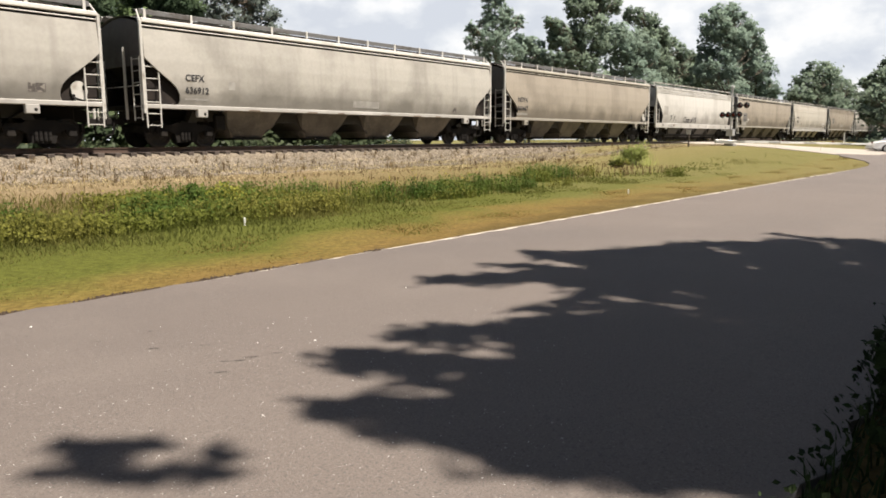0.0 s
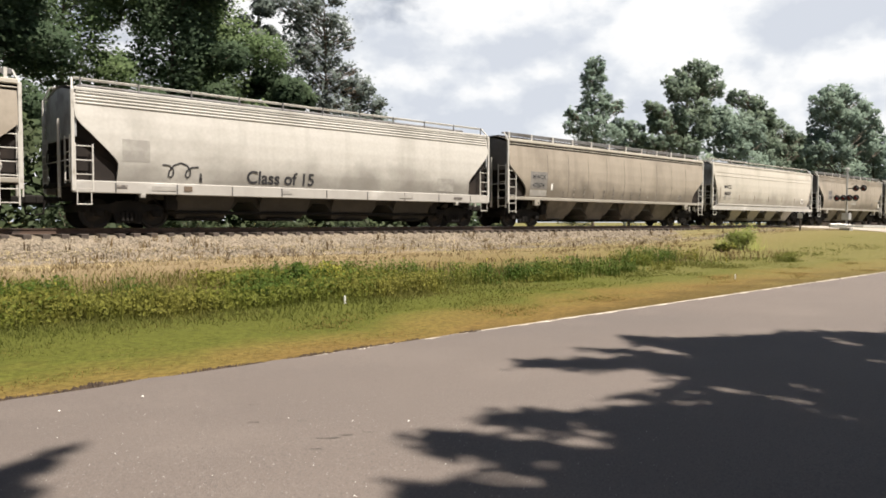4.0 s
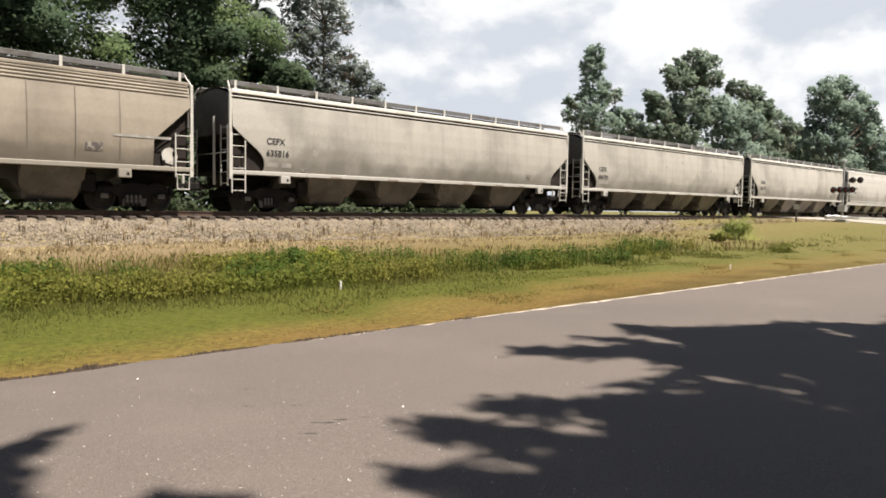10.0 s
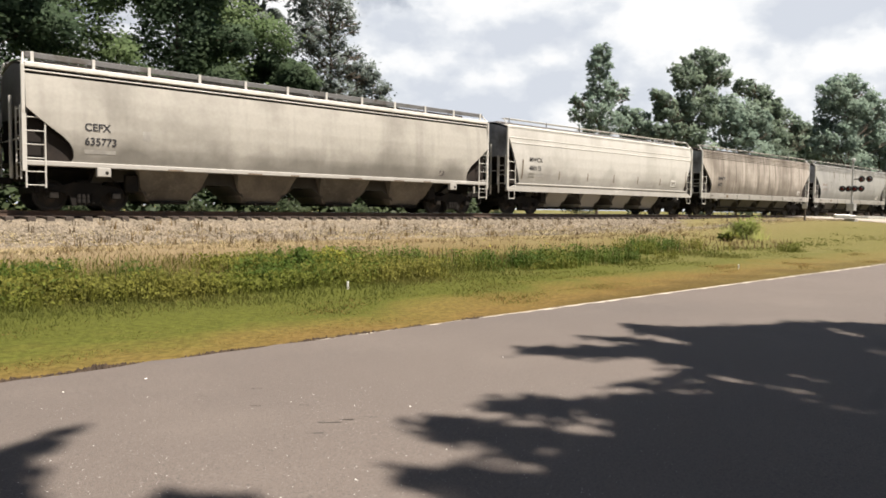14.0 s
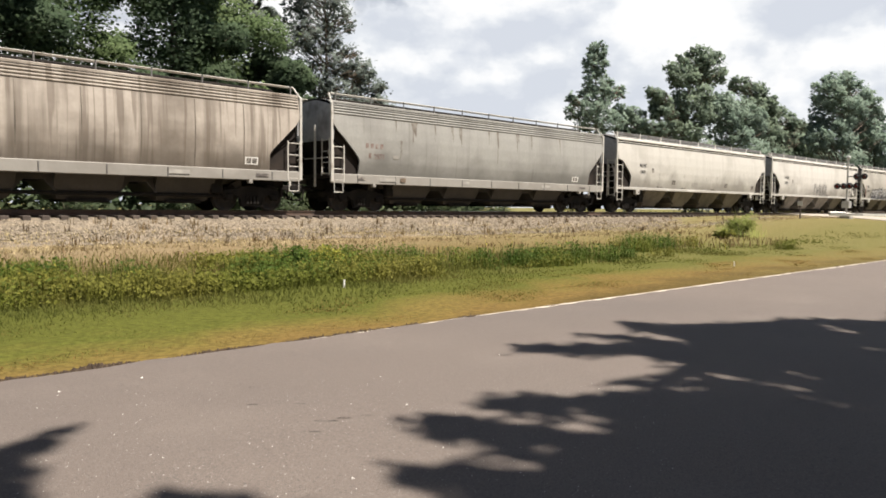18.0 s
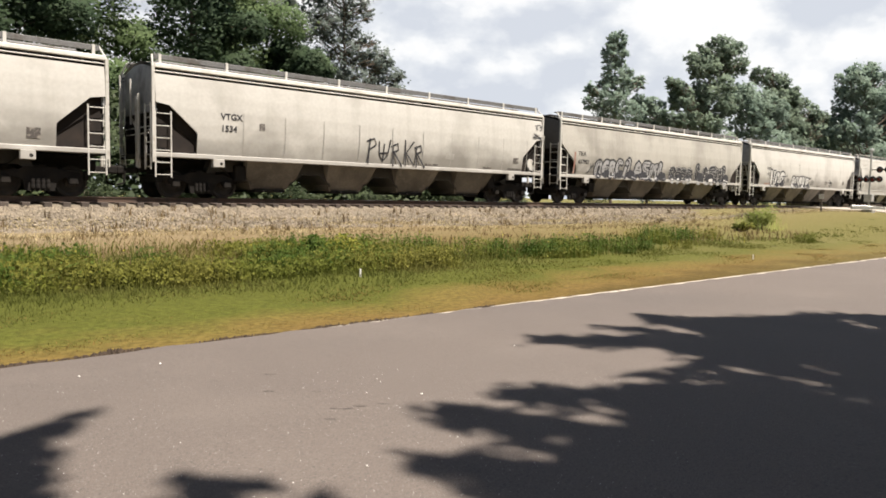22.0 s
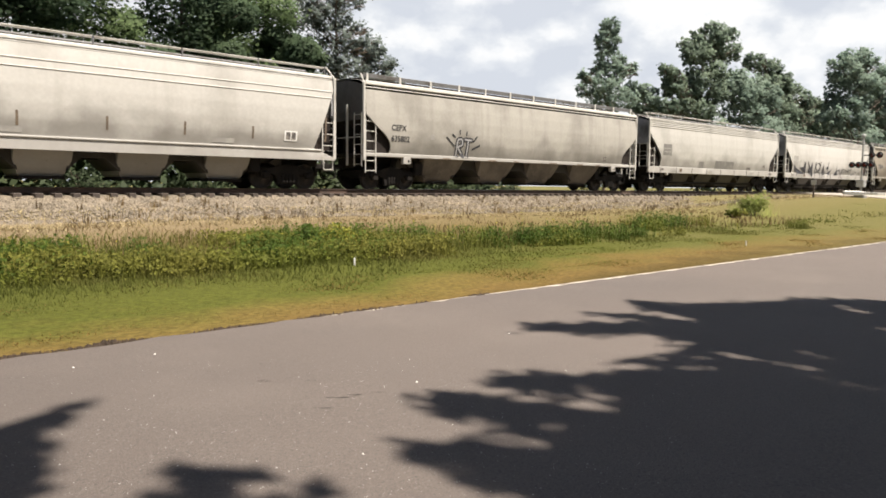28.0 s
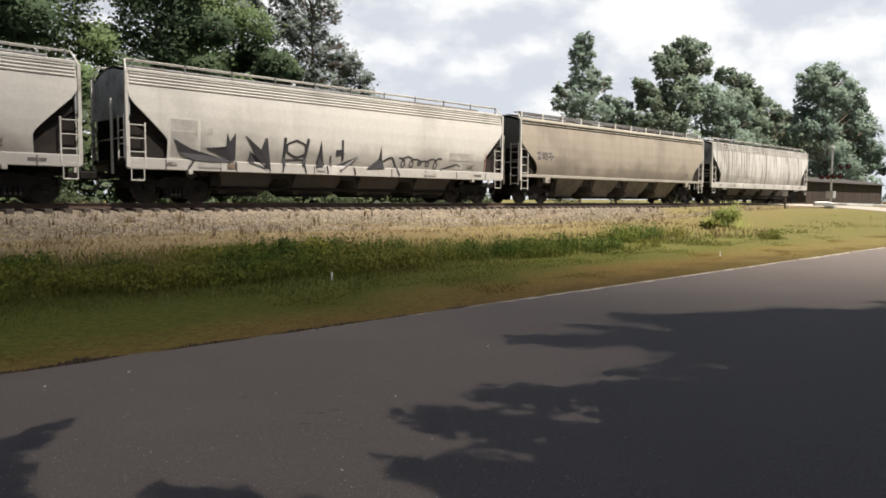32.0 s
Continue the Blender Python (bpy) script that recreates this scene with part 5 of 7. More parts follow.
# worn patches along the narrow sill of the round-sided cars
SILL_DASHES = [(x, 1.31, w, 0.045, TICK) for x, w in ((4.1, 0.5), (6.9, 0.55), (8.6, 0.35), (11.2, 0.6), (13.4, 0.5), (15.0, 0.4))]
CARS = [
    dict(kind="round", paint="white", label="dusty off-white covered hopper car on four axles", panels=[(17.0, 1.68, 0.5, 0.26, P_D)], white_gear=1),
    dict(kind="round", paint="white", label="dusty off-white covered hopper car with black stencilled marks", words=[(1.5, 2.28, "CEFX\n636912", 0.31)], panels=[(3.25, 2.05, 0.28, 0.28, P_G), (1.5, 1.62, 0.9, 0.07, P_G), (16.4, 1.60, 0.3, 0.22, P_D), (9.5, 1.6, 1.6, 0.3, P_G)]),
    dict(kind="round", paint="tan", label="tan covered hopper car with dirty streaked sides", words=[(1.2, 2.33, "NDYX\n863447", 0.36)], panels=[(1.2, 1.6, 1.1, 0.12, P_G), (15.9, 1.62, 0.3, 0.24, P_D)], white_gear=1),
    dict(kind="wide", paint="clean", label="white covered hopper car with a wide sill and scrawled words", words=[(5.6, 1.56, "Class of 15", 0.62)], panels=[(1.4, 2.08, 0.85, 0.68, P_G), (14.6, 1.55, 1.0, 0.55, P_G)], sprays=[("loops", 2.65, 1.62, 1.15, 0.5, SPRAY_BLACK, 0.05), ("scribble", 3.9, 1.5, 0.1, 0.35, SPRAY_BLACK, 0.04)]),
    dict(kind="round", paint="tan", label="tan covered hopper car with a grey stencil panel and seams", words=[(1.75, 2.36, "MWCX\n470574", 0.30)], panels=[(1.6, 1.86, 1.3, 0.85, PLACARD_MID), (1.6, 1.52, 1.3, 0.3, P_G), (3.2, 1.85, 0.14, 0.32, WHITE_PANEL), (15.8, 1.62, 0.4, 0.26, P_D)] + [(4.2 + 0.9 * i, 1.5, 0.07, 0.3 + 0.2 * (i % 3), P_D) for i in range(11)], seams=9),
    dict(kind="smooth", paint="cream", label="cream smooth-sided covered hopper car with rust marks", words=[(1.54, 2.54, "MWCX\n480047", 0.33)], panels=SMOOTH_MARKS),
    dict(kind="ribbed", paint="tan", label="tan covered hopper car with welded seams and a stencil panel", words=[(2.26, 2.70, "CEFX\n71280", 0.30)], panels=[(2.18, 2.2, 0.9, 0.78, PLACARD_MID), (3.27, 2.44, 0.22, 0.2, PLACARD_MID), (7.7, 2.1, 1.5, 0.08, P_G), (7.7, 1.85, 1.5, 0.18, P_G), (13.4, 1.82, 0.5, 0.25, P_D), (14.2, 2.3, 1.8, 0.08, P_G)], seams=10, white_gear=1),
    dict(kind="round", paint="white", label="off-white covered hopper car with sooty lower sides", words=[(1.35, 2.42, "CEFX\n635816", 0.31)], panels=[(1.35, 1.62, 0.5, 0.16, P_G), (2.0, 1.62, 0.4, 0.16, P_G), (3.3, 2.1, 0.22, 0.22, P_G), (2.85, 1.5, 0.25, 0.14, P_D), (15.6, 1.68, 0.3, 0.22, P_D)]),
    dict(kind="round", paint="white", label="off-white covered hopper car with grey stains", words=[(1.4, 2.4, "CEFX\n636920", 0.31)], panels=[(1.4, 1.7, 1.0, 0.18, P_G), (16.3, 1.62, 0.42, 0.26, P_D), (16.9, 1.66, 0.5, 0.16, P_G)] + [(6.6 + 1.9 * i, 2.5 + 0.35 * (i % 3), 0.045, 0.2, P_D) for i in range(6)], white_gear=1),
    dict(kind="round", paint="white", label="off-white covered hopper car with sooty sides", words=[(1.6, 2.40, "CEFX\n635773", 0.31)], panels=[(3.3, 2.2, 0.25, 0.3, P_G), (1.6, 1.72, 0.9, 0.12, P_G), (15.9, 1.62, 0.3, 0.22, P_D)]),
    dict(kind="smooth", paint="clean", label="white smooth-sided covered hopper car", words=[(1.5, 2.54, "MWCX\n480115", 0.30)], panels=SMOOTH_MARKS + [(12.0, 1.6, 0.7, 0.2, P_G)]),
    dict(kind="wide", paint="brown", label="tan covered hopper car with heavy rust streaks", words=[(2.1, 2.35, "MWCX\n6672", 0.30)], panels=[(2.2, 1.62, 0.2, 0.18, P_D), (15.2, 1.62, 0.5, 0.26, WHITE_PANEL), (15.25, 1.66, 0.18, 0.18, P_D), (15.47, 1.66, 0.18, 0.18, P_D)], seams=8),
    dict(kind="wide", paint="grey", label="grey covered hopper car with dark vertical runs", faded=1, words=[(1.98, 2.1, "2571", 0.27)], runs=[(3.18, 3.8, 3.15, 0.16), (4.15, 3.8, 2.82, 0.4), (3.38, 2.9, 1.85, 0.1), (5.3, 3.74, 2.98, 0.12), (6.32, 3.8, 3.02, 0.12), (6.82, 3.78, 2.82, 0.26), (8.63, 3.7, 3.04, 0.14), (9.2, 3.8, 2.2, 0.24), (10.66, 3.76, 2.8, 0.2), (11.66, 3.74, 2.98, 0.14), (13.9, 3.7, 2.9, 0.1)], panels=[(1.56 + 0.24 * i, 2.5, 0.15, 0.19, FADED_LETTER) for i in range(4)] + [(1.72, 2.12, 0.12, 0.18, FADED_LETTER), (2.95, 2.14, 0.3, 0.14, P_G), (15.0, 1.58, 0.5, 0.26, WHITE_PANEL), (15.06, 1.62, 0.16, 0.18, P_D), (15.26, 1.62, 0.16, 0.18, P_D)]),
    dict(kind="ladder", paint="clean", label="white covered hopper car with black stencilled marks", words=[(2.2, 2.64, "ALHX\n 1907", 0.29)], panels=[(3.57, 2.36, 0.22, 0.25, P_D), (5.93, 1.72, 0.45, 0.26, P_D), (8.4, 1.62, 0.8, 0.28, P_G), (12.87, 1.72, 0.42, 0.26, P_D), (16.95, 1.65, 0.36, 0.3, P_D), (4.3, 1.5, 0.6, 0.05, P_D), (7.2, 1.5, 0.5, 0.05, P_D), (11.0, 1.5, 0.5, 0.05, P_D)] + [(3.0 + 1.45 * i, 1.5, 0.03, 0.9, P_G) for i in range(10)]),
    dict(kind="ladder", paint="clean", label="white covered hopper car with angular black graffiti", words=[(2.2, 2.64, "VTGX\n1534", 0.29)], panels=[(3.6, 2.36, 0.22, 0.25, P_D), (12.3, 1.8, 0.5, 0.26, P_G), (16.5, 1.79, 0.36, 0.27, P_D), (11.2, 1.5, 0.7, 0.07, P_D), (14.6, 1.5, 0.6, 0.07, P_D), (16.2, 1.5, 0.9, 0.07, P_D)] + [(3.0 + 1.6 * i, 1.5, 0.03, 1.4, P_G) for i in range(10)], sprays=[("PORKR", 8.15, 1.56, 3.0, 0.86, SPRAY_BLACK, 0.065), ("loops", 18.0, 3.42, 0.55, 0.3, SPRAY_BLACK, 0.035), ("scribble", 17.75, 3.0, 0.85, 0.3, SPRAY_BLACK, 0.03)], white_gear=1),
    dict(kind="round", paint="white", label="off-white covered hopper car covered in bubble graffiti", words=[(1.38, 2.43, "TILX\n637903", 0.30)], panels=[(1.05, 1.5, 0.12, 1.1, SPRAY_RUST), (1.4, 1.62, 1.1, 0.3, P_G)], sprays=[("scribble", 2.15, 1.52, 0.6, 0.6, SPRAY_BLACK, 0.03), ("bubble:OERCI", 2.84, 1.34, 3.0, 1.04, SPRAY_BLACK, 0.085), ("bubble:LASML", 5.6, 1.34, 3.9, 1.12, SPRAY_BLACK, 0.085), ("dark:OERC", 10.07, 1.38, 2.4, 0.86, SPRAY_BLACK, 0.11), ("scribble", 12.45, 1.5, 0.3, 0.35, SPRAY_BLACK, 0.06), ("dark:LASML", 12.95, 1.36, 4.05, 1.12, SPRAY_BLACK, 0.14)], seed=2),
    dict(kind="ladder", paint="clean", label="white covered hopper car with outlined graffiti", words=[(2.4, 2.5, "VTGX\n1512", 0.29)], panels=[(12.81, 1.73, 0.5, 0.24, P_D), (5.77, 1.70, 0.48, 0.28, PLACARD_MID), (11.3, 1.52, 0.7, 0.08, P_D), (16.4, 1.78, 0.36, 0.27, P_D), (7.75, 2.98, 0.1, 0.1, P_D), (2.3, 1.5, 0.8, 0.08, SPRAY_RUST)] + [(3.0 + 1.6 * i, 1.5, 0.03, 1.7, P_G) for i in range(10)], sprays=[("pale:HOE", 3.1, 1.38, 2.15, 1.08, SPRAY_BLACK, 0.065), ("loops", 5.3, 2.04, 0.5, 0.2, SPRAY_BLACK, 0.03), ("scribble", 4.75, 1.44, 0.75, 0.4, SPRAY_BLACK, 0.03), ("pale:PORKR", 6.6, 1.36, 3.1, 0.92, SPRAY_BLACK, 0.06), ("scribble", 9.5, 2.05, 0.5, 0.18, SPRAY_BLACK, 0.03), ("loops", 10.1, 1.62, 0.4, 0.34, SPRAY_BLACK, 0.04), ("scribble", 13.45, 1.5, 1.1, 0.62, SPRAY_BLACK, 0.05)], seed=8),
    dict(kind="smooth", paint="clean", label="white smooth-sided covered hopper car with rust ticks", words=[(1.22, 2.6, "MWCX\n480048", 0.33)], panels=SMOOTH_MARKS + [(3.1, 2.4, 0.4, 0.3, P_G), (5.5, 1.55, 0.9, 0.16, P_G), (12.0, 1.55, 0.8, 0.16, P_G)]),
    dict(kind="round", paint="white", label="off-white covered hopper car with a small graffiti tag", words=[(1.3, 2.38, "CEFX\n635802", 0.32)], panels=[(3.4, 2.1, 0.22, 0.22, P_G), (15.7, 1.58, 0.28, 0.22, P_D)], sprays=[("rays", 4.92, 1.5, 1.9, 0.74, SPRAY_BLACK, 0.07)], seed=3),
    dict(kind="wide", paint="clean", label="off-white covered hopper car with grey patches", panels=[(1.43, 2.12, 0.95, 0.66, PLACARD_MID), (1.52, 2.5, 0.75, 0.05, P_G), (1.52, 2.3, 0.75, 0.05, P_G), (5.7, 1.46, 0.65, 0.4, PLACARD_MID), (7.76, 1.47, 2.55, 0.5, PLACARD_MID), (14.7, 1.6, 0.3, 0.25, P_D), (12.2, 1.5, 0.6, 0.15, P_D)]),
    dict(kind="wide", paint="clean", label="white covered hopper car with sharp black graffiti", panels=[(1.26, 1.46, 1.12, 1.36, PLACARD_PALE), (1.36, 1.52, 0.92, 1.22, P_G), (2.6, 2.29, 0.2, 0.22, P_G), (14.02, 1.9, 1.5, 0.34, P_G), (14.4, 1.52, 0.5, 0.3, P_G), (15.2, 1.57, 0.4, 0.16, P_D), (16.36, 1.48, 0.05, 0.85, SPRAY_RUST)], sprays=[("scrawl", 0, 0, 0, 0, SPRAY_BLACK, 0.1), ("loops", 11.1, 1.48, 2.35, 0.5, SPRAY_BLACK, 0.055)], seed=12),
    dict(kind="round", paint="tan", label="tan covered hopper car with faint marks", panels=[(1.2, 2.2, 1.4, 0.4, P_D), (16.6, 1.62, 0.35, 0.25, P_D)]),
    dict(kind="wide", paint="rusty", label="rust-streaked white covered hopper car at the train's end", panels=[(4.0, 1.5, 2.4, 0.3, P_G), (15.0, 1.6, 0.4, 0.25, P_D)]),
]
TRAIN = []
BETWEEN = 1.37
_start = [GAPS[0] - 20.6] + GAPS[:-1]
for _spec, _a, _b in zip(CARS, _start, GAPS):
    _len = _b - _a - BETWEEN
    TRAIN.append((build_car(_spec, _len), (_a + _b) / 2))


# ---- trees ----
LEAF_BROAD = leaf_material("broadleaf_foliage", (0.13, 0.19, 0.09), (0.17, 0.235, 0.105), 0.5, 0.6, 0.3)
LEAF_WOOD = leaf_material("woodland_foliage", (0.074, 0.115, 0.067), (0.096, 0.138, 0.076), 0.5, 0.6, 0.28)
# leaf colour lowered to stand for shade below the wood
LEAF_THICKET_SHADE = leaf_material("thicket_leaves_with_shade", (0.045, 0.065, 0.035), (0.07, 0.09, 0.045), 0.35)
# paler, bluer leaf colours put the haze of distance into the far trees
LEAF_FAR_HAZED = leaf_material("hazed_far_foliage", (0.19, 0.25, 0.19), (0.225, 0.285, 0.205), 0.5, 0.6, 0.25)
LEAF_PINE_HAZED = leaf_material("hazed_pine_needles", (0.16, 0.195, 0.175), (0.19, 0.225, 0.195), 0.45, 0.7, 0.22)
LEAF_GREY_HAZED = leaf_material("hazed_grey_green_foliage", (0.23, 0.305, 0.25), (0.265, 0.34, 0.27), 0.52, 0.6, 0.25)
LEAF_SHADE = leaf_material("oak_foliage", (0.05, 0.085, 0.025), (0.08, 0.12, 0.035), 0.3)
BARK = material("grey_brown_bark", (0.11, 0.085, 0.065), 0.95, 0.0, [(3.0, (0.17, 0.14, 0.11), 0.45, 0.65)], grain=0.3, grain_scale=20, bump=1.0, bump_scale=18, stretch=(1, 1, 0.3))


def leaf_quads(rng, p, size, tilt=0.6, outward=None):
    """Bent leaf clumps at the points p, with the rounded normals of the mass that they belong to."""
    count = len(p)
    s = (size * rng.uniform(0.6, 1.5, count))[:, None]
    h = rng.normal(size=(count, 3)) * 0.5 + np.array([-0.3, -0.6, 0.75])
    h /= np.linalg.norm(h, axis=1)[:, None]
    u = np.cross(h, rng.normal(size=(count, 3)) * np.array([1, 1, 1 / tilt]))
    u /= np.linalg.norm(u, axis=1)[:, None]
    w = np.cross(u, h)
    v = np.stack([p - u * s * 0.6, p + w * s * 0.42 + h * s * 0.12, p + u * s * 0.7, p - w * s * 0.42 + h * s * 0.12], 1).reshape(-1, 3)
    k = 4 * np.arange(count)
    f = np.concatenate([np.stack([k, k + 1, k + 2], 1), np.stack([k, k + 2, k + 3], 1)])
    soft = h * 0.55 + (np.array([0.0, -0.3, 0.6]) if outward is None else outward)
    soft /= np.linalg.norm(soft, axis=1)[:, None]
    return v, f, np.repeat(soft, 4, axis=0)


def leaf_cloud(rng, centres, radii, count, size):
    """Leaf clumps gathered into tufts on the skin of lumpy lobes, thinner within."""
    centres, radii = np.array(centres, float), np.array(radii, float)
    vol = radii.prod(1) ** (2 / 3)
    tufts = max(80, count // 7)
    pick = rng.choice(len(centres), tufts, p=vol / vol.sum())
    d = rng.normal(size=(tufts, 3))
    d /= np.linalg.norm(d, axis=1)[:, None]
    r = 1 - 0.5 * rng.rand(tufts) ** 2.2
    tc = centres[pick] + d * radii[pick] * r[:, None]
    tr = np.clip(radii[pick].mean(1) * rng.uniform(0.16, 0.36, tufts), size * 0.7, 0.7)
    which = rng.randint(0, tufts, count)
    q = rng.normal(size=(count, 3)) * np.array([0.62, 0.62, 0.5])
    return leaf_quads(rng, tc[which] + q * tr[which][:, None], size, 0.6, d[which] * 0.75 + q * 0.35)


def tree(x, y, height, lobes, leaf, label, count, size, seed, name="tree", trunk_r=0.22):
    """lobes: (dx, dy, height over the foot, rx, ry, rz)."""
    rng = np.random.RandomState(seed)
    ob = thing(name, label, "tree", pose(x, y, float(ground_z(x, y)) - 0.1), group="trees")
    s = Shape()
    pts = [Vector((0.15 * math.sin(seed + i), 0.15 * math.cos(seed * 2 + i), height * 0.93 * i / 6)) for i in range(7)]
    pts[0] = Vector((0, 0, 0))
    for i in range(6):
        s.rod(pts[i], pts[i + 1], trunk_r * (1 - i / 6.5), 10, trunk_r * (1 - (i + 1) / 6.5))
    for dx, dy, zz, rx, ry, rz in lobes:
        base = Vector((0, 0, max(height * 0.1, min(0.9 * height, zz - 0.35 * rz - 0.45 * math.hypot(dx, dy)))))
        tip = Vector((dx, dy, zz))
        midp = (base + tip) / 2 + Vector((0, 0, 0.1 * rz))
        thick = trunk_r * min(0.32, 0.1 + 0.12 * rx)
        s.rod(base, midp, thick, 6, thick * 0.6, False).rod(midp, tip, thick * 0.6, 5, 0.02, False)
        for k in range(4):
            a = rng.uniform(0, 6.28)
            s.rod(midp.lerp(tip, 0.5), tip + Vector((math.cos(a) * rx * 0.7, math.sin(a) * ry * 0.7, rng.uniform(-0.4, 0.6) * rz)), trunk_r * 0.12, 5, 0.02, False)
    part("trunk", s.mesh("trunk", BARK), ob)
    v, f, nn = leaf_cloud(rng, [l[:3] for l in lobes], [l[3:] for l in lobes], count, size)
    part("crown", raw_mesh("crown", v, f, leaf, nn), ob)
    return ob


def broad_lobes(rng, height, width, n=16, base=0.28):
    out = [(0, 0, 0.6 * height, width * 0.45, width * 0.45, height * 0.24)]
    for _ in range(n):
        hh = rng.uniform(base, 0.95)
        reach = width * (0.62 * math.sin(math.pi * min(1, (hh - base * 0.5) / (1.05 - base * 0.5))) ** 0.7)
        a = rng.uniform(0, 6.28)
        r = rng.uniform(0.18, 0.32) * width
        out.append((reach * math.cos(a), reach * math.sin(a), min(hh, 0.98 - r * 0.6 / height) * height, r, r, r * rng.uniform(0.7, 1.0)))
    return out


def pine_lobes(rng, height, width, n=22, base=0.3):
    out = []
    for i in range(n):
        hh = base + (0.97 - base) * i / (n - 1)
        reach = width * (1.05 - hh) / (1.05 - base) * rng.uniform(0.4, 1.0)
        a = i * 2.4 + rng.uniform(-0.5, 0.5)
        r = rng.uniform(0.16, 0.28) * width
        out.append((reach * math.cos(a), reach * math.sin(a), hh * height, r, r, r * 0.55))
    return out


def shaped_tree(x, y, crown, leaf, label, count, size, seed, name="tree", low=True, dense=2.2):
    """crown: (place along the track, height, half width, half height) of the masses that make the outline."""
    rng = random.Random(seed)
    g = float(ground_z(x, y)) - 0.1
    lobes = []
    for cx, cz, rx, rz in crown:
        lobes.append((cx - x, 0.0, cz - g, rx * 0.8, rx * 0.75, rz * 0.85))
        for k in range(13):
            a, e = 2.4 * k + rng.uniform(-0.4, 0.4), rng.uniform(-0.8, 0.95)
            c = math.sqrt(1 - e * e)
            r = min(rx, rz) * rng.uniform(0.3, 0.46)
            lobes.append((cx - x + 0.8 * rx * c * math.cos(a), 0.75 * rx * c * math.sin(a), cz - g + 0.8 * rz * e, r, r, r))
    top = max(c[1] + c[3] for c in crown) - g
    bottom = min(c[1] - c[3] for c in crown) - g
    width = max(c[2] for c in crown)
    if low:
        for k in range(6):
            z = bottom * (0.25 + 0.14 * k)
            lobes.append((rng.uniform(-1, 1) * width * 0.8, rng.uniform(-1, 1) * width * 0.6, z, width * 0.7, width * 0.7, bottom * 0.16 + 0.6))
    return tree(x, y, top, lobes, leaf, label, int(count * dense), size * 0.8, seed, name)


def far_trees():
    rng = random.Random(21)
    # d: darker leaves, at x 1 and 7 standing for deep shade
    for x, y, h, kind in ((-6, 40, 19, "b"), (1, 42, 20, "d"), (7, 41, 18, "d"), (12, 44, 21, "b"), (18, 43, 19, "d"), (21.5, 45, 19, "b"), (25.0, 43, 12.0, "d"),
                          (29, 53, 23, "p"), (24, 52, 24, "p"), (6, 52, 24, "p"), (-2, 54, 24, "p"), (-12, 44, 21, "b"), (-20, 46, 22, "d")):
        if kind == "p":
            tree(x, y, h, pine_lobes(rng, h, 3.6), LEAF_PINE_HAZED, "tall dark pine behind the railway", 9000, 0.22, 100 + int(x * 3 + y), "pine_tree", 0.25)
        else:
            tree(x, y, h, broad_lobes(rng, h, 3.4 if h < 13 else 5.0), LEAF_WOOD if kind == "d" else LEAF_BROAD, "leafy green tree behind the railway", 36000, 0.165, 300 + int(x * 3 + y))
    shaped_tree(32.0, 48, [(31.6, 19.5, 2.1, 1.5), (31.4, 16.8, 2.7, 1.6), (33.2, 15.8, 1.6, 0.9), (31.2, 14.3, 2.4, 1.2), (33.5, 13.7, 1.7, 0.8), (31.8, 12.4, 2.4, 1.0), (34.2, 11.9, 1.8, 0.7), (32.6, 10.6, 2.4, 0.9), (30.6, 10.6, 1.9, 1.1), (29.4, 14.2, 1.7, 2.0), (29.0, 17.6, 1.6, 1.8)], LEAF_PINE_HAZED, "tall dark pine at the edge of the wood", 9500, 0.2, 31, "pine_tree")
    shaped_tree(35.2, 48.5, [(35.4, 12.6, 1.8, 0.9), (36.5, 11.3, 1.8, 0.9), (36.8, 9.8, 2.1, 0.9), (35.4, 8.6, 2.4, 1.0)], LEAF_PINE_HAZED, "dark pine at the edge of the wood", 4500, 0.24, 32, "pine_tree")
    shaped_tree(77.3, 55, [(77.4, 21.4, 1.4, 1.2), (76.9, 19.5, 1.8, 1.4), (77.6, 17.4, 2.3, 1.4), (77.6, 15.7, 2.9, 1.4), (75.9, 13.7, 3.5, 1.2), (78.4, 12.5, 4.1, 1.4), (72.4, 14.8, 0.7, 0.6), (82.6, 16.6, 0.9, 1.1)], LEAF_GREY_HAZED, "slender grey-green tree standing apart from the wood", 5200, 0.36, 41, "tree", False, 1.5)
    shaped_tree(85.5, 55, [(84.1, 14.1, 1.6, 1.4), (85.5, 12.4, 2.2, 1.6), (87.6, 13.3, 1.1, 1.6)], LEAF_GREY_HAZED, "small grey-green tree behind the railway", 3000, 0.42, 42)
    shaped_tree(91.5, 50, [(93.2, 21.4, 2.5, 2.1), (89.5, 19.4, 2.3, 2.0), (97.2, 20.8, 2.4, 2.4), (83.3, 16.1, 1.4, 0.9), (84.8, 14.1, 1.9, 1.6), (82.9, 11.5, 1.7, 1.4), (92.0, 15.2, 3.7, 3.3), (89.2, 11.6, 4.0, 1.6)], LEAF_FAR_HAZED, "tall leafy tree with a dark heart", 8500, 0.45, 43)
    shaped_tree(101, 48, [(97.7, 15.2, 3.0, 2.6), (102.9, 14.9, 3.1, 2.7), (107.6, 14.1, 2.0, 2.3), (99.6, 11.8, 3.9, 1.9)], LEAF_GREY_HAZED, "pale green leafy tree behind the railway", 6500, 0.42, 44)
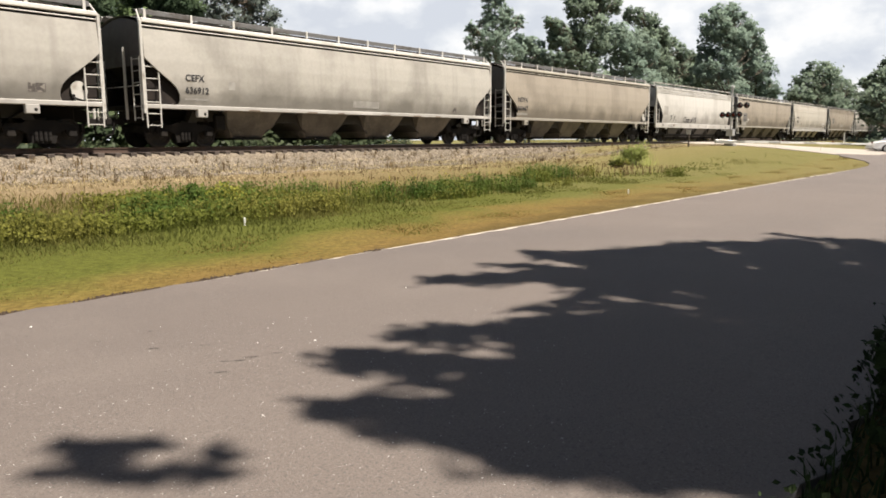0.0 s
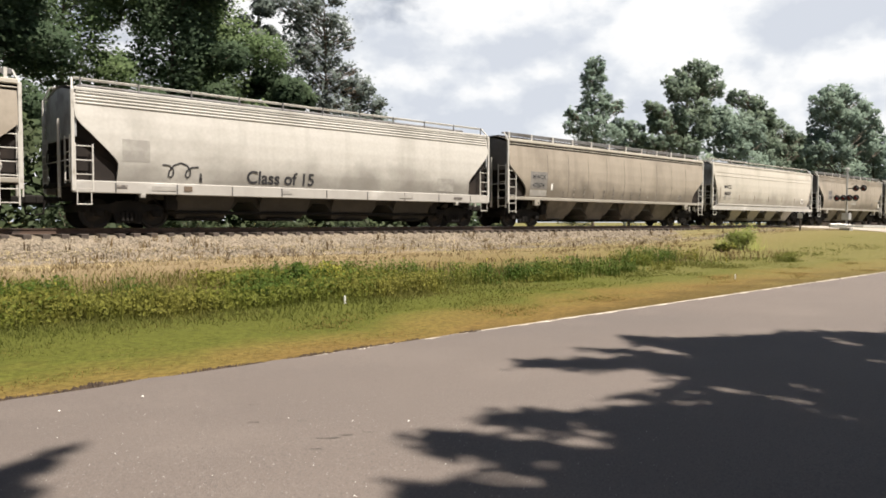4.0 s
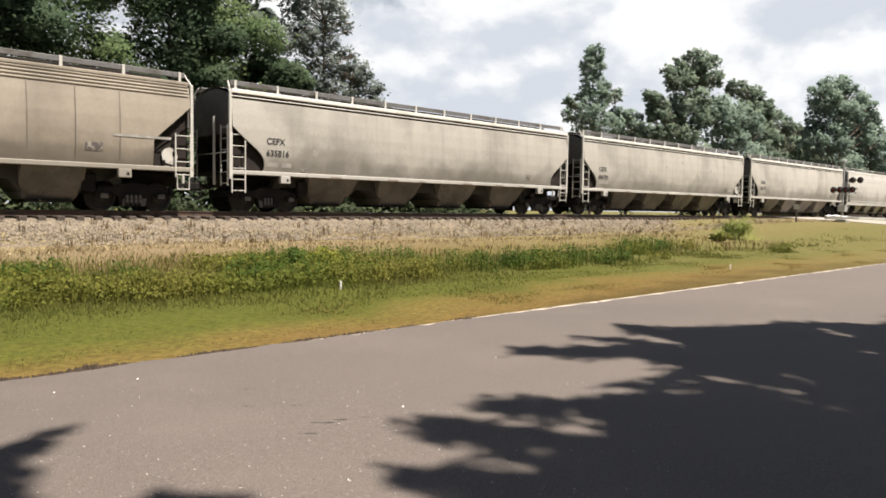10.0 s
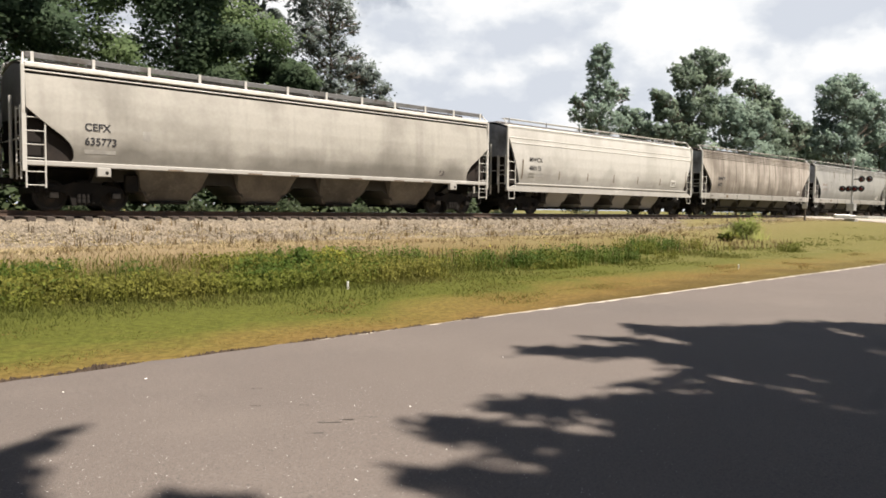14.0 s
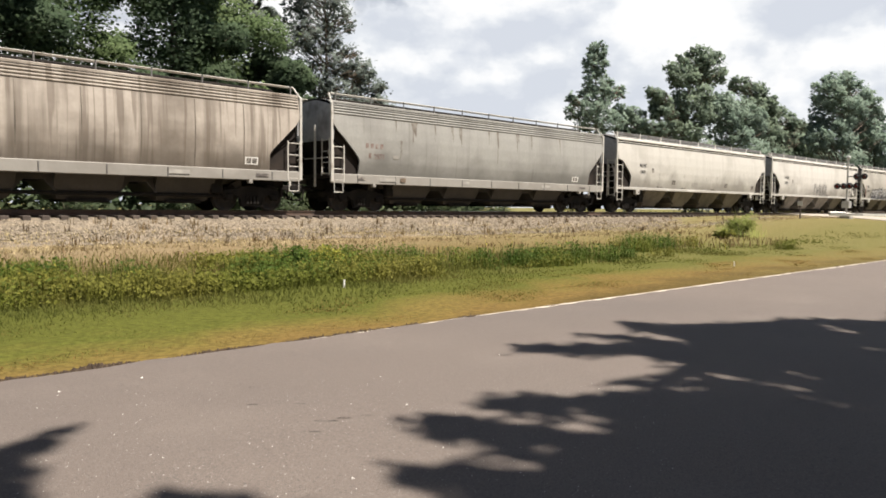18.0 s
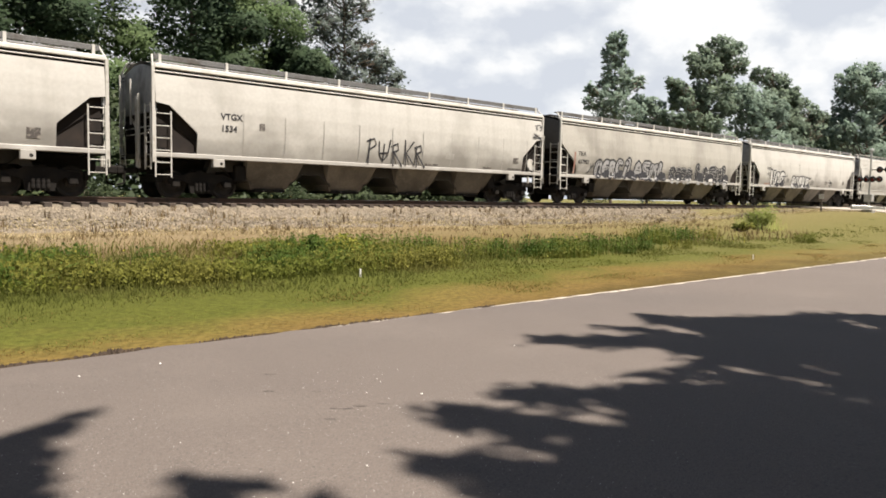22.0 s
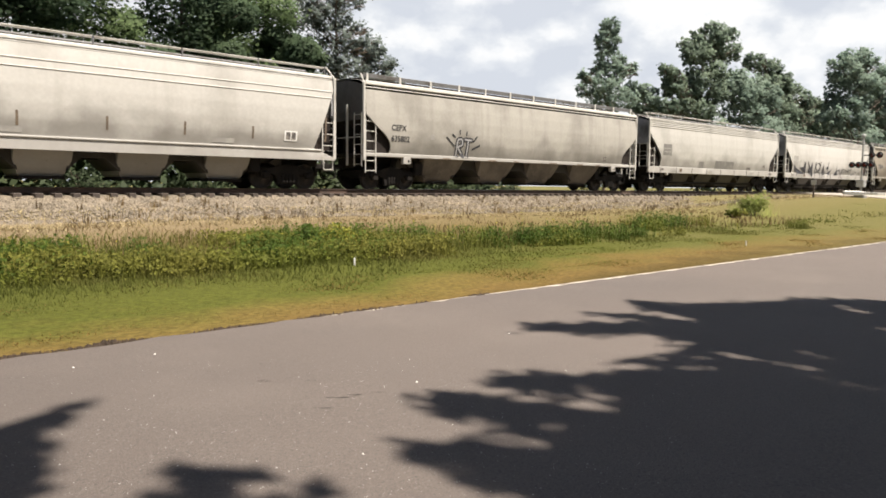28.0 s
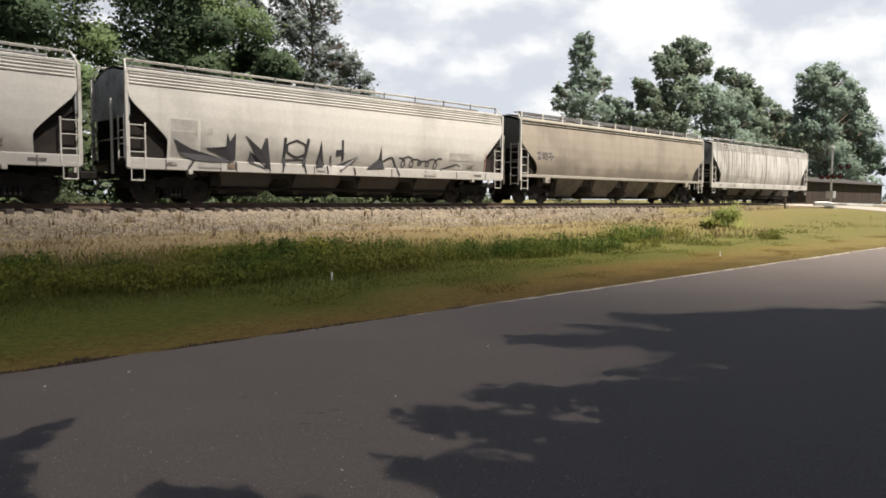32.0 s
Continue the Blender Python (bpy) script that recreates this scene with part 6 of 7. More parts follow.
    shaped_tree(124, 54, [(115.4, 21.7, 2.2, 1.4), (120.6, 20.8, 2.3, 1.9), (125.1, 18.9, 2.4, 2.1), (131.1, 17.0, 3.1, 2.5), (138.6, 15.6, 2.6, 2.1), (133.8, 14.2, 4.5, 1.8), (118, 17.0, 3.6, 3.0), (124, 14.5, 4.0, 2.5)], LEAF_FAR_HAZED, "dark leafy tree behind the railway", 7500, 0.5, 45)
    shaped_tree(127, 42, [(123.4, 21.6, 3.1, 1.6), (118.9, 19.3, 3.0, 2.0), (129.9, 20.5, 3.0, 2.2), (122.8, 16.7, 4.6, 3.1), (135.6, 18.4, 2.8, 3.9), (120.8, 13.0, 4.0, 2.5), (136.2, 14.2, 3.9, 2.8), (116.4, 11.9, 1.9, 1.9)], LEAF_GREY_HAZED, "tall rounded grey-green tree beyond the crossing", 10000, 0.48, 46)
    shaped_tree(145, 43, [(140.5, 17.0, 3.2, 2.8), (144.0, 13.8, 3.8, 3.0), (148.0, 10.8, 4.0, 3.0), (151.5, 8.2, 3.6, 2.4)], LEAF_GREY_HAZED, "grey-green tree leaning on its taller neighbour", 4500, 0.48, 50)
    shaped_tree(153, 34, [(154.8, 14.0, 3.7, 1.9), (151.7, 11.7, 4.9, 2.4), (166.5, 11.4, 4.0, 2.7), (152.4, 8.5, 6.1, 2.4), (139.7, 8.5, 2.8, 2.0)], LEAF_FAR_HAZED, "dark leafy tree beyond the crossing", 6500, 0.5, 47)
    shaped_tree(106, 14, [(105.8, 9.9, 2.9, 2.1), (94.0, 7.5, 2.2, 1.9), (109.9, 6.6, 4.3, 3.0), (87.8, 4.8, 1.7, 2.1), (109.2, 2.9, 5.2, 2.2)], LEAF_FAR_HAZED, "dark leafy tree beside the side road", 7500, 0.4, 48)
    shaped_tree(140, 14, [(144.5, 9.4, 6.8, 5.5), (134, 9.0, 5.0, 4.5), (128, 7.0, 4.0, 3.5)], LEAF_FAR_HAZED, "dark leafy tree beyond the side road", 7000, 0.5, 49)
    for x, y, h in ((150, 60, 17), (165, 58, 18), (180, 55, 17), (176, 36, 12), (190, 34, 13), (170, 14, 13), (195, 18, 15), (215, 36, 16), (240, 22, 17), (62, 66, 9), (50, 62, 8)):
        tree(x, y, h, broad_lobes(rng, h, 6.5, 14, 0.1), LEAF_FAR_HAZED, "distant dark leafy tree on the skyline", 4500, 0.55, 500 + int(x))
    # unseen trees added behind the eye, on the road's near side, to block skylight
    for x, y, h in ((-14, -10, 15), (-7, -11, 16), (0, -12, 17), (6, -13, 18), (13, -12, 17), (20, -11, 16), (27, -11, 15), (34, -12, 14), (-22, -9, 13), (-1, -8, 11), (17, -9, 12), (15, -7, 10.5), (22.5, -7.2, 11), (30, -7.5, 11), (38, -7.5, 11), (47, -7.5, 11)):
        tree(x, y, h, broad_lobes(rng, h, 4.6 if y > -8 else 5.5, 14, 0.15), LEAF_SHADE, "unseen oak added behind the verge to block skylight", 3200, 0.56, 700 + int(x))


far_trees()


def patchy(x, y, scale=0.5, seed=0.0):
    return np.array([noise.noise(Vector((a * scale, b * scale * 1.6, seed))) for a, b in zip(x, y)])


LIFT = 1.5


def shade_tree():
    """The roadside oak whose boughs reach over the asphalt. Boughs are given by where their shade falls."""
    rng = np.random.RandomState(77)
    k = Vector((sun_way.x / sun_way.z, sun_way.y / sun_way.z))
    ob = thing("oak_tree", "overhanging roadside oak casting broken shade on the asphalt", "tree", pose(8.0, -3.4, 0.0), group="trees")
    # sprays of leaves: shade from (x, y, half width) to (x, y, half width), height over the road
    boughs = [(5.65, 4.68, 0.14, 6.7, 3.75, 0.55, 7.2), (7.8, 4.85, 0.14, 7.2, 3.4, 0.62, 7.3), (7.2, 3.2, 1.0, 9.4, 2.7, 1.2, 7.6), (9.5, 3.2, 0.42, 11.0, 1.9, 0.75, 8.0), (5.2, 3.2, 0.12, 6.3, 2.4, 0.65, 7.0),
              (3.92, 3.48, 0.12, 4.75, 2.5, 0.62, 6.6), (3.2, 3.45, 0.12, 3.6, 2.1, 0.5, 6.4), (2.5, 2.84, 0.12, 3.0, 1.95, 0.45, 6.2), (2.75, 1.85, 0.26, 3.5, 1.15, 0.5, 6.2), (2.95, 1.2, 0.24, 4.0, 0.55, 0.42, 6.3), (4.4, 2.25, 0.7, 7.4, 2.6, 1.0, 7.2),
              (3.2, 2.0, 0.55, 5.6, 1.5, 1.0, 6.8), (3.0, 1.55, 0.4, 4.5, 0.8, 0.8, 6.6), (5.8, 0.95, 0.8, 9.0, 1.2, 1.2, 7.6), (7.7, 2.0, 0.8, 10.5, 1.6, 1.2, 7.8), (9.8, 0.8, 1.1, 15.0, -0.5, 1.3, 8.4), (8.0, 4.2, 0.42, 9.7, 3.1, 0.6, 7.4), (9.75, 3.75, 0.05, 9.7, 3.1, 0.1, 7.5), (11.6, 3.0, 0.06, 11.2, 2.1, 0.14, 7.8), (6.7, 4.95, 0.05, 7.0, 4.3, 0.12, 7.3), (3.85, 3.46, 0.10, 4.5, 2.85, 0.34, 6.7), (2.5, 2.84, 0.10, 2.85, 2.2, 0.26, 6.3), (3.2, 3.4, 0.08, 3.6, 2.7, 0.2, 6.5)]
    left = [(1.36, 4.93, 0.07, 1.12, 4.74, 0.09, 6.8), (1.08, 4.72, 0.11, 0.82, 4.52, 0.2, 6.9), (0.85, 4.4, 0.18, 0.55, 3.85, 0.24, 6.8), (0.8, 4.05, 0.13, 0.68, 3.7, 0.18, 6.7), (1.38, 3.45, 0.09, 1.46, 3.2, 0.12, 6.6), (1.48, 3.33, 0.09, 1.68, 3.12, 0.06, 6.6), (1.82, 2.87, 0.05, 1.7, 2.68, 0.07, 6.4), (1.1, 3.3, 0.04, 1.64, 2.66, 0.05, 6.5)]
    # leaf masses out of view, most of them added only to block skylight
    masses = [(11.8, -0.1, 2.4, 1.3, 8.5), (7.5, -0.8, 4.5, 1.4, 9.0), (3.9, 0.1, 1.4, 0.9, 7.6),
              (6.8, 0.4, 3.0, 1.4, 11.5), (10.2, 0.6, 2.2, 1.4, 11.5), (8.0, -1.8, 5.0, 1.6, 12.0), (9.0, -3.6, 5.0, 2.0, 6.2), (14.0, -2.6, 4.5, 1.6, 6.0), (5.5, -3.6, 3.0, 1.8, 6.0), (11.0, -1.6, 4.0, 1.0, 6.4), (14.0, -1.2, 4.0, 1.6, 11.0), (3.0, -2.2, 3.0, 1.6, 10.5), (8.0, -1.0, 4.0, 1.8, 14.0)]
    pts, limbs = [], []
    for group, dense in ((boughs, 760), (left, 520)):
        for x0, y0, w0, x1, y1, w1, h in group:
            h *= LIFT
            d = Vector((x1 - x0, y1 - y0))
            long = d.length
            d /= long
            n = int(dense * (long + w0 + w1) * (w0 + w1) * 1.15)
            u = rng.uniform(-w0, long + w1 * 0.8, n) / long
            half = np.interp(u, [-w0 / long, 0, 1, 1 + w1 / long], [w0 * 0.4, w0, w1, w1 * 0.5])
            side = rng.uniform(-1, 1, n)
            gx, gy = x0 + d.x * long * u - d.y * half * side, y0 + d.y * long * u + d.x * half * side
            # ragged edge: sprigs stick out and small gaps open
            wob = patchy(gx, gy, 2.4, h) * 0.75 + patchy(gx, gy, 6.5, h + 3) * 0.5
            keep = (np.abs(side) < 0.92 + wob * 1.0) & (patchy(gx, gy, 5.0, h + 7) < (0.66 if group is boughs else 1.3) - 0.48 * np.abs(side))
            gx, gy = gx[keep], gy[keep]
            n = len(gx)
            stray = np.where(rng.rand(n) < 0.32, 0.10 if group is boughs else 0.045, 0.025)
            gx, gy = gx + rng.normal(size=n) * stray, gy + rng.normal(size=n) * stray
            hh = h + rng.normal(size=n) * 0.3
            pts.append(np.stack([gx + k.x * hh, gy + k.y * hh, hh], 1))
            if group is boughs:
                limbs.append((Vector((x0 + d.x * 0.4 + k.x * h, y0 + d.y * 0.4 + k.y * h, h)), Vector((x1 + k.x * h, y1 + k.y * h, h - 0.2))))
    for cx, cy, rx, ry, h in masses:
        n = int(1900 * rx * ry)
        a, r = rng.uniform(0, 6.283, n), np.sqrt(rng.rand(n)) * (0.9 + 0.16 * np.sin(rng.uniform(0, 20, n)))
        hh = h + rng.normal(size=n) * 0.7
        pts.append(np.stack([cx + rx * r * np.cos(a) + k.x * hh, cy + ry * r * np.sin(a) + k.y * hh, hh], 1))
        limbs.append((Vector((cx + k.x * h, cy + k.y * h, h)), Vector((8.0, -3.4, h - 2.4))))
    p = np.concatenate(pts)
    # small openings in the canopy let sun flecks through
    sx, sy = p[:, 0] - k.x * p[:, 2], p[:, 1] - k.y * p[:, 2]
    for x0, y0, x1, y1, w in ((6.08, 2.53, 5.98, 2.23, 0.10), (5.81, 2.11, 5.75, 1.58, 0.075), (7.03, 1.35, 7.0, 1.03, 0.11), (5.8, 1.31, 5.74, 1.12, 0.10), (6.24, 1.49, 6.13, 1.25, 0.07), (7.5, 1.99, 7.37, 1.73, 0.08), (7.3, 4.4, 7.13, 3.88, 0.13), (5.95, 2.96, 5.96, 2.68, 0.09), (11.2, 2.4, 10.5, 1.87, 0.12), (7.73, 2.54, 7.65, 2.12, 0.06), (9.5, 1.7, 8.89, 1.29, 0.10), (9.6, 3.3, 9.23, 2.86, 0.1), (4.91, 2.32, 4.83, 2.16, 0.07), (4.2, 3.22, 4.13, 3.05, 0.05), (8.5, 2.6, 8.3, 2.3, 0.05), (6.6, 2.6, 6.5, 2.3, 0.06)):
        ax, ay = x1 - x0, y1 - y0
        u = np.clip(((sx - x0) * ax + (sy - y0) * ay) / (ax * ax + ay * ay), 0, 1)
        far = np.hypot(sx - x0 - u * ax, sy - y0 - u * ay)
        close = far < 0.4
        out = np.ones(len(sx), bool)
        out[close] = far[close] > w * (1.0 + 1.4 * patchy(sx[close], sy[close], 6.0, x0) + 0.8 * patchy(sx[close], sy[close], 15.0, y0))
        p, sx, sy = p[out], sx[out], sy[out]
    # thin, twiggy leaves where the upper boughs part
    thin = np.exp(-((sx - 5.55) ** 2 + (sy - 2.95) ** 2) / 0.3)
    near = thin > 0.3
    out = np.ones(len(sx), bool)
    out[near] = patchy(sx[near], sy[near], 5.5, 2.0) * 1.2 + 0.8 * patchy(sx[near], sy[near], 13.0, 5.0) < 0.75 - 0.8 * thin[near]
    p = p[out]
    p = p - np.array([8.0, -3.4, 0.0])
    v, f, nn = leaf_quads(rng, p, 0.125, 1.0)
    part("crown", raw_mesh("crown", v, f, LEAF_SHADE), ob)
    s = Shape()
    off = Vector((8.0, -3.4, 0))
    for i in range(5):
        s.rod((0, 0, i * 1.9 - 0.1), (0, 0, i * 1.9 + 1.8), 0.30 - 0.05 * i, 12, 0.25 - 0.05 * i)
    for a, b in limbs:
        s.rod(a - off, b - off, 0.02, 6, 0.06, False)
    for x0, y0, w0, x1, y1, w1, h in boughs:
        h *= LIFT
        b = Vector((x1 + k.x * h, y1 + k.y * h, h - 0.2)) - off
        s.rod(b, Vector((0, 0, h - 2.0)), 0.06, 6, 0.12, False)
    part("trunk", s.mesh("trunk", BARK), ob)


shade_tree()


# ---- low plants ----
GRASS_GREEN = leaf_material("green_grass_blades", (0.142, 0.158, 0.042), (0.172, 0.166, 0.05), 0.5, 0.8, 0.2)
GRASS_DRY = leaf_material("dry_grass_blades", (0.20, 0.132, 0.047), (0.165, 0.124, 0.038), 0.35, 0.8, 0.22)
GRASS_BROWN = leaf_material("brown_grass_blades", (0.17, 0.12, 0.065), (0.23, 0.17, 0.09), 0.3, 0.8, 0.35)
# darker copy of the green grass, its colour standing for shade behind the train
GRASS_SHADED = leaf_material("shade_toned_grass_blades", (0.10, 0.108, 0.032), (0.125, 0.12, 0.04), 0.4, 0.8, 0.25)
WEED_GREEN = leaf_material("weed_leaves", (0.122, 0.142, 0.026), (0.168, 0.164, 0.036), 0.4, 0.6, 0.35)
WEED_DARK = leaf_material("dark_weed_leaves", (0.06, 0.103, 0.018), (0.095, 0.13, 0.024), 0.4, 0.6, 0.35)
WEED_YELLOW = leaf_material("yellowing_weed_leaves", (0.36, 0.33, 0.05), (0.30, 0.30, 0.06), 0.4, 0.6)
WEED_CLUMP = leaf_material("yellow_green_weed_leaves", (0.235, 0.235, 0.04), (0.19, 0.205, 0.038), 0.4, 0.6)
STRAW = leaf_material("pale_straw", (0.41, 0.345, 0.20), (0.33, 0.265, 0.145), 0.2, 0.8, 0.3)
STALK = leaf_material("dead_weed_stalks", (0.11, 0.075, 0.04), (0.17, 0.12, 0.06), 0.1, 0.8)
BUSH_BRIGHT = leaf_material("bright_bush_leaves", (0.19, 0.235, 0.06), (0.25, 0.27, 0.075), 0.45, 0.6)
# leaf colour taken near black to deepen the shade on the near verge
IVY_SHADE = leaf_material("ivy_leaves_with_shade", (0.02, 0.034, 0.01), (0.03, 0.045, 0.014), 0.2, 0.6)


def blades(rng, x, y, height, width, lean=0.5):
    """Thin bent blades, two triangles each, standing on the ground."""
    n = len(x)
    z = ground_z(x, y) - 0.02
    a = rng.uniform(0, 6.283, n)
    b = rng.uniform(0, 6.283, n)
    h = height * rng.uniform(0.45, 1.25, n)
    l = lean * h * rng.rand(n)
    ux, uy = np.cos(a) * width / 2, np.sin(a) * width / 2
    lx, ly = np.cos(b) * l, np.sin(b) * l
    p0 = np.stack([x - ux, y - uy, z], 1)
    p1 = np.stack([x + ux, y + uy, z], 1)
    m0 = np.stack([x - ux * 0.7 + lx * 0.35, y - uy * 0.7 + ly * 0.35, z + h * 0.6], 1)
    m1 = np.stack([x + ux * 0.7 + lx * 0.35, y + uy * 0.7 + ly * 0.35, z + h * 0.6], 1)
    t = np.stack([x + lx, y + ly, z + h], 1)
    v = np.stack([p0, p1, m1, m0, t], 1).reshape(-1, 3)
    k = 5 * np.arange(n)
    f = np.concatenate([np.stack([k, k + 1, k + 2], 1), np.stack([k, k + 2, k + 3], 1), np.stack([k + 3, k + 2, k + 4], 1)])
    return v, f


def along(rng, n, reach=60.0, power=1.7):
    return -3.0 + rng.rand(n) ** power * reach


def low_plants():
    rng = np.random.RandomState(11)
    # short dry turf beside the asphalt
    n = 52000
    x = along(rng, n, 58)
    y = 6.66 + rng.rand(n) ** 1.2 * 3.2
    v, f = blades(rng, x, y, 0.018 + 0.012 * rng.rand(n), 0.009 + 0.0006 * np.maximum(x, 0), 5.0)
    tagged(new("dry_turf", raw_mesh("dry_turf", v, f, GRASS_DRY)), "short dry yellowish turf along the asphalt", "grass", kind="stuff")
    # green grass
    n = 185000
    x = along(rng, n, 74)
    y = rng.uniform(7.6, 17.5, n)
    keep = patchy(x, y, 0.35, 3.0) * np.interp(x, [18, 36], [1.0, 0.3]) + rng.uniform(-0.35, 0.5, n) + np.interp(y, [7.6, 9, 14, 17.5], [-0.5, 0.3, 0.1, -0.35]) - np.interp(x, [11, 20, 60], [0.0, 0.28, 0.8]) - np.interp(y, [14.0, 16.0], [0.0, 0.9]) * np.interp(x, [6, 15], [0.2, 1.0]) * np.interp(x, [30, 40], [1.0, 0.0]) > 0
    x, y = x[keep], y[keep]
    hgt = np.interp(y, [7.6, 9.0, 11.5, 13.0, 15.0, 17.5], [0.024, 0.036, 0.12, 0.26, 0.3, 0.24]) * np.interp(x, [8, 16, 30], [1.0, 0.5, 0.3])
    v, f = blades(rng, x, y, hgt, 0.012 + 0.001 * np.maximum(x, 0), 1.0)
    tagged(new("green_grass", raw_mesh("green_grass", v, f, GRASS_GREEN)), "rough green grass on the verge", "grass", kind="stuff")
    # pale stems among the weeds and on the stones
    n = 9000
    x = along(rng, n, 38)
    y = 18.8 - 6.0 * rng.rand(n) ** 1.3
    keep = patchy(x, y, 0.6, 8.0) + rng.uniform(-0.3, 0.3, n) > 0.02
    x, y = x[keep], y[keep]
    v, f = blades(rng, x, y, np.interp(y, [14.0, 17.0], [0.3, 0.15]), 0.018 + 0.0006 * np.maximum(x, 0), np.interp(y, [14.0, 17.0], [0.5, 1.3]))
    tagged(new("dry_grass", raw_mesh("dry_grass", v, f, GRASS_BROWN)), "tall straw-coloured grass at the foot of the ballast", "grass", kind="stuff")
    n = 230
    x = along(rng, n, 50)
    y = 19.0 + 3.3 * rng.rand(n) ** 1.5
    base = np.repeat(np.arange(n), 7)
    v, f = blades(rng, x[base] + rng.normal(size=7 * n) * 0.06, y[base] + rng.normal(size=7 * n) * 0.06, 0.28, 0.028, 0.35)
    v[:, 2] += np.interp(v[:, 1], [20.3, 21.2, 22.6], [0.0, 0.06, 0.12])
    tagged(new("dead_weeds", raw_mesh("dead_weeds", v, f, STALK)), "brown dead weed stalks growing through the ballast", "weeds", kind="stuff")
    # broad-leaved weeds in drifts
    for name, mat, count, seed, lo, hi, tall in (("weeds", WEED_GREEN, 2300, 2.0, 11.5, 15.4, 0.38), ("dark_weeds", WEED_DARK, 900, 5.0, 12.0, 14.6, 0.5)):
        x = along(rng, count, 46, 1.5)
        y = rng.uniform(lo, hi, count)
        keep = patchy(x, y, 0.28, seed) * 1.5 + 0.8 * patchy(x, y, 0.9, seed + 4) + rng.uniform(-0.25, 0.25, count) + np.interp(x, [-3, 7, 12, 30, 34], [0.1, 0.06, -0.3, -0.7, -2.0]) > 0.05
        x, y = x[keep], y[keep]
        m = len(x)
        z = ground_z(x, y)
        h = tall * rng.uniform(0.45, 1.2, m)
        per = 58
        i = np.repeat(np.arange(m), per)
        q = rng.normal(size=(len(i), 3)) * np.array([0.17, 0.17, 0.0])
        lift = rng.rand(len(i)) ** 0.7
        p = np.stack([x[i] + q[:, 0], y[i] + q[:, 1], z[i] + h[i] * lift], 1)
        v, f, nn = leaf_quads(rng, p, 0.046, 0.7)
        sv, sf = blades(rng, x[i[::3]] + q[::3, 0], y[i[::3]] + q[::3, 1], h[i[::3]] * 1.1, 0.016, 0.35)
        tagged(new(name, raw_mesh(name, np.concatenate([v, sv]), np.concatenate([f, sf + len(v)]), mat)), "tall leafy green weeds in the ditch" if name == "weeds" else "dense dark leafy weeds in the ditch", "weeds", kind="stuff")
    # yellowing tips among the weeds
    n = 380
    x = along(rng, n, 34, 1.3)
    y = rng.uniform(12.6, 16.2, n)
    keep = patchy(x, y, 0.5, 21.0) + 0.3 * rng.normal(size=n) > 0.12
    x, y = x[keep], y[keep]
    v, f, nn = leaf_quads(rng, np.stack([x, y, ground_z(x, y) + rng.uniform(0.2, 0.5, len(x))], 1), 0.04, 0.7)
    sv, sf = blades(rng, x, y, 0.42, 0.015, 0.2)
    tagged(new("yellow_weeds", raw_mesh("yellow_weeds", np.concatenate([v, sv]), np.concatenate([f, sf + len(v)]), WEED_YELLOW)), "yellowing weed tips standing in the ditch", "weeds", kind="stuff")
    # a clump of yellowing weeds beside a dark one
    for name, label, mat, cx, cy, wide, tall, m in (("weed_clump", "clump of yellow-green weeds in the ditch", WEED_CLUMP, 8.7, 13.0, 0.66, 0.66, 900), ("weed_clump", "dark leafy weed clump in the ditch", WEED_DARK, 7.95, 13.0, 0.42, 0.7, 1000)):
        q = rng.normal(size=(m, 2)) * wide * 0.55
        up = tall * rng.rand(m) ** 0.8 * np.exp(-(q ** 2).sum(1) / wide ** 2)
        base = float(ground_z(cx, cy))
        v, f, nn = leaf_quads(rng, np.stack([q[:, 0], q[:, 1], up + 0.02], 1), 0.05, 0.7)
        sv, sf = blades(rng, cx + q[::4, 0], cy + q[::4, 1], np.maximum(up[::4], 0.1), 0.014, 0.3)
        sv = sv - np.array([cx, cy, base])
        tagged(new(name, raw_mesh(name, np.concatenate([v, sv]), np.concatenate([f, sf + len(v)]), mat)), label, "weeds", "weed clumps").matrix_basis = pose(cx, cy, base)
    # flattened straw in streaks along the foot of the ballast
    n = 30000
    x = along(rng, n, 60, 1.4)
    y = rng.uniform(18.3, 21.2, n)
    streak = np.array([noise.noise(Vector((a * 0.16, b * 1.9, 31.0))) for a, b in zip(x, y)])
    keep = streak + rng.uniform(-0.15, 0.2, n) > 0.05
    x, y = x[keep], y[keep]
    v, f = blades(rng, x, y, 0.11, 0.022, 2.4)
    v[:, 2] += np.interp(v[:, 1], [20.3, 21.2, 22.6], [0.02, 0.07, 0.12])
    tagged(new("straw", raw_mesh("straw", v, f, STRAW)), "flattened pale straw at the foot of the ballast", "grass", kind="stuff")
    # far side: rough grass and a thicket under the wood
    n = 9000
    x = -25 + rng.rand(n) * 120
    y = rng.uniform(29, 40, n)
    v, f = blades(rng, x, y, 0.5, 0.06)
    tagged(new("far_grass", raw_mesh("far_grass", v, f, GRASS_SHADED)), "tall grass on the far side of the track", "grass", kind="stuff")
    n = 52000
    x = -30 + rng.rand(n) * 66
    y = rng.normal(size=n) * 1.3 + 36.5
    top = np.interp(x, [24, 34], [5.2, 2.4]) + 1.5 * patchy(x, y, 0.35, 1.0) * 2
    p = np.stack([x, y, ground_z(x, y) + top * rng.rand(n) ** 0.8], 1)
    v, f, nn = leaf_quads(rng, p, 0.27)
    tagged(new("thicket", raw_mesh("thicket", v, f, LEAF_THICKET_SHADE, nn)), "green thicket below the wood, coloured dark for its shade", "undergrowth", kind="stuff")
    # near verge, its shade also put into the leaf colour
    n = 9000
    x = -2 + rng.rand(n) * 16
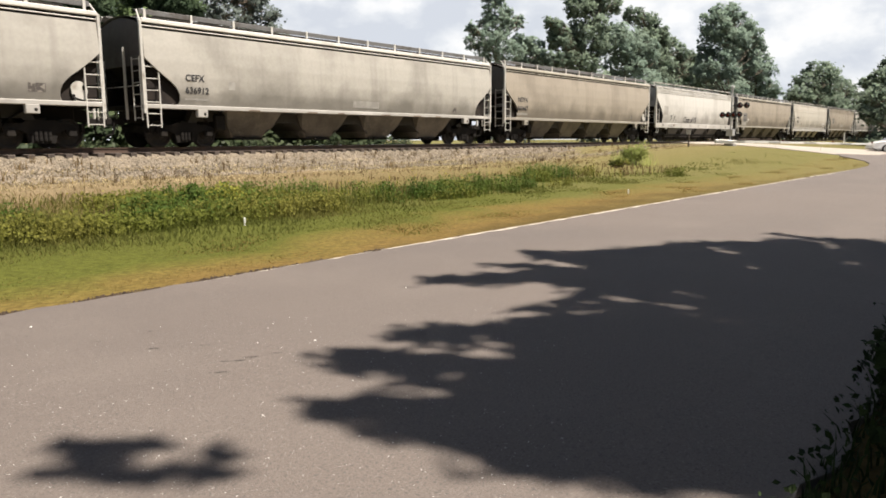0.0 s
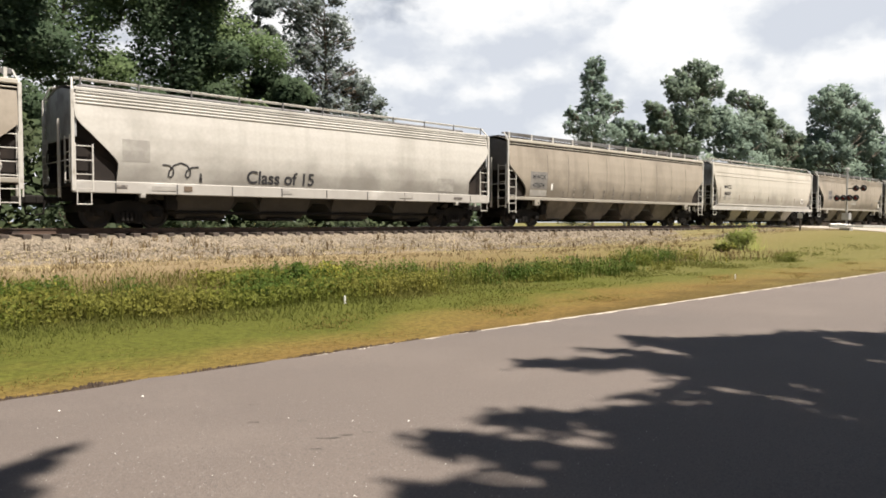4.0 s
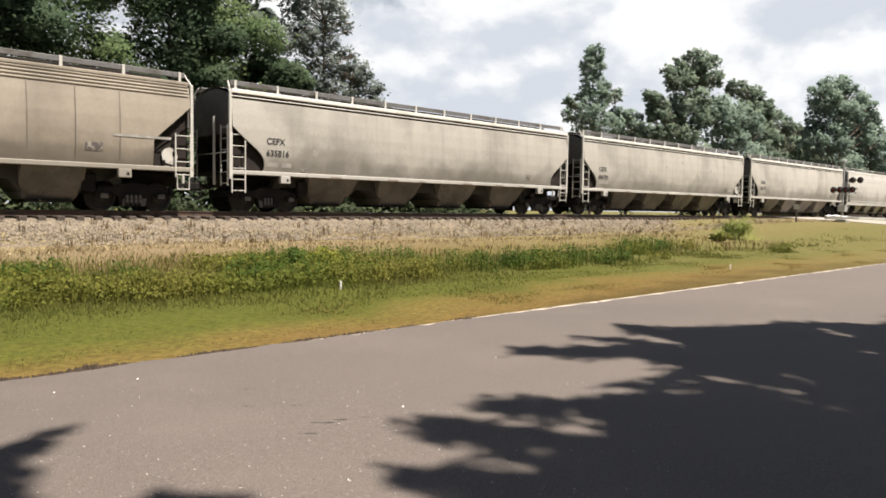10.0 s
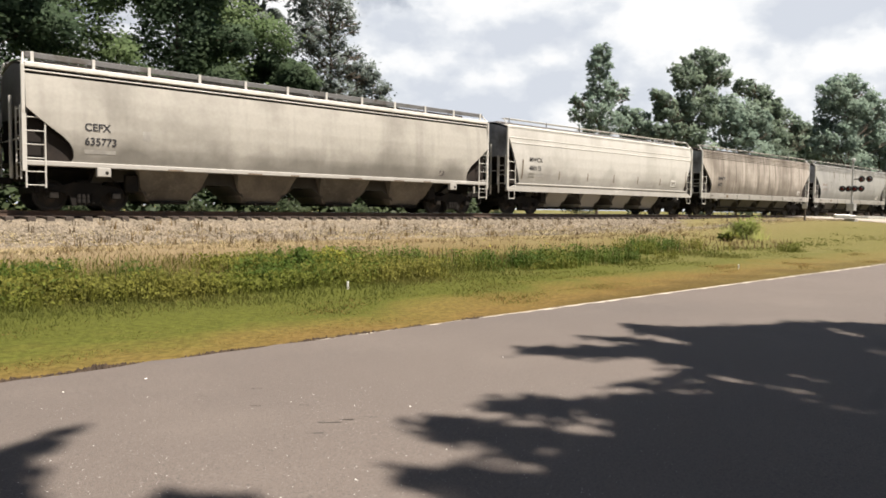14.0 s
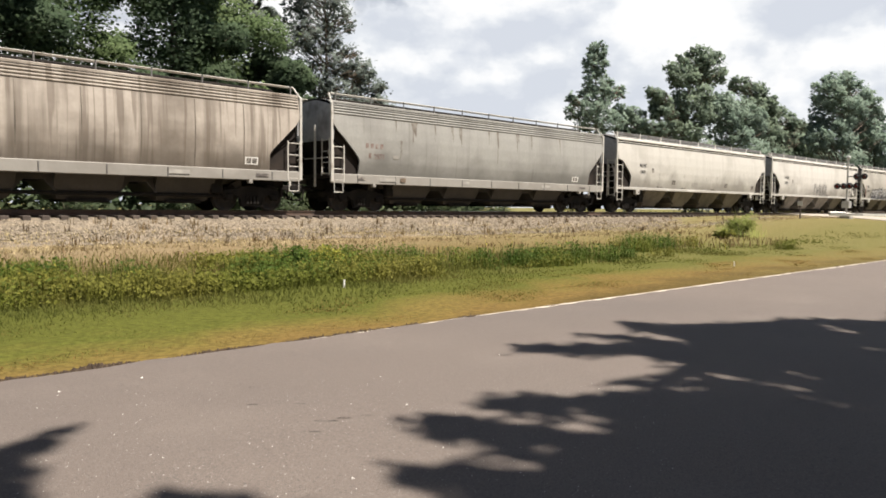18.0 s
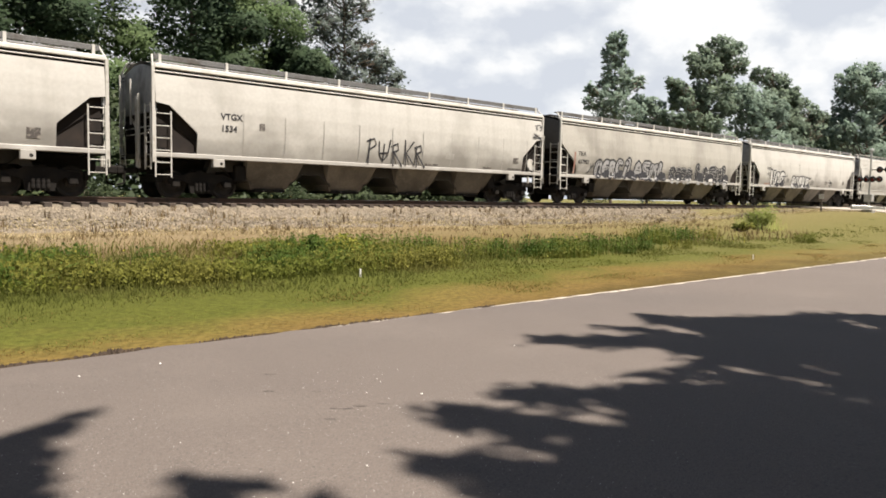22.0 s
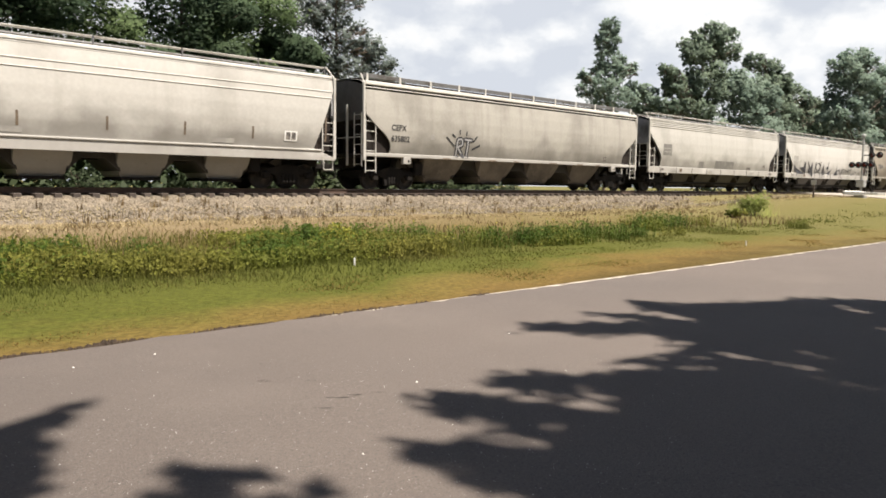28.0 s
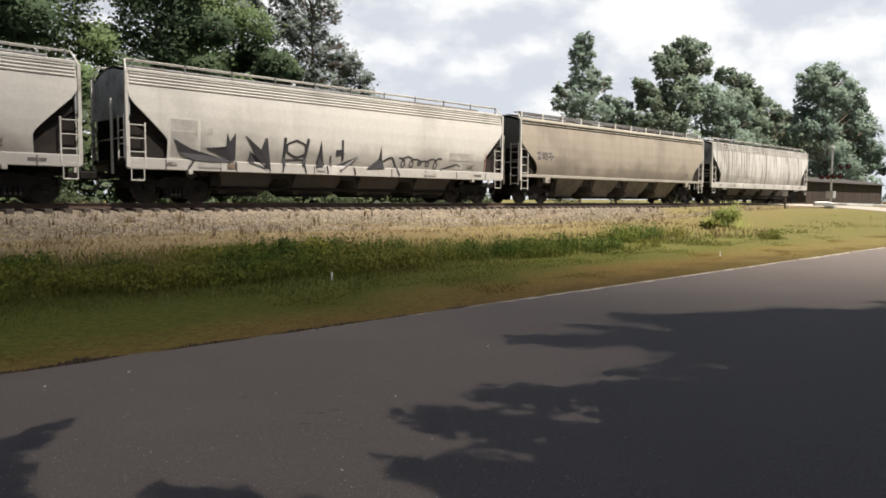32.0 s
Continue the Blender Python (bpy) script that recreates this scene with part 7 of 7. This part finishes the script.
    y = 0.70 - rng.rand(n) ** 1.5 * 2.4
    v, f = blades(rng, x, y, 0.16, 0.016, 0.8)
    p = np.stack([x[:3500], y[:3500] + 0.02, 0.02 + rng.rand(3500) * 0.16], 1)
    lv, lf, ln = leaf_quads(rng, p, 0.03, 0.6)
    tagged(new("verge_weeds", raw_mesh("verge_weeds", np.concatenate([v, lv]), np.concatenate([f, lf + len(v)]), IVY_SHADE)), "low leafy weeds and ivy on the near verge, coloured dark for shade", "weeds", kind="stuff")


low_plants()


def bush(x, y, radius, height, leaf, label, seed, count=1400, wispy=False):
    rng = np.random.RandomState(seed)
    z = float(ground_z(x, y))
    ob = thing("bush", label, "bush", pose(x, y, z), group="bushes")
    for _ in range(9):
        a = rng.uniform(0, 6.283)
        stem = Shape().rod((0, 0, -0.05), (math.cos(a) * radius * rng.uniform(0.2, 0.8), math.sin(a) * radius * rng.uniform(0.2, 0.8), height * rng.uniform(0.5, 0.9)), 0.02, 5, 0.006, False)
        part("stem", stem.mesh("stem", BARK), ob)
    lobes = [(rng.uniform(-0.5, 0.5) * radius, rng.uniform(-0.5, 0.5) * radius, height * rng.uniform(0.3, 0.75)) for _ in range(7)]
    v, f, nn = leaf_cloud(rng, lobes, [(radius * 0.5, radius * 0.5, height * 0.28)] * 7, count, 0.035 if leaf is IVY_SHADE else 0.06 if wispy else 0.085)
    v[:, 2] = np.maximum(v[:, 2], 0.0)
    if wispy:
        # upright shoots that stand out of the leaves
        k = 170
        a, r = rng.uniform(0, 6.283, k), radius * np.sqrt(rng.rand(k))
        bv, bf = blades(rng, x + r * np.cos(a), y + r * np.sin(a), height * (1.05 - 0.6 * r / radius), 0.022, 0.45)
        bv = bv - np.array([x, y, z])
        f = np.concatenate([f, bf + len(v)])
        v, nn = np.concatenate([v, bv]), np.concatenate([nn, np.tile([[-0.25, -0.55, 0.8]], (len(bv), 1))])
    part("foliage", raw_mesh("foliage", v, f, leaf, nn), ob)


bush(35.4, 16.3, 1.25, 1.2, BUSH_BRIGHT, "upright yellow-green bush on the verge near the crossing", 3, 2000, True)
bush(32.6, 15.9, 0.6, 0.42, WEED_GREEN, "small green bush on the verge", 4, 520)
for _i, (_x, _y) in enumerate(((4.0, 31.5), (9.5, 31.0), (14.8, 32.0), (19.5, 31.2), (24.5, 32), (30.5, 31.5), (38, 32.5), (45, 31.5))):
    bush(_x, _y + 2.5, 1.5 + 0.2 * (_i % 3), 1.5 + 0.25 * (_i % 2), LEAF_THICKET_SHADE, "green bush beyond the track, coloured dark for shade", 30 + _i, 1500)
bush(4.15, 0.1, 0.62, 0.62, IVY_SHADE, "leafy bush beside the road, coloured dark for deep shade", 50, 15000)
bush(3.55, 0.2, 0.3, 0.34, IVY_SHADE, "low bush beside the road, coloured dark for deep shade", 51, 4000)
bush(5.3, 0.0, 0.7, 0.7, IVY_SHADE, "leafy bush beside the road, coloured dark for deep shade", 52, 12000)


def skylight_hedge():
    """Unseen undergrowth added along the near verge, under the oak, to block skylight."""
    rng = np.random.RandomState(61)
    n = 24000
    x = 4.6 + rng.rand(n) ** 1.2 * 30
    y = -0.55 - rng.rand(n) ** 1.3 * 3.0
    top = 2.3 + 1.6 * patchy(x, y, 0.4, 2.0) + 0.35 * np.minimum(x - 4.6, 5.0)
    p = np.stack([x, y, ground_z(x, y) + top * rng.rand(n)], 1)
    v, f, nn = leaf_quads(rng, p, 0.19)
    tagged(new("hedge", raw_mesh("hedge", v, f, IVY_SHADE, nn)), "unseen leafy undergrowth added beside the road to block skylight", "undergrowth", kind="stuff")


skylight_hedge()

# ---- crossing, car, shed ----
MAST_GREY = material("galvanised_mast", (0.45, 0.45, 0.44), 0.45, 0.6, [(3.0, (0.34, 0.33, 0.31), 0.5, 0.7)])
SIGNAL_BLACK = material("black_signal_enamel", (0.02, 0.02, 0.022), 0.5)
LENS_RED = material("unlit_red_lens", (0.12, 0.015, 0.012), 0.15)
ARM_WHITE = material("white_gate_arm", (0.72, 0.72, 0.7), 0.5, 0.0, [(2.0, (0.55, 0.54, 0.52), 0.5, 0.7)])
CONCRETE = material("grey_concrete", (0.38, 0.37, 0.34), 0.9, 0.0, [(1.0, (0.3, 0.29, 0.27), 0.45, 0.65)], grain=0.15, bump=0.3)
CAR_WHITE = material("white_car_enamel", (0.78, 0.78, 0.77), 0.25, 0.0, [(1.0, (0.72, 0.72, 0.70), 0.5, 0.7)], spec=0.6)
CAR_GLASS = material("dark_tinted_glass", (0.02, 0.025, 0.03), 0.05, 0.0, spec=0.9)
TYRE = material("black_rubber", (0.02, 0.02, 0.02), 0.85, 0.0, grain=0.2)
RIM = material("silver_rim", (0.5, 0.5, 0.5), 0.3, 0.9)
LAMP_CLEAR = material("clear_headlamp", (0.6, 0.6, 0.6), 0.1, 0.3)
LAMP_RED = material("red_tail_lamp", (0.4, 0.02, 0.02), 0.2)
BOARD = material("weathered_brown_boards", (0.03, 0.02, 0.016), 0.85, 0.0, [(1.0, (0.045, 0.03, 0.024), 0.45, 0.65)], grain=0.25, random_amount=0.3, stretch=(4, 4, 0.5))
SHED_ROOF = material("dull_metal_roof", (0.05, 0.046, 0.043), 0.8, 0.1, [(0.7, (0.06, 0.045, 0.035), 0.5, 0.7)], grain=0.15)


def signal_lamp(parent, x, y, z):
    """A round black background plate with a hooded lens."""
    plate = Shape().lathe([(-0.02, 0.21), (0.0, 0.22), (0.02, 0.21)], 22, "x", (x, y, z))
    ob = part("backplate", plate.mesh("backplate", SIGNAL_BLACK), parent)
    part("lens", Shape().lathe([(-0.05, 0.02), (-0.045, 0.10), (-0.021, 0.12)], 16, "x", (x, y, z)).mesh("lens", LENS_RED), ob, "unlit red lens")
    hood = Shape()
    rows = []
    for s in (-0.021, -0.26):
        rows.append([(x + s, y + 0.145 * math.cos(a), z + 0.145 * math.sin(a)) for a in [math.pi * i / 10 for i in range(11)]])
    hood.grid(rows)
    part("hood", hood.mesh("hood", SIGNAL_BLACK), ob)


def crossing_signal(x, y):
    z = float(ground_z(x, y))
    ob = thing("crossing_signal", "grey railway crossing signal mast with unlit black lamps", "railway signal", pose(x, y, z))
    part("base", Shape().box(-0.35, -0.35, -0.2, 0.35, 0.35, 0.18, 0.03).mesh("base", CONCRETE), ob)
    mast = Shape().rod((0, 0, 0.1), (0, 0, 4.25), 0.065, 12).lathe([(4.2, 0.07), (4.3, 0.09), (4.36, 0.02)], 12, "z")
    part("mast", mast.mesh("mast", MAST_GREY), ob)
    for z2, sides, xo in ((2.32, (-0.62, -0.2, 0.2, 0.62), -0.12), (3.0, (-1.05, -0.55), 0.1)):
        part("lamp_bar", Shape().rod((xo * 0.5, min(sides) - 0.05, z2), (xo * 0.5, max(max(sides), 0.05), z2), 0.035, 8).mesh("lamp_bar", SIGNAL_BLACK), ob)
        for s in sides:
            signal_lamp(ob, xo, s, z2)
    part("bell", Shape().lathe([(4.32, 0.16), (4.42, 0.15), (4.5, 0.05)], 16, "z").mesh("bell", MAST_GREY), ob)
    box = Shape().box(-0.28, -0.25, 0.75, 0.28, 0.25, 1.25, 0.03)
    part("gate_drive", box.mesh("gate_drive", MAST_GREY), ob)
    return z


_sz = crossing_signal(56.6, 18.4)


def gate_arm(x0, y0, x1, y1, z0, z1):
    d = Vector((x1 - x0, y1 - y0, z1 - z0))
    n = d.length
    ob = thing("crossing_gate", "lowered white crossing gate arm with faded bands", "barrier", Matrix.Translation((x0, y0, z0)) @ d.to_track_quat("X", "Z").to_matrix().to_4x4())
    part("counterweight", Shape().box(-1.4, -0.12, -0.14, -0.3, 0.12, 0.14, 0.03).mesh("counterweight", MAST_GREY), ob)
    part("pivot", Shape().box(-0.35, -0.1, -0.1, 0.1, 0.1, 0.1, 0.02).mesh("pivot", MAST_GREY), ob)
    k = 12
    for i in range(k):
        a, b = n * i / k, n * (i + 1) / k
        w = 0.09 - 0.003 * i
        part("arm_band", Shape().box(a, -0.02, -w, b - 0.003, 0.02, w, 0.006).mesh("arm_band", ARM_WHITE if i % 3 else MAST_GREY), ob)
    for f in (0.35, 0.7, 0.98):
        part("arm_lamp", Shape().lathe([(w + 0.0, 0.05), (w + 0.12, 0.05)], 10, "z", (n * f, 0, 0)).mesh("arm_lamp", LENS_RED), ob)
    leg = Shape()
    for f in (0.3, 0.62, 0.95):
        leg.rod((n * f, 0, -0.08), (n * f, 0.02, -0.5), 0.014, 6)
    part("hanger", leg.mesh("hanger", MAST_GREY), ob)


gate_arm(56.3, 18.1, 64.2, 10.0, _sz + 0.32, 0.98)


def marker_post(x, y, h, label, mat, width=0.09, sign=True):
    z = float(ground_z(x, y))
    ob = thing("marker_post", label, "post", pose(x, y, z))
    part("post", Shape().box(-width / 2, -width / 2, -0.1, width / 2, width / 2, h, 0.01).mesh("post", mat), ob)
    if sign:
        part("sign_plate", Shape().box(-0.02 - width / 2, -0.16, h - 0.32, -width / 2, 0.16, h, 0.008).mesh("sign_plate", MAST_GREY), ob)


marker_post(48.8, 18.6, 1.15, "dark wooden railway marker post with a small plate", TIE)
marker_post(7.81, 11.11, 0.15, "short white utility marker stake in the grass", WHITE_PANEL, 0.035, False)
marker_post(18.9, 8.85, 0.12, "tiny white stake in the verge grass", WHITE_PANEL, 0.03, False)
marker_post(90.0, 17.0, 1.2, "white marker post beyond the crossing", WHITE_PANEL, 0.12, False)


def sedan(x, y, turn):
    z = float(ground_z(x, y)) + 0.03
    car = thing("sedan", "parked white four-door sedan waiting at the crossing", "car", pose(x, y, z, 0, 0, turn))
    side = [(-2.42, 0.42), (-2.45, 0.62), (-2.38, 0.88), (-1.75, 0.98), (-1.2, 1.02), (-0.62, 1.36), (-0.1, 1.44), (0.55, 1.42), (1.05, 1.2), (1.35, 1.0), (1.9, 0.93), (2.32, 0.8), (2.45, 0.6), (2.44, 0.36), (2.2, 0.25), (-2.2, 0.26)]
    width = lambda zz: float(np.interp(zz, [0.2, 0.5, 0.85, 1.0, 1.44], [0.84, 0.90, 0.89, 0.84, 0.58]))
    rows = []
    for u in (-1, -0.92, -0.6, 0, 0.6, 0.92, 1):
        drop = 0.06 * max(0, abs(u) - 0.6) / 0.4
        rows.append([(px * (1 - 0.03 * abs(u)), u * width(pz), pz - drop * (pz > 0.9)) for px, pz in side] + [(side[0][0] * (1 - 0.03 * abs(u)), u * width(side[0][1]), side[0][1])])
    s = Shape().grid(rows)
    n = len(side)
    k = len(rows)
    s.f.append(tuple(range(n)))
    s.f.append(tuple((k - 1) * (n + 1) + i for i in range(n - 1, -1, -1)))
    part("body", s.mesh("body", CAR_WHITE), car)
    for o in (-1, 1):
        def pane(pts, name):
            q = [(px, o * (width(pz) + 0.012), pz) for px, pz in pts]
            q2 = [(a, b - o * 0.03, c) for a, b, c in q]
            m = len(q)
            part(name, Shape().add(q + q2, [tuple(range(m)), tuple(range(2 * m - 1, m - 1, -1))] + [(i, m + i, m + (i + 1) % m, (i + 1) % m) for i in range(m)]).mesh(name, CAR_GLASS), car, "dark tinted glass")
        pane([(0.08, 1.02), (1.12, 1.0), (0.62, 1.33), (0.08, 1.36)], "front_window")
        pane([(-1.05, 1.04), (0.0, 1.02), (0.0, 1.36), (-0.52, 1.31)], "rear_window")
        part("door_handle", Shape().box(-0.2, o * 0.9 - 0.02, 0.84, 0.0, o * 0.9 + 0.02, 0.88, 0.008).mesh("door_handle", RIM), car)
        part("mirror", Shape().box(0.95, o * 0.98 - 0.1, 0.98, 1.12, o * 0.98 + 0.1, 1.12, 0.03).mesh("mirror", CAR_WHITE), car)
        part("headlight", Shape().box(2.28, o * 0.62 - 0.18, 0.62, 2.44, o * 0.62 + 0.18, 0.76, 0.03).mesh("headlight", LAMP_CLEAR), car)
        part("tail_light", Shape().box(-2.46, o * 0.62 - 0.2, 0.68, -2.36, o * 0.62 + 0.2, 0.84, 0.03).mesh("tail_light", LAMP_RED), car)
        for wx in (-1.4, 1.45):
            wheel = part("wheel", Shape().lathe([(-0.1, 0.22), (-0.1, 0.30), (-0.07, 0.325), (0.07, 0.325), (0.1, 0.30), (0.1, 0.22)], 24).mesh("tyre", TYRE), car, at=pose(wx, o * 0.82, 0.325))
            part("rim", Shape().lathe([(-0.105, 0.2), (-0.09, 0.21), (0.09, 0.21), (0.105, 0.2)], 18).mesh("rim", RIM), wheel)
    ws = Shape().grid([[(1.36, -0.7, 1.03), (1.36, 0.7, 1.03)], [(0.72, -0.56, 1.40), (0.72, 0.56, 1.40)]])
    part("windscreen", ws.mesh("windscreen", CAR_GLASS), car)
    part("bumper", Shape().box(2.36, -0.82, 0.32, 2.5, 0.82, 0.5, 0.04).mesh("bumper", CAR_WHITE), car)


sedan(71.5, 9.2, 118)


def shed(x0, x1, y, height):
    z = float(ground_z((x0 + x1) / 2, y))
    ob = thing("shed", "long weathered brown board shed with a low metal roof", "shed", pose(x0, y, z))
    n = x1 - x0
    depth = 7.0
    part("wall", Shape().box(0.05, 0.05, -0.1, n - 0.05, depth, height - 0.1).mesh("wall", BOARD), ob)
    k = int(n / 0.45)
    plank = Shape().box(0.0, -0.025, -0.1, 0.43, 0.03, height - 0.05, 0.006).mesh("plank", BOARD)
    end = Shape().box(-0.025, 0.0, -0.1, 0.03, 0.43, height - 0.05, 0.006).mesh("plank", BOARD)
    for i in range(k):
        part("plank", plank, ob, at=pose(0.45 * i + 0.05, 0.02, 0))
    for i in range(15):
        part("plank", end, ob, at=pose(0.02, 0.45 * i + 0.05, 0))
    roof = Shape().grid([[(-0.5, -0.6, height - 0.15), (n + 0.5, -0.6, height - 0.15)], [(-0.5, depth / 2, height + 0.75), (n + 0.5, depth / 2, height + 0.75)], [(-0.5, depth + 0.6, height - 0.15), (n + 0.5, depth + 0.6, height - 0.15)]])
    roof.grid([[(-0.5, -0.6, height - 0.25), (n + 0.5, -0.6, height - 0.25)], [(-0.5, depth / 2, height + 0.65), (n + 0.5, depth / 2, height + 0.65)], [(-0.5, depth + 0.6, height - 0.25), (n + 0.5, depth + 0.6, height - 0.25)]])
    part("roof", roof.mesh("roof", SHED_ROOF), ob)


shed(98.5, 131, 35, 3.5)

# ---- small things on the road ----
PEBBLE = material("white_quartz_chip", (0.8, 0.79, 0.76), 0.5)
SOIL = material("dark_crumbled_soil", (0.047, 0.032, 0.021), 0.95, grain=0.3, random_amount=0.4, island=True)
CRACK = material("tar_patch", (0.045, 0.042, 0.04), 0.8, grain=0.3)


def road_marks():
    rng = random.Random(6)
    for x, y, r in ((1.57, 5.99, 0.016), (2.21, 6.03, 0.02), (3.32, 3.94, 0.018), (2.2, 3.05, 0.012), (2.89, 3.09, 0.009), (5.14, 4.71, 0.016), (2.74, 4.61, 0.008), (3.03, 4.22, 0.009)):
        s = Shape()
        r *= 0.48
        s.lathe([(0.0, r * 0.8), (r * 0.5, r), (r, r * 0.6), (r * 1.2, r * 0.1)], 7, "z")
        me = s.mesh("stone_chip", PEBBLE)
        for v in me.vertices:
            v.co.x *= rng.uniform(0.8, 1.3)
        tagged(new("stone_chip", me), "small white stone chip lying on the asphalt", "stone", "stone chips").matrix_basis = pose(x, y, 0.02 * math.sin(math.pi * (y - ROAD_NEAR) / 6.08) - 0.001)
    # tiny quartz grains worn bright in the surface
    rs = np.random.RandomState(14)
    n = 1900
    r0 = 1.6 + 4.5 * rs.rand(n) ** 1.2
    az = np.radians(rs.uniform(8, 62, n))
    x, y = r0 * np.sin(az), r0 * np.cos(az)
    ok = (y > 0.8) & (y < 6.4)
    x, y = x[ok], y[ok]
    n = len(x)
    r = 0.0012 + 0.0026 * rs.rand(n) ** 2
    tip = np.array([(1, 0, 0), (-1, 0, 0), (0, 1, 0), (0, -1, 0), (0, 0, 0.7)], float)
    pts = tip[None] * rs.uniform(0.6, 1.4, (n, 5, 1)) * r[:, None, None] + np.stack([x, y, 0.02 * np.sin(np.pi * (y - ROAD_NEAR) / 6.08)], 1)[:, None]
    tri = np.array([(0, 2, 4), (2, 1, 4), (1, 3, 4), (3, 0, 4)])
    tagged(new("quartz_grains", raw_mesh("quartz_grains", pts.reshape(-1, 3), (tri[None] + 5 * np.arange(n)[:, None, None]).reshape(-1, 3), PEBBLE)), "tiny pale quartz grains in the asphalt", "stones", kind="stuff")
    s = Shape()
    for x, y, w, a in ((2.67, 3.99, 0.12, 0.2), (2.79, 3.97, 0.07, 0.5), (2.47, 3.86, 0.07, 0.3), (2.32, 5.19, 0.05, 0.1), (2.75, 5.13, 0.06, 0.2), (2.49, 4.68, 0.05, 0.1), (2.76, 4.47, 0.05, 0.2), (2.95, 3.92, 0.05, 0.2)):
        z = 0.02 * math.sin(math.pi * (y - ROAD_NEAR) / 6.08) + 0.0015
        w *= 0.6
        ring = [(x + w * math.cos(t) * rng.uniform(0.6, 1.1) * math.cos(a) - 0.025 * math.sin(t), y - w * math.cos(t) * math.cos(a) * 0.7 + 0.03 * math.sin(t) * rng.uniform(0.5, 1.2), z) for t in [2 * math.pi * i / 11 for i in range(11)]]
        s.add(ring, [tuple(range(11))])
    tagged(new("tar_patches", s.mesh("tar_patches", CRACK)), "small dark tar flecks in the asphalt", "road mark", kind="stuff")
    # loose crumbs at the broken edge
    rs = np.random.RandomState(4)
    n = 6500
    x = -2 + rs.rand(n) ** 1.5 * 44
    clump = np.array([noise.noise(Vector((a * 1.7, 0, 0))) for a in x])
    y = 6.745 + rs.normal(size=n) * 0.025
    r = (0.011 + 0.0003 * np.maximum(x, 0)) * (0.6 + 0.8 * rs.rand(n)) * np.clip(1.0 + 2.2 * clump, 0.3, 2.6) * np.interp(x, [5, 11], [1.2, 0.5])
    base = np.array([(1, 0, 0), (-1, 0, 0), (0, 1, 0), (0, -1, 0), (0, 0, 1)], float)
    pts = base[None] * rs.uniform(0.6, 1.4, (n, 5, 1)) * r[:, None, None] + np.stack([x, y, np.full(n, -0.012)], 1)[:, None]
    tri = np.array([(0, 2, 4), (2, 1, 4), (1, 3, 4), (3, 0, 4)])
    f = (tri[None] + 5 * np.arange(n)[:, None, None]).reshape(-1, 3)
    tagged(new("asphalt_crumbs", raw_mesh("asphalt_crumbs", pts.reshape(-1, 3), f, SOIL)), "dark crumbs along the broken asphalt edge", "rubble", kind="stuff")


road_marks()

# ---- passing cloud ----
CLOUD = material("cloud_white", (0.85, 0.85, 0.86), 1.0, 0.0, [(0.01, (0.75, 0.75, 0.78), 0.45, 0.6)])


def passing_cloud():
    """A low cumulus that drifts in front of the sun in the last seconds."""
    rng = np.random.RandomState(9)
    ob = thing("cloud", "white cumulus cloud drifting before the sun", "cloud")
    s = Shape()
    for i in range(600):
        deep = rng.rand() ** 0.72
        a, b = -150 * deep, rng.uniform(-100, 100)
        r = rng.uniform(4, 7) + 4 * deep
        ring = []
        for j in range(9):
            t = math.pi * j / 8
            ring.append([(a + r * math.sin(t) * math.cos(p), b + r * math.sin(t) * math.sin(p), 0.5 * r * math.cos(t) + rng.uniform(-1, 1)) for p in [2 * math.pi * q / 12 for q in range(13)]])
        s.grid(ring)
    part("puff", s.mesh("puff", CLOUD, True), ob)
    return ob


CLOUD_THING = passing_cloud()


def train_place(start, t):
    return start - SPEED * t - SLOWING * t * t


CLOUD_UP = 1350.0
CLOUD_LAST = 17.8
DRIFT = Vector((0.75, 0.66, 0)).normalized()


def cloud_pose(front):
    """The cloud, placed so that the edge of its shade lies that far along the drift from the eye."""
    ground = DRIFT * front
    p = ground + sun_way * (CLOUD_UP / sun_way.z)
    return pose(p.x, p.y, p.z, 0, 0, math.degrees(math.atan2(DRIFT.y, DRIFT.x)))


def motions():
    times = [0, 4, 8, 12, 16, 20, 24, 28, 32]
    for car, s in TRAIN:
        walk(car, [(t, pose(train_place(s, t), TRACK_Y, RAIL_Z)) for t in times])
    walk(CLOUD_THING, [(t, cloud_pose(CLOUD_LAST + 5.5 * (t - 32))) for t in times])

    # wheels turn while their car is near
    begins = {car: s for car, s in TRAIN}
    for wheel, dx, car in WHEELS:
        s = begins[car]
        near = [k / FPS for k in range(0, 32 * FPS + 1) if -16 < train_place(s, k / FPS) < 44]
        if not near:
            continue
        rows = []
        for t in sorted({0.0, *near, 32.0}):
            roll = (train_place(s, min(max(t, near[0]), near[-1])) - s) / 0.458
            rows.append((t, pose(dx, 0, 0.458, 0, math.degrees(roll), 0)))
        walk(wheel, rows)


motions()
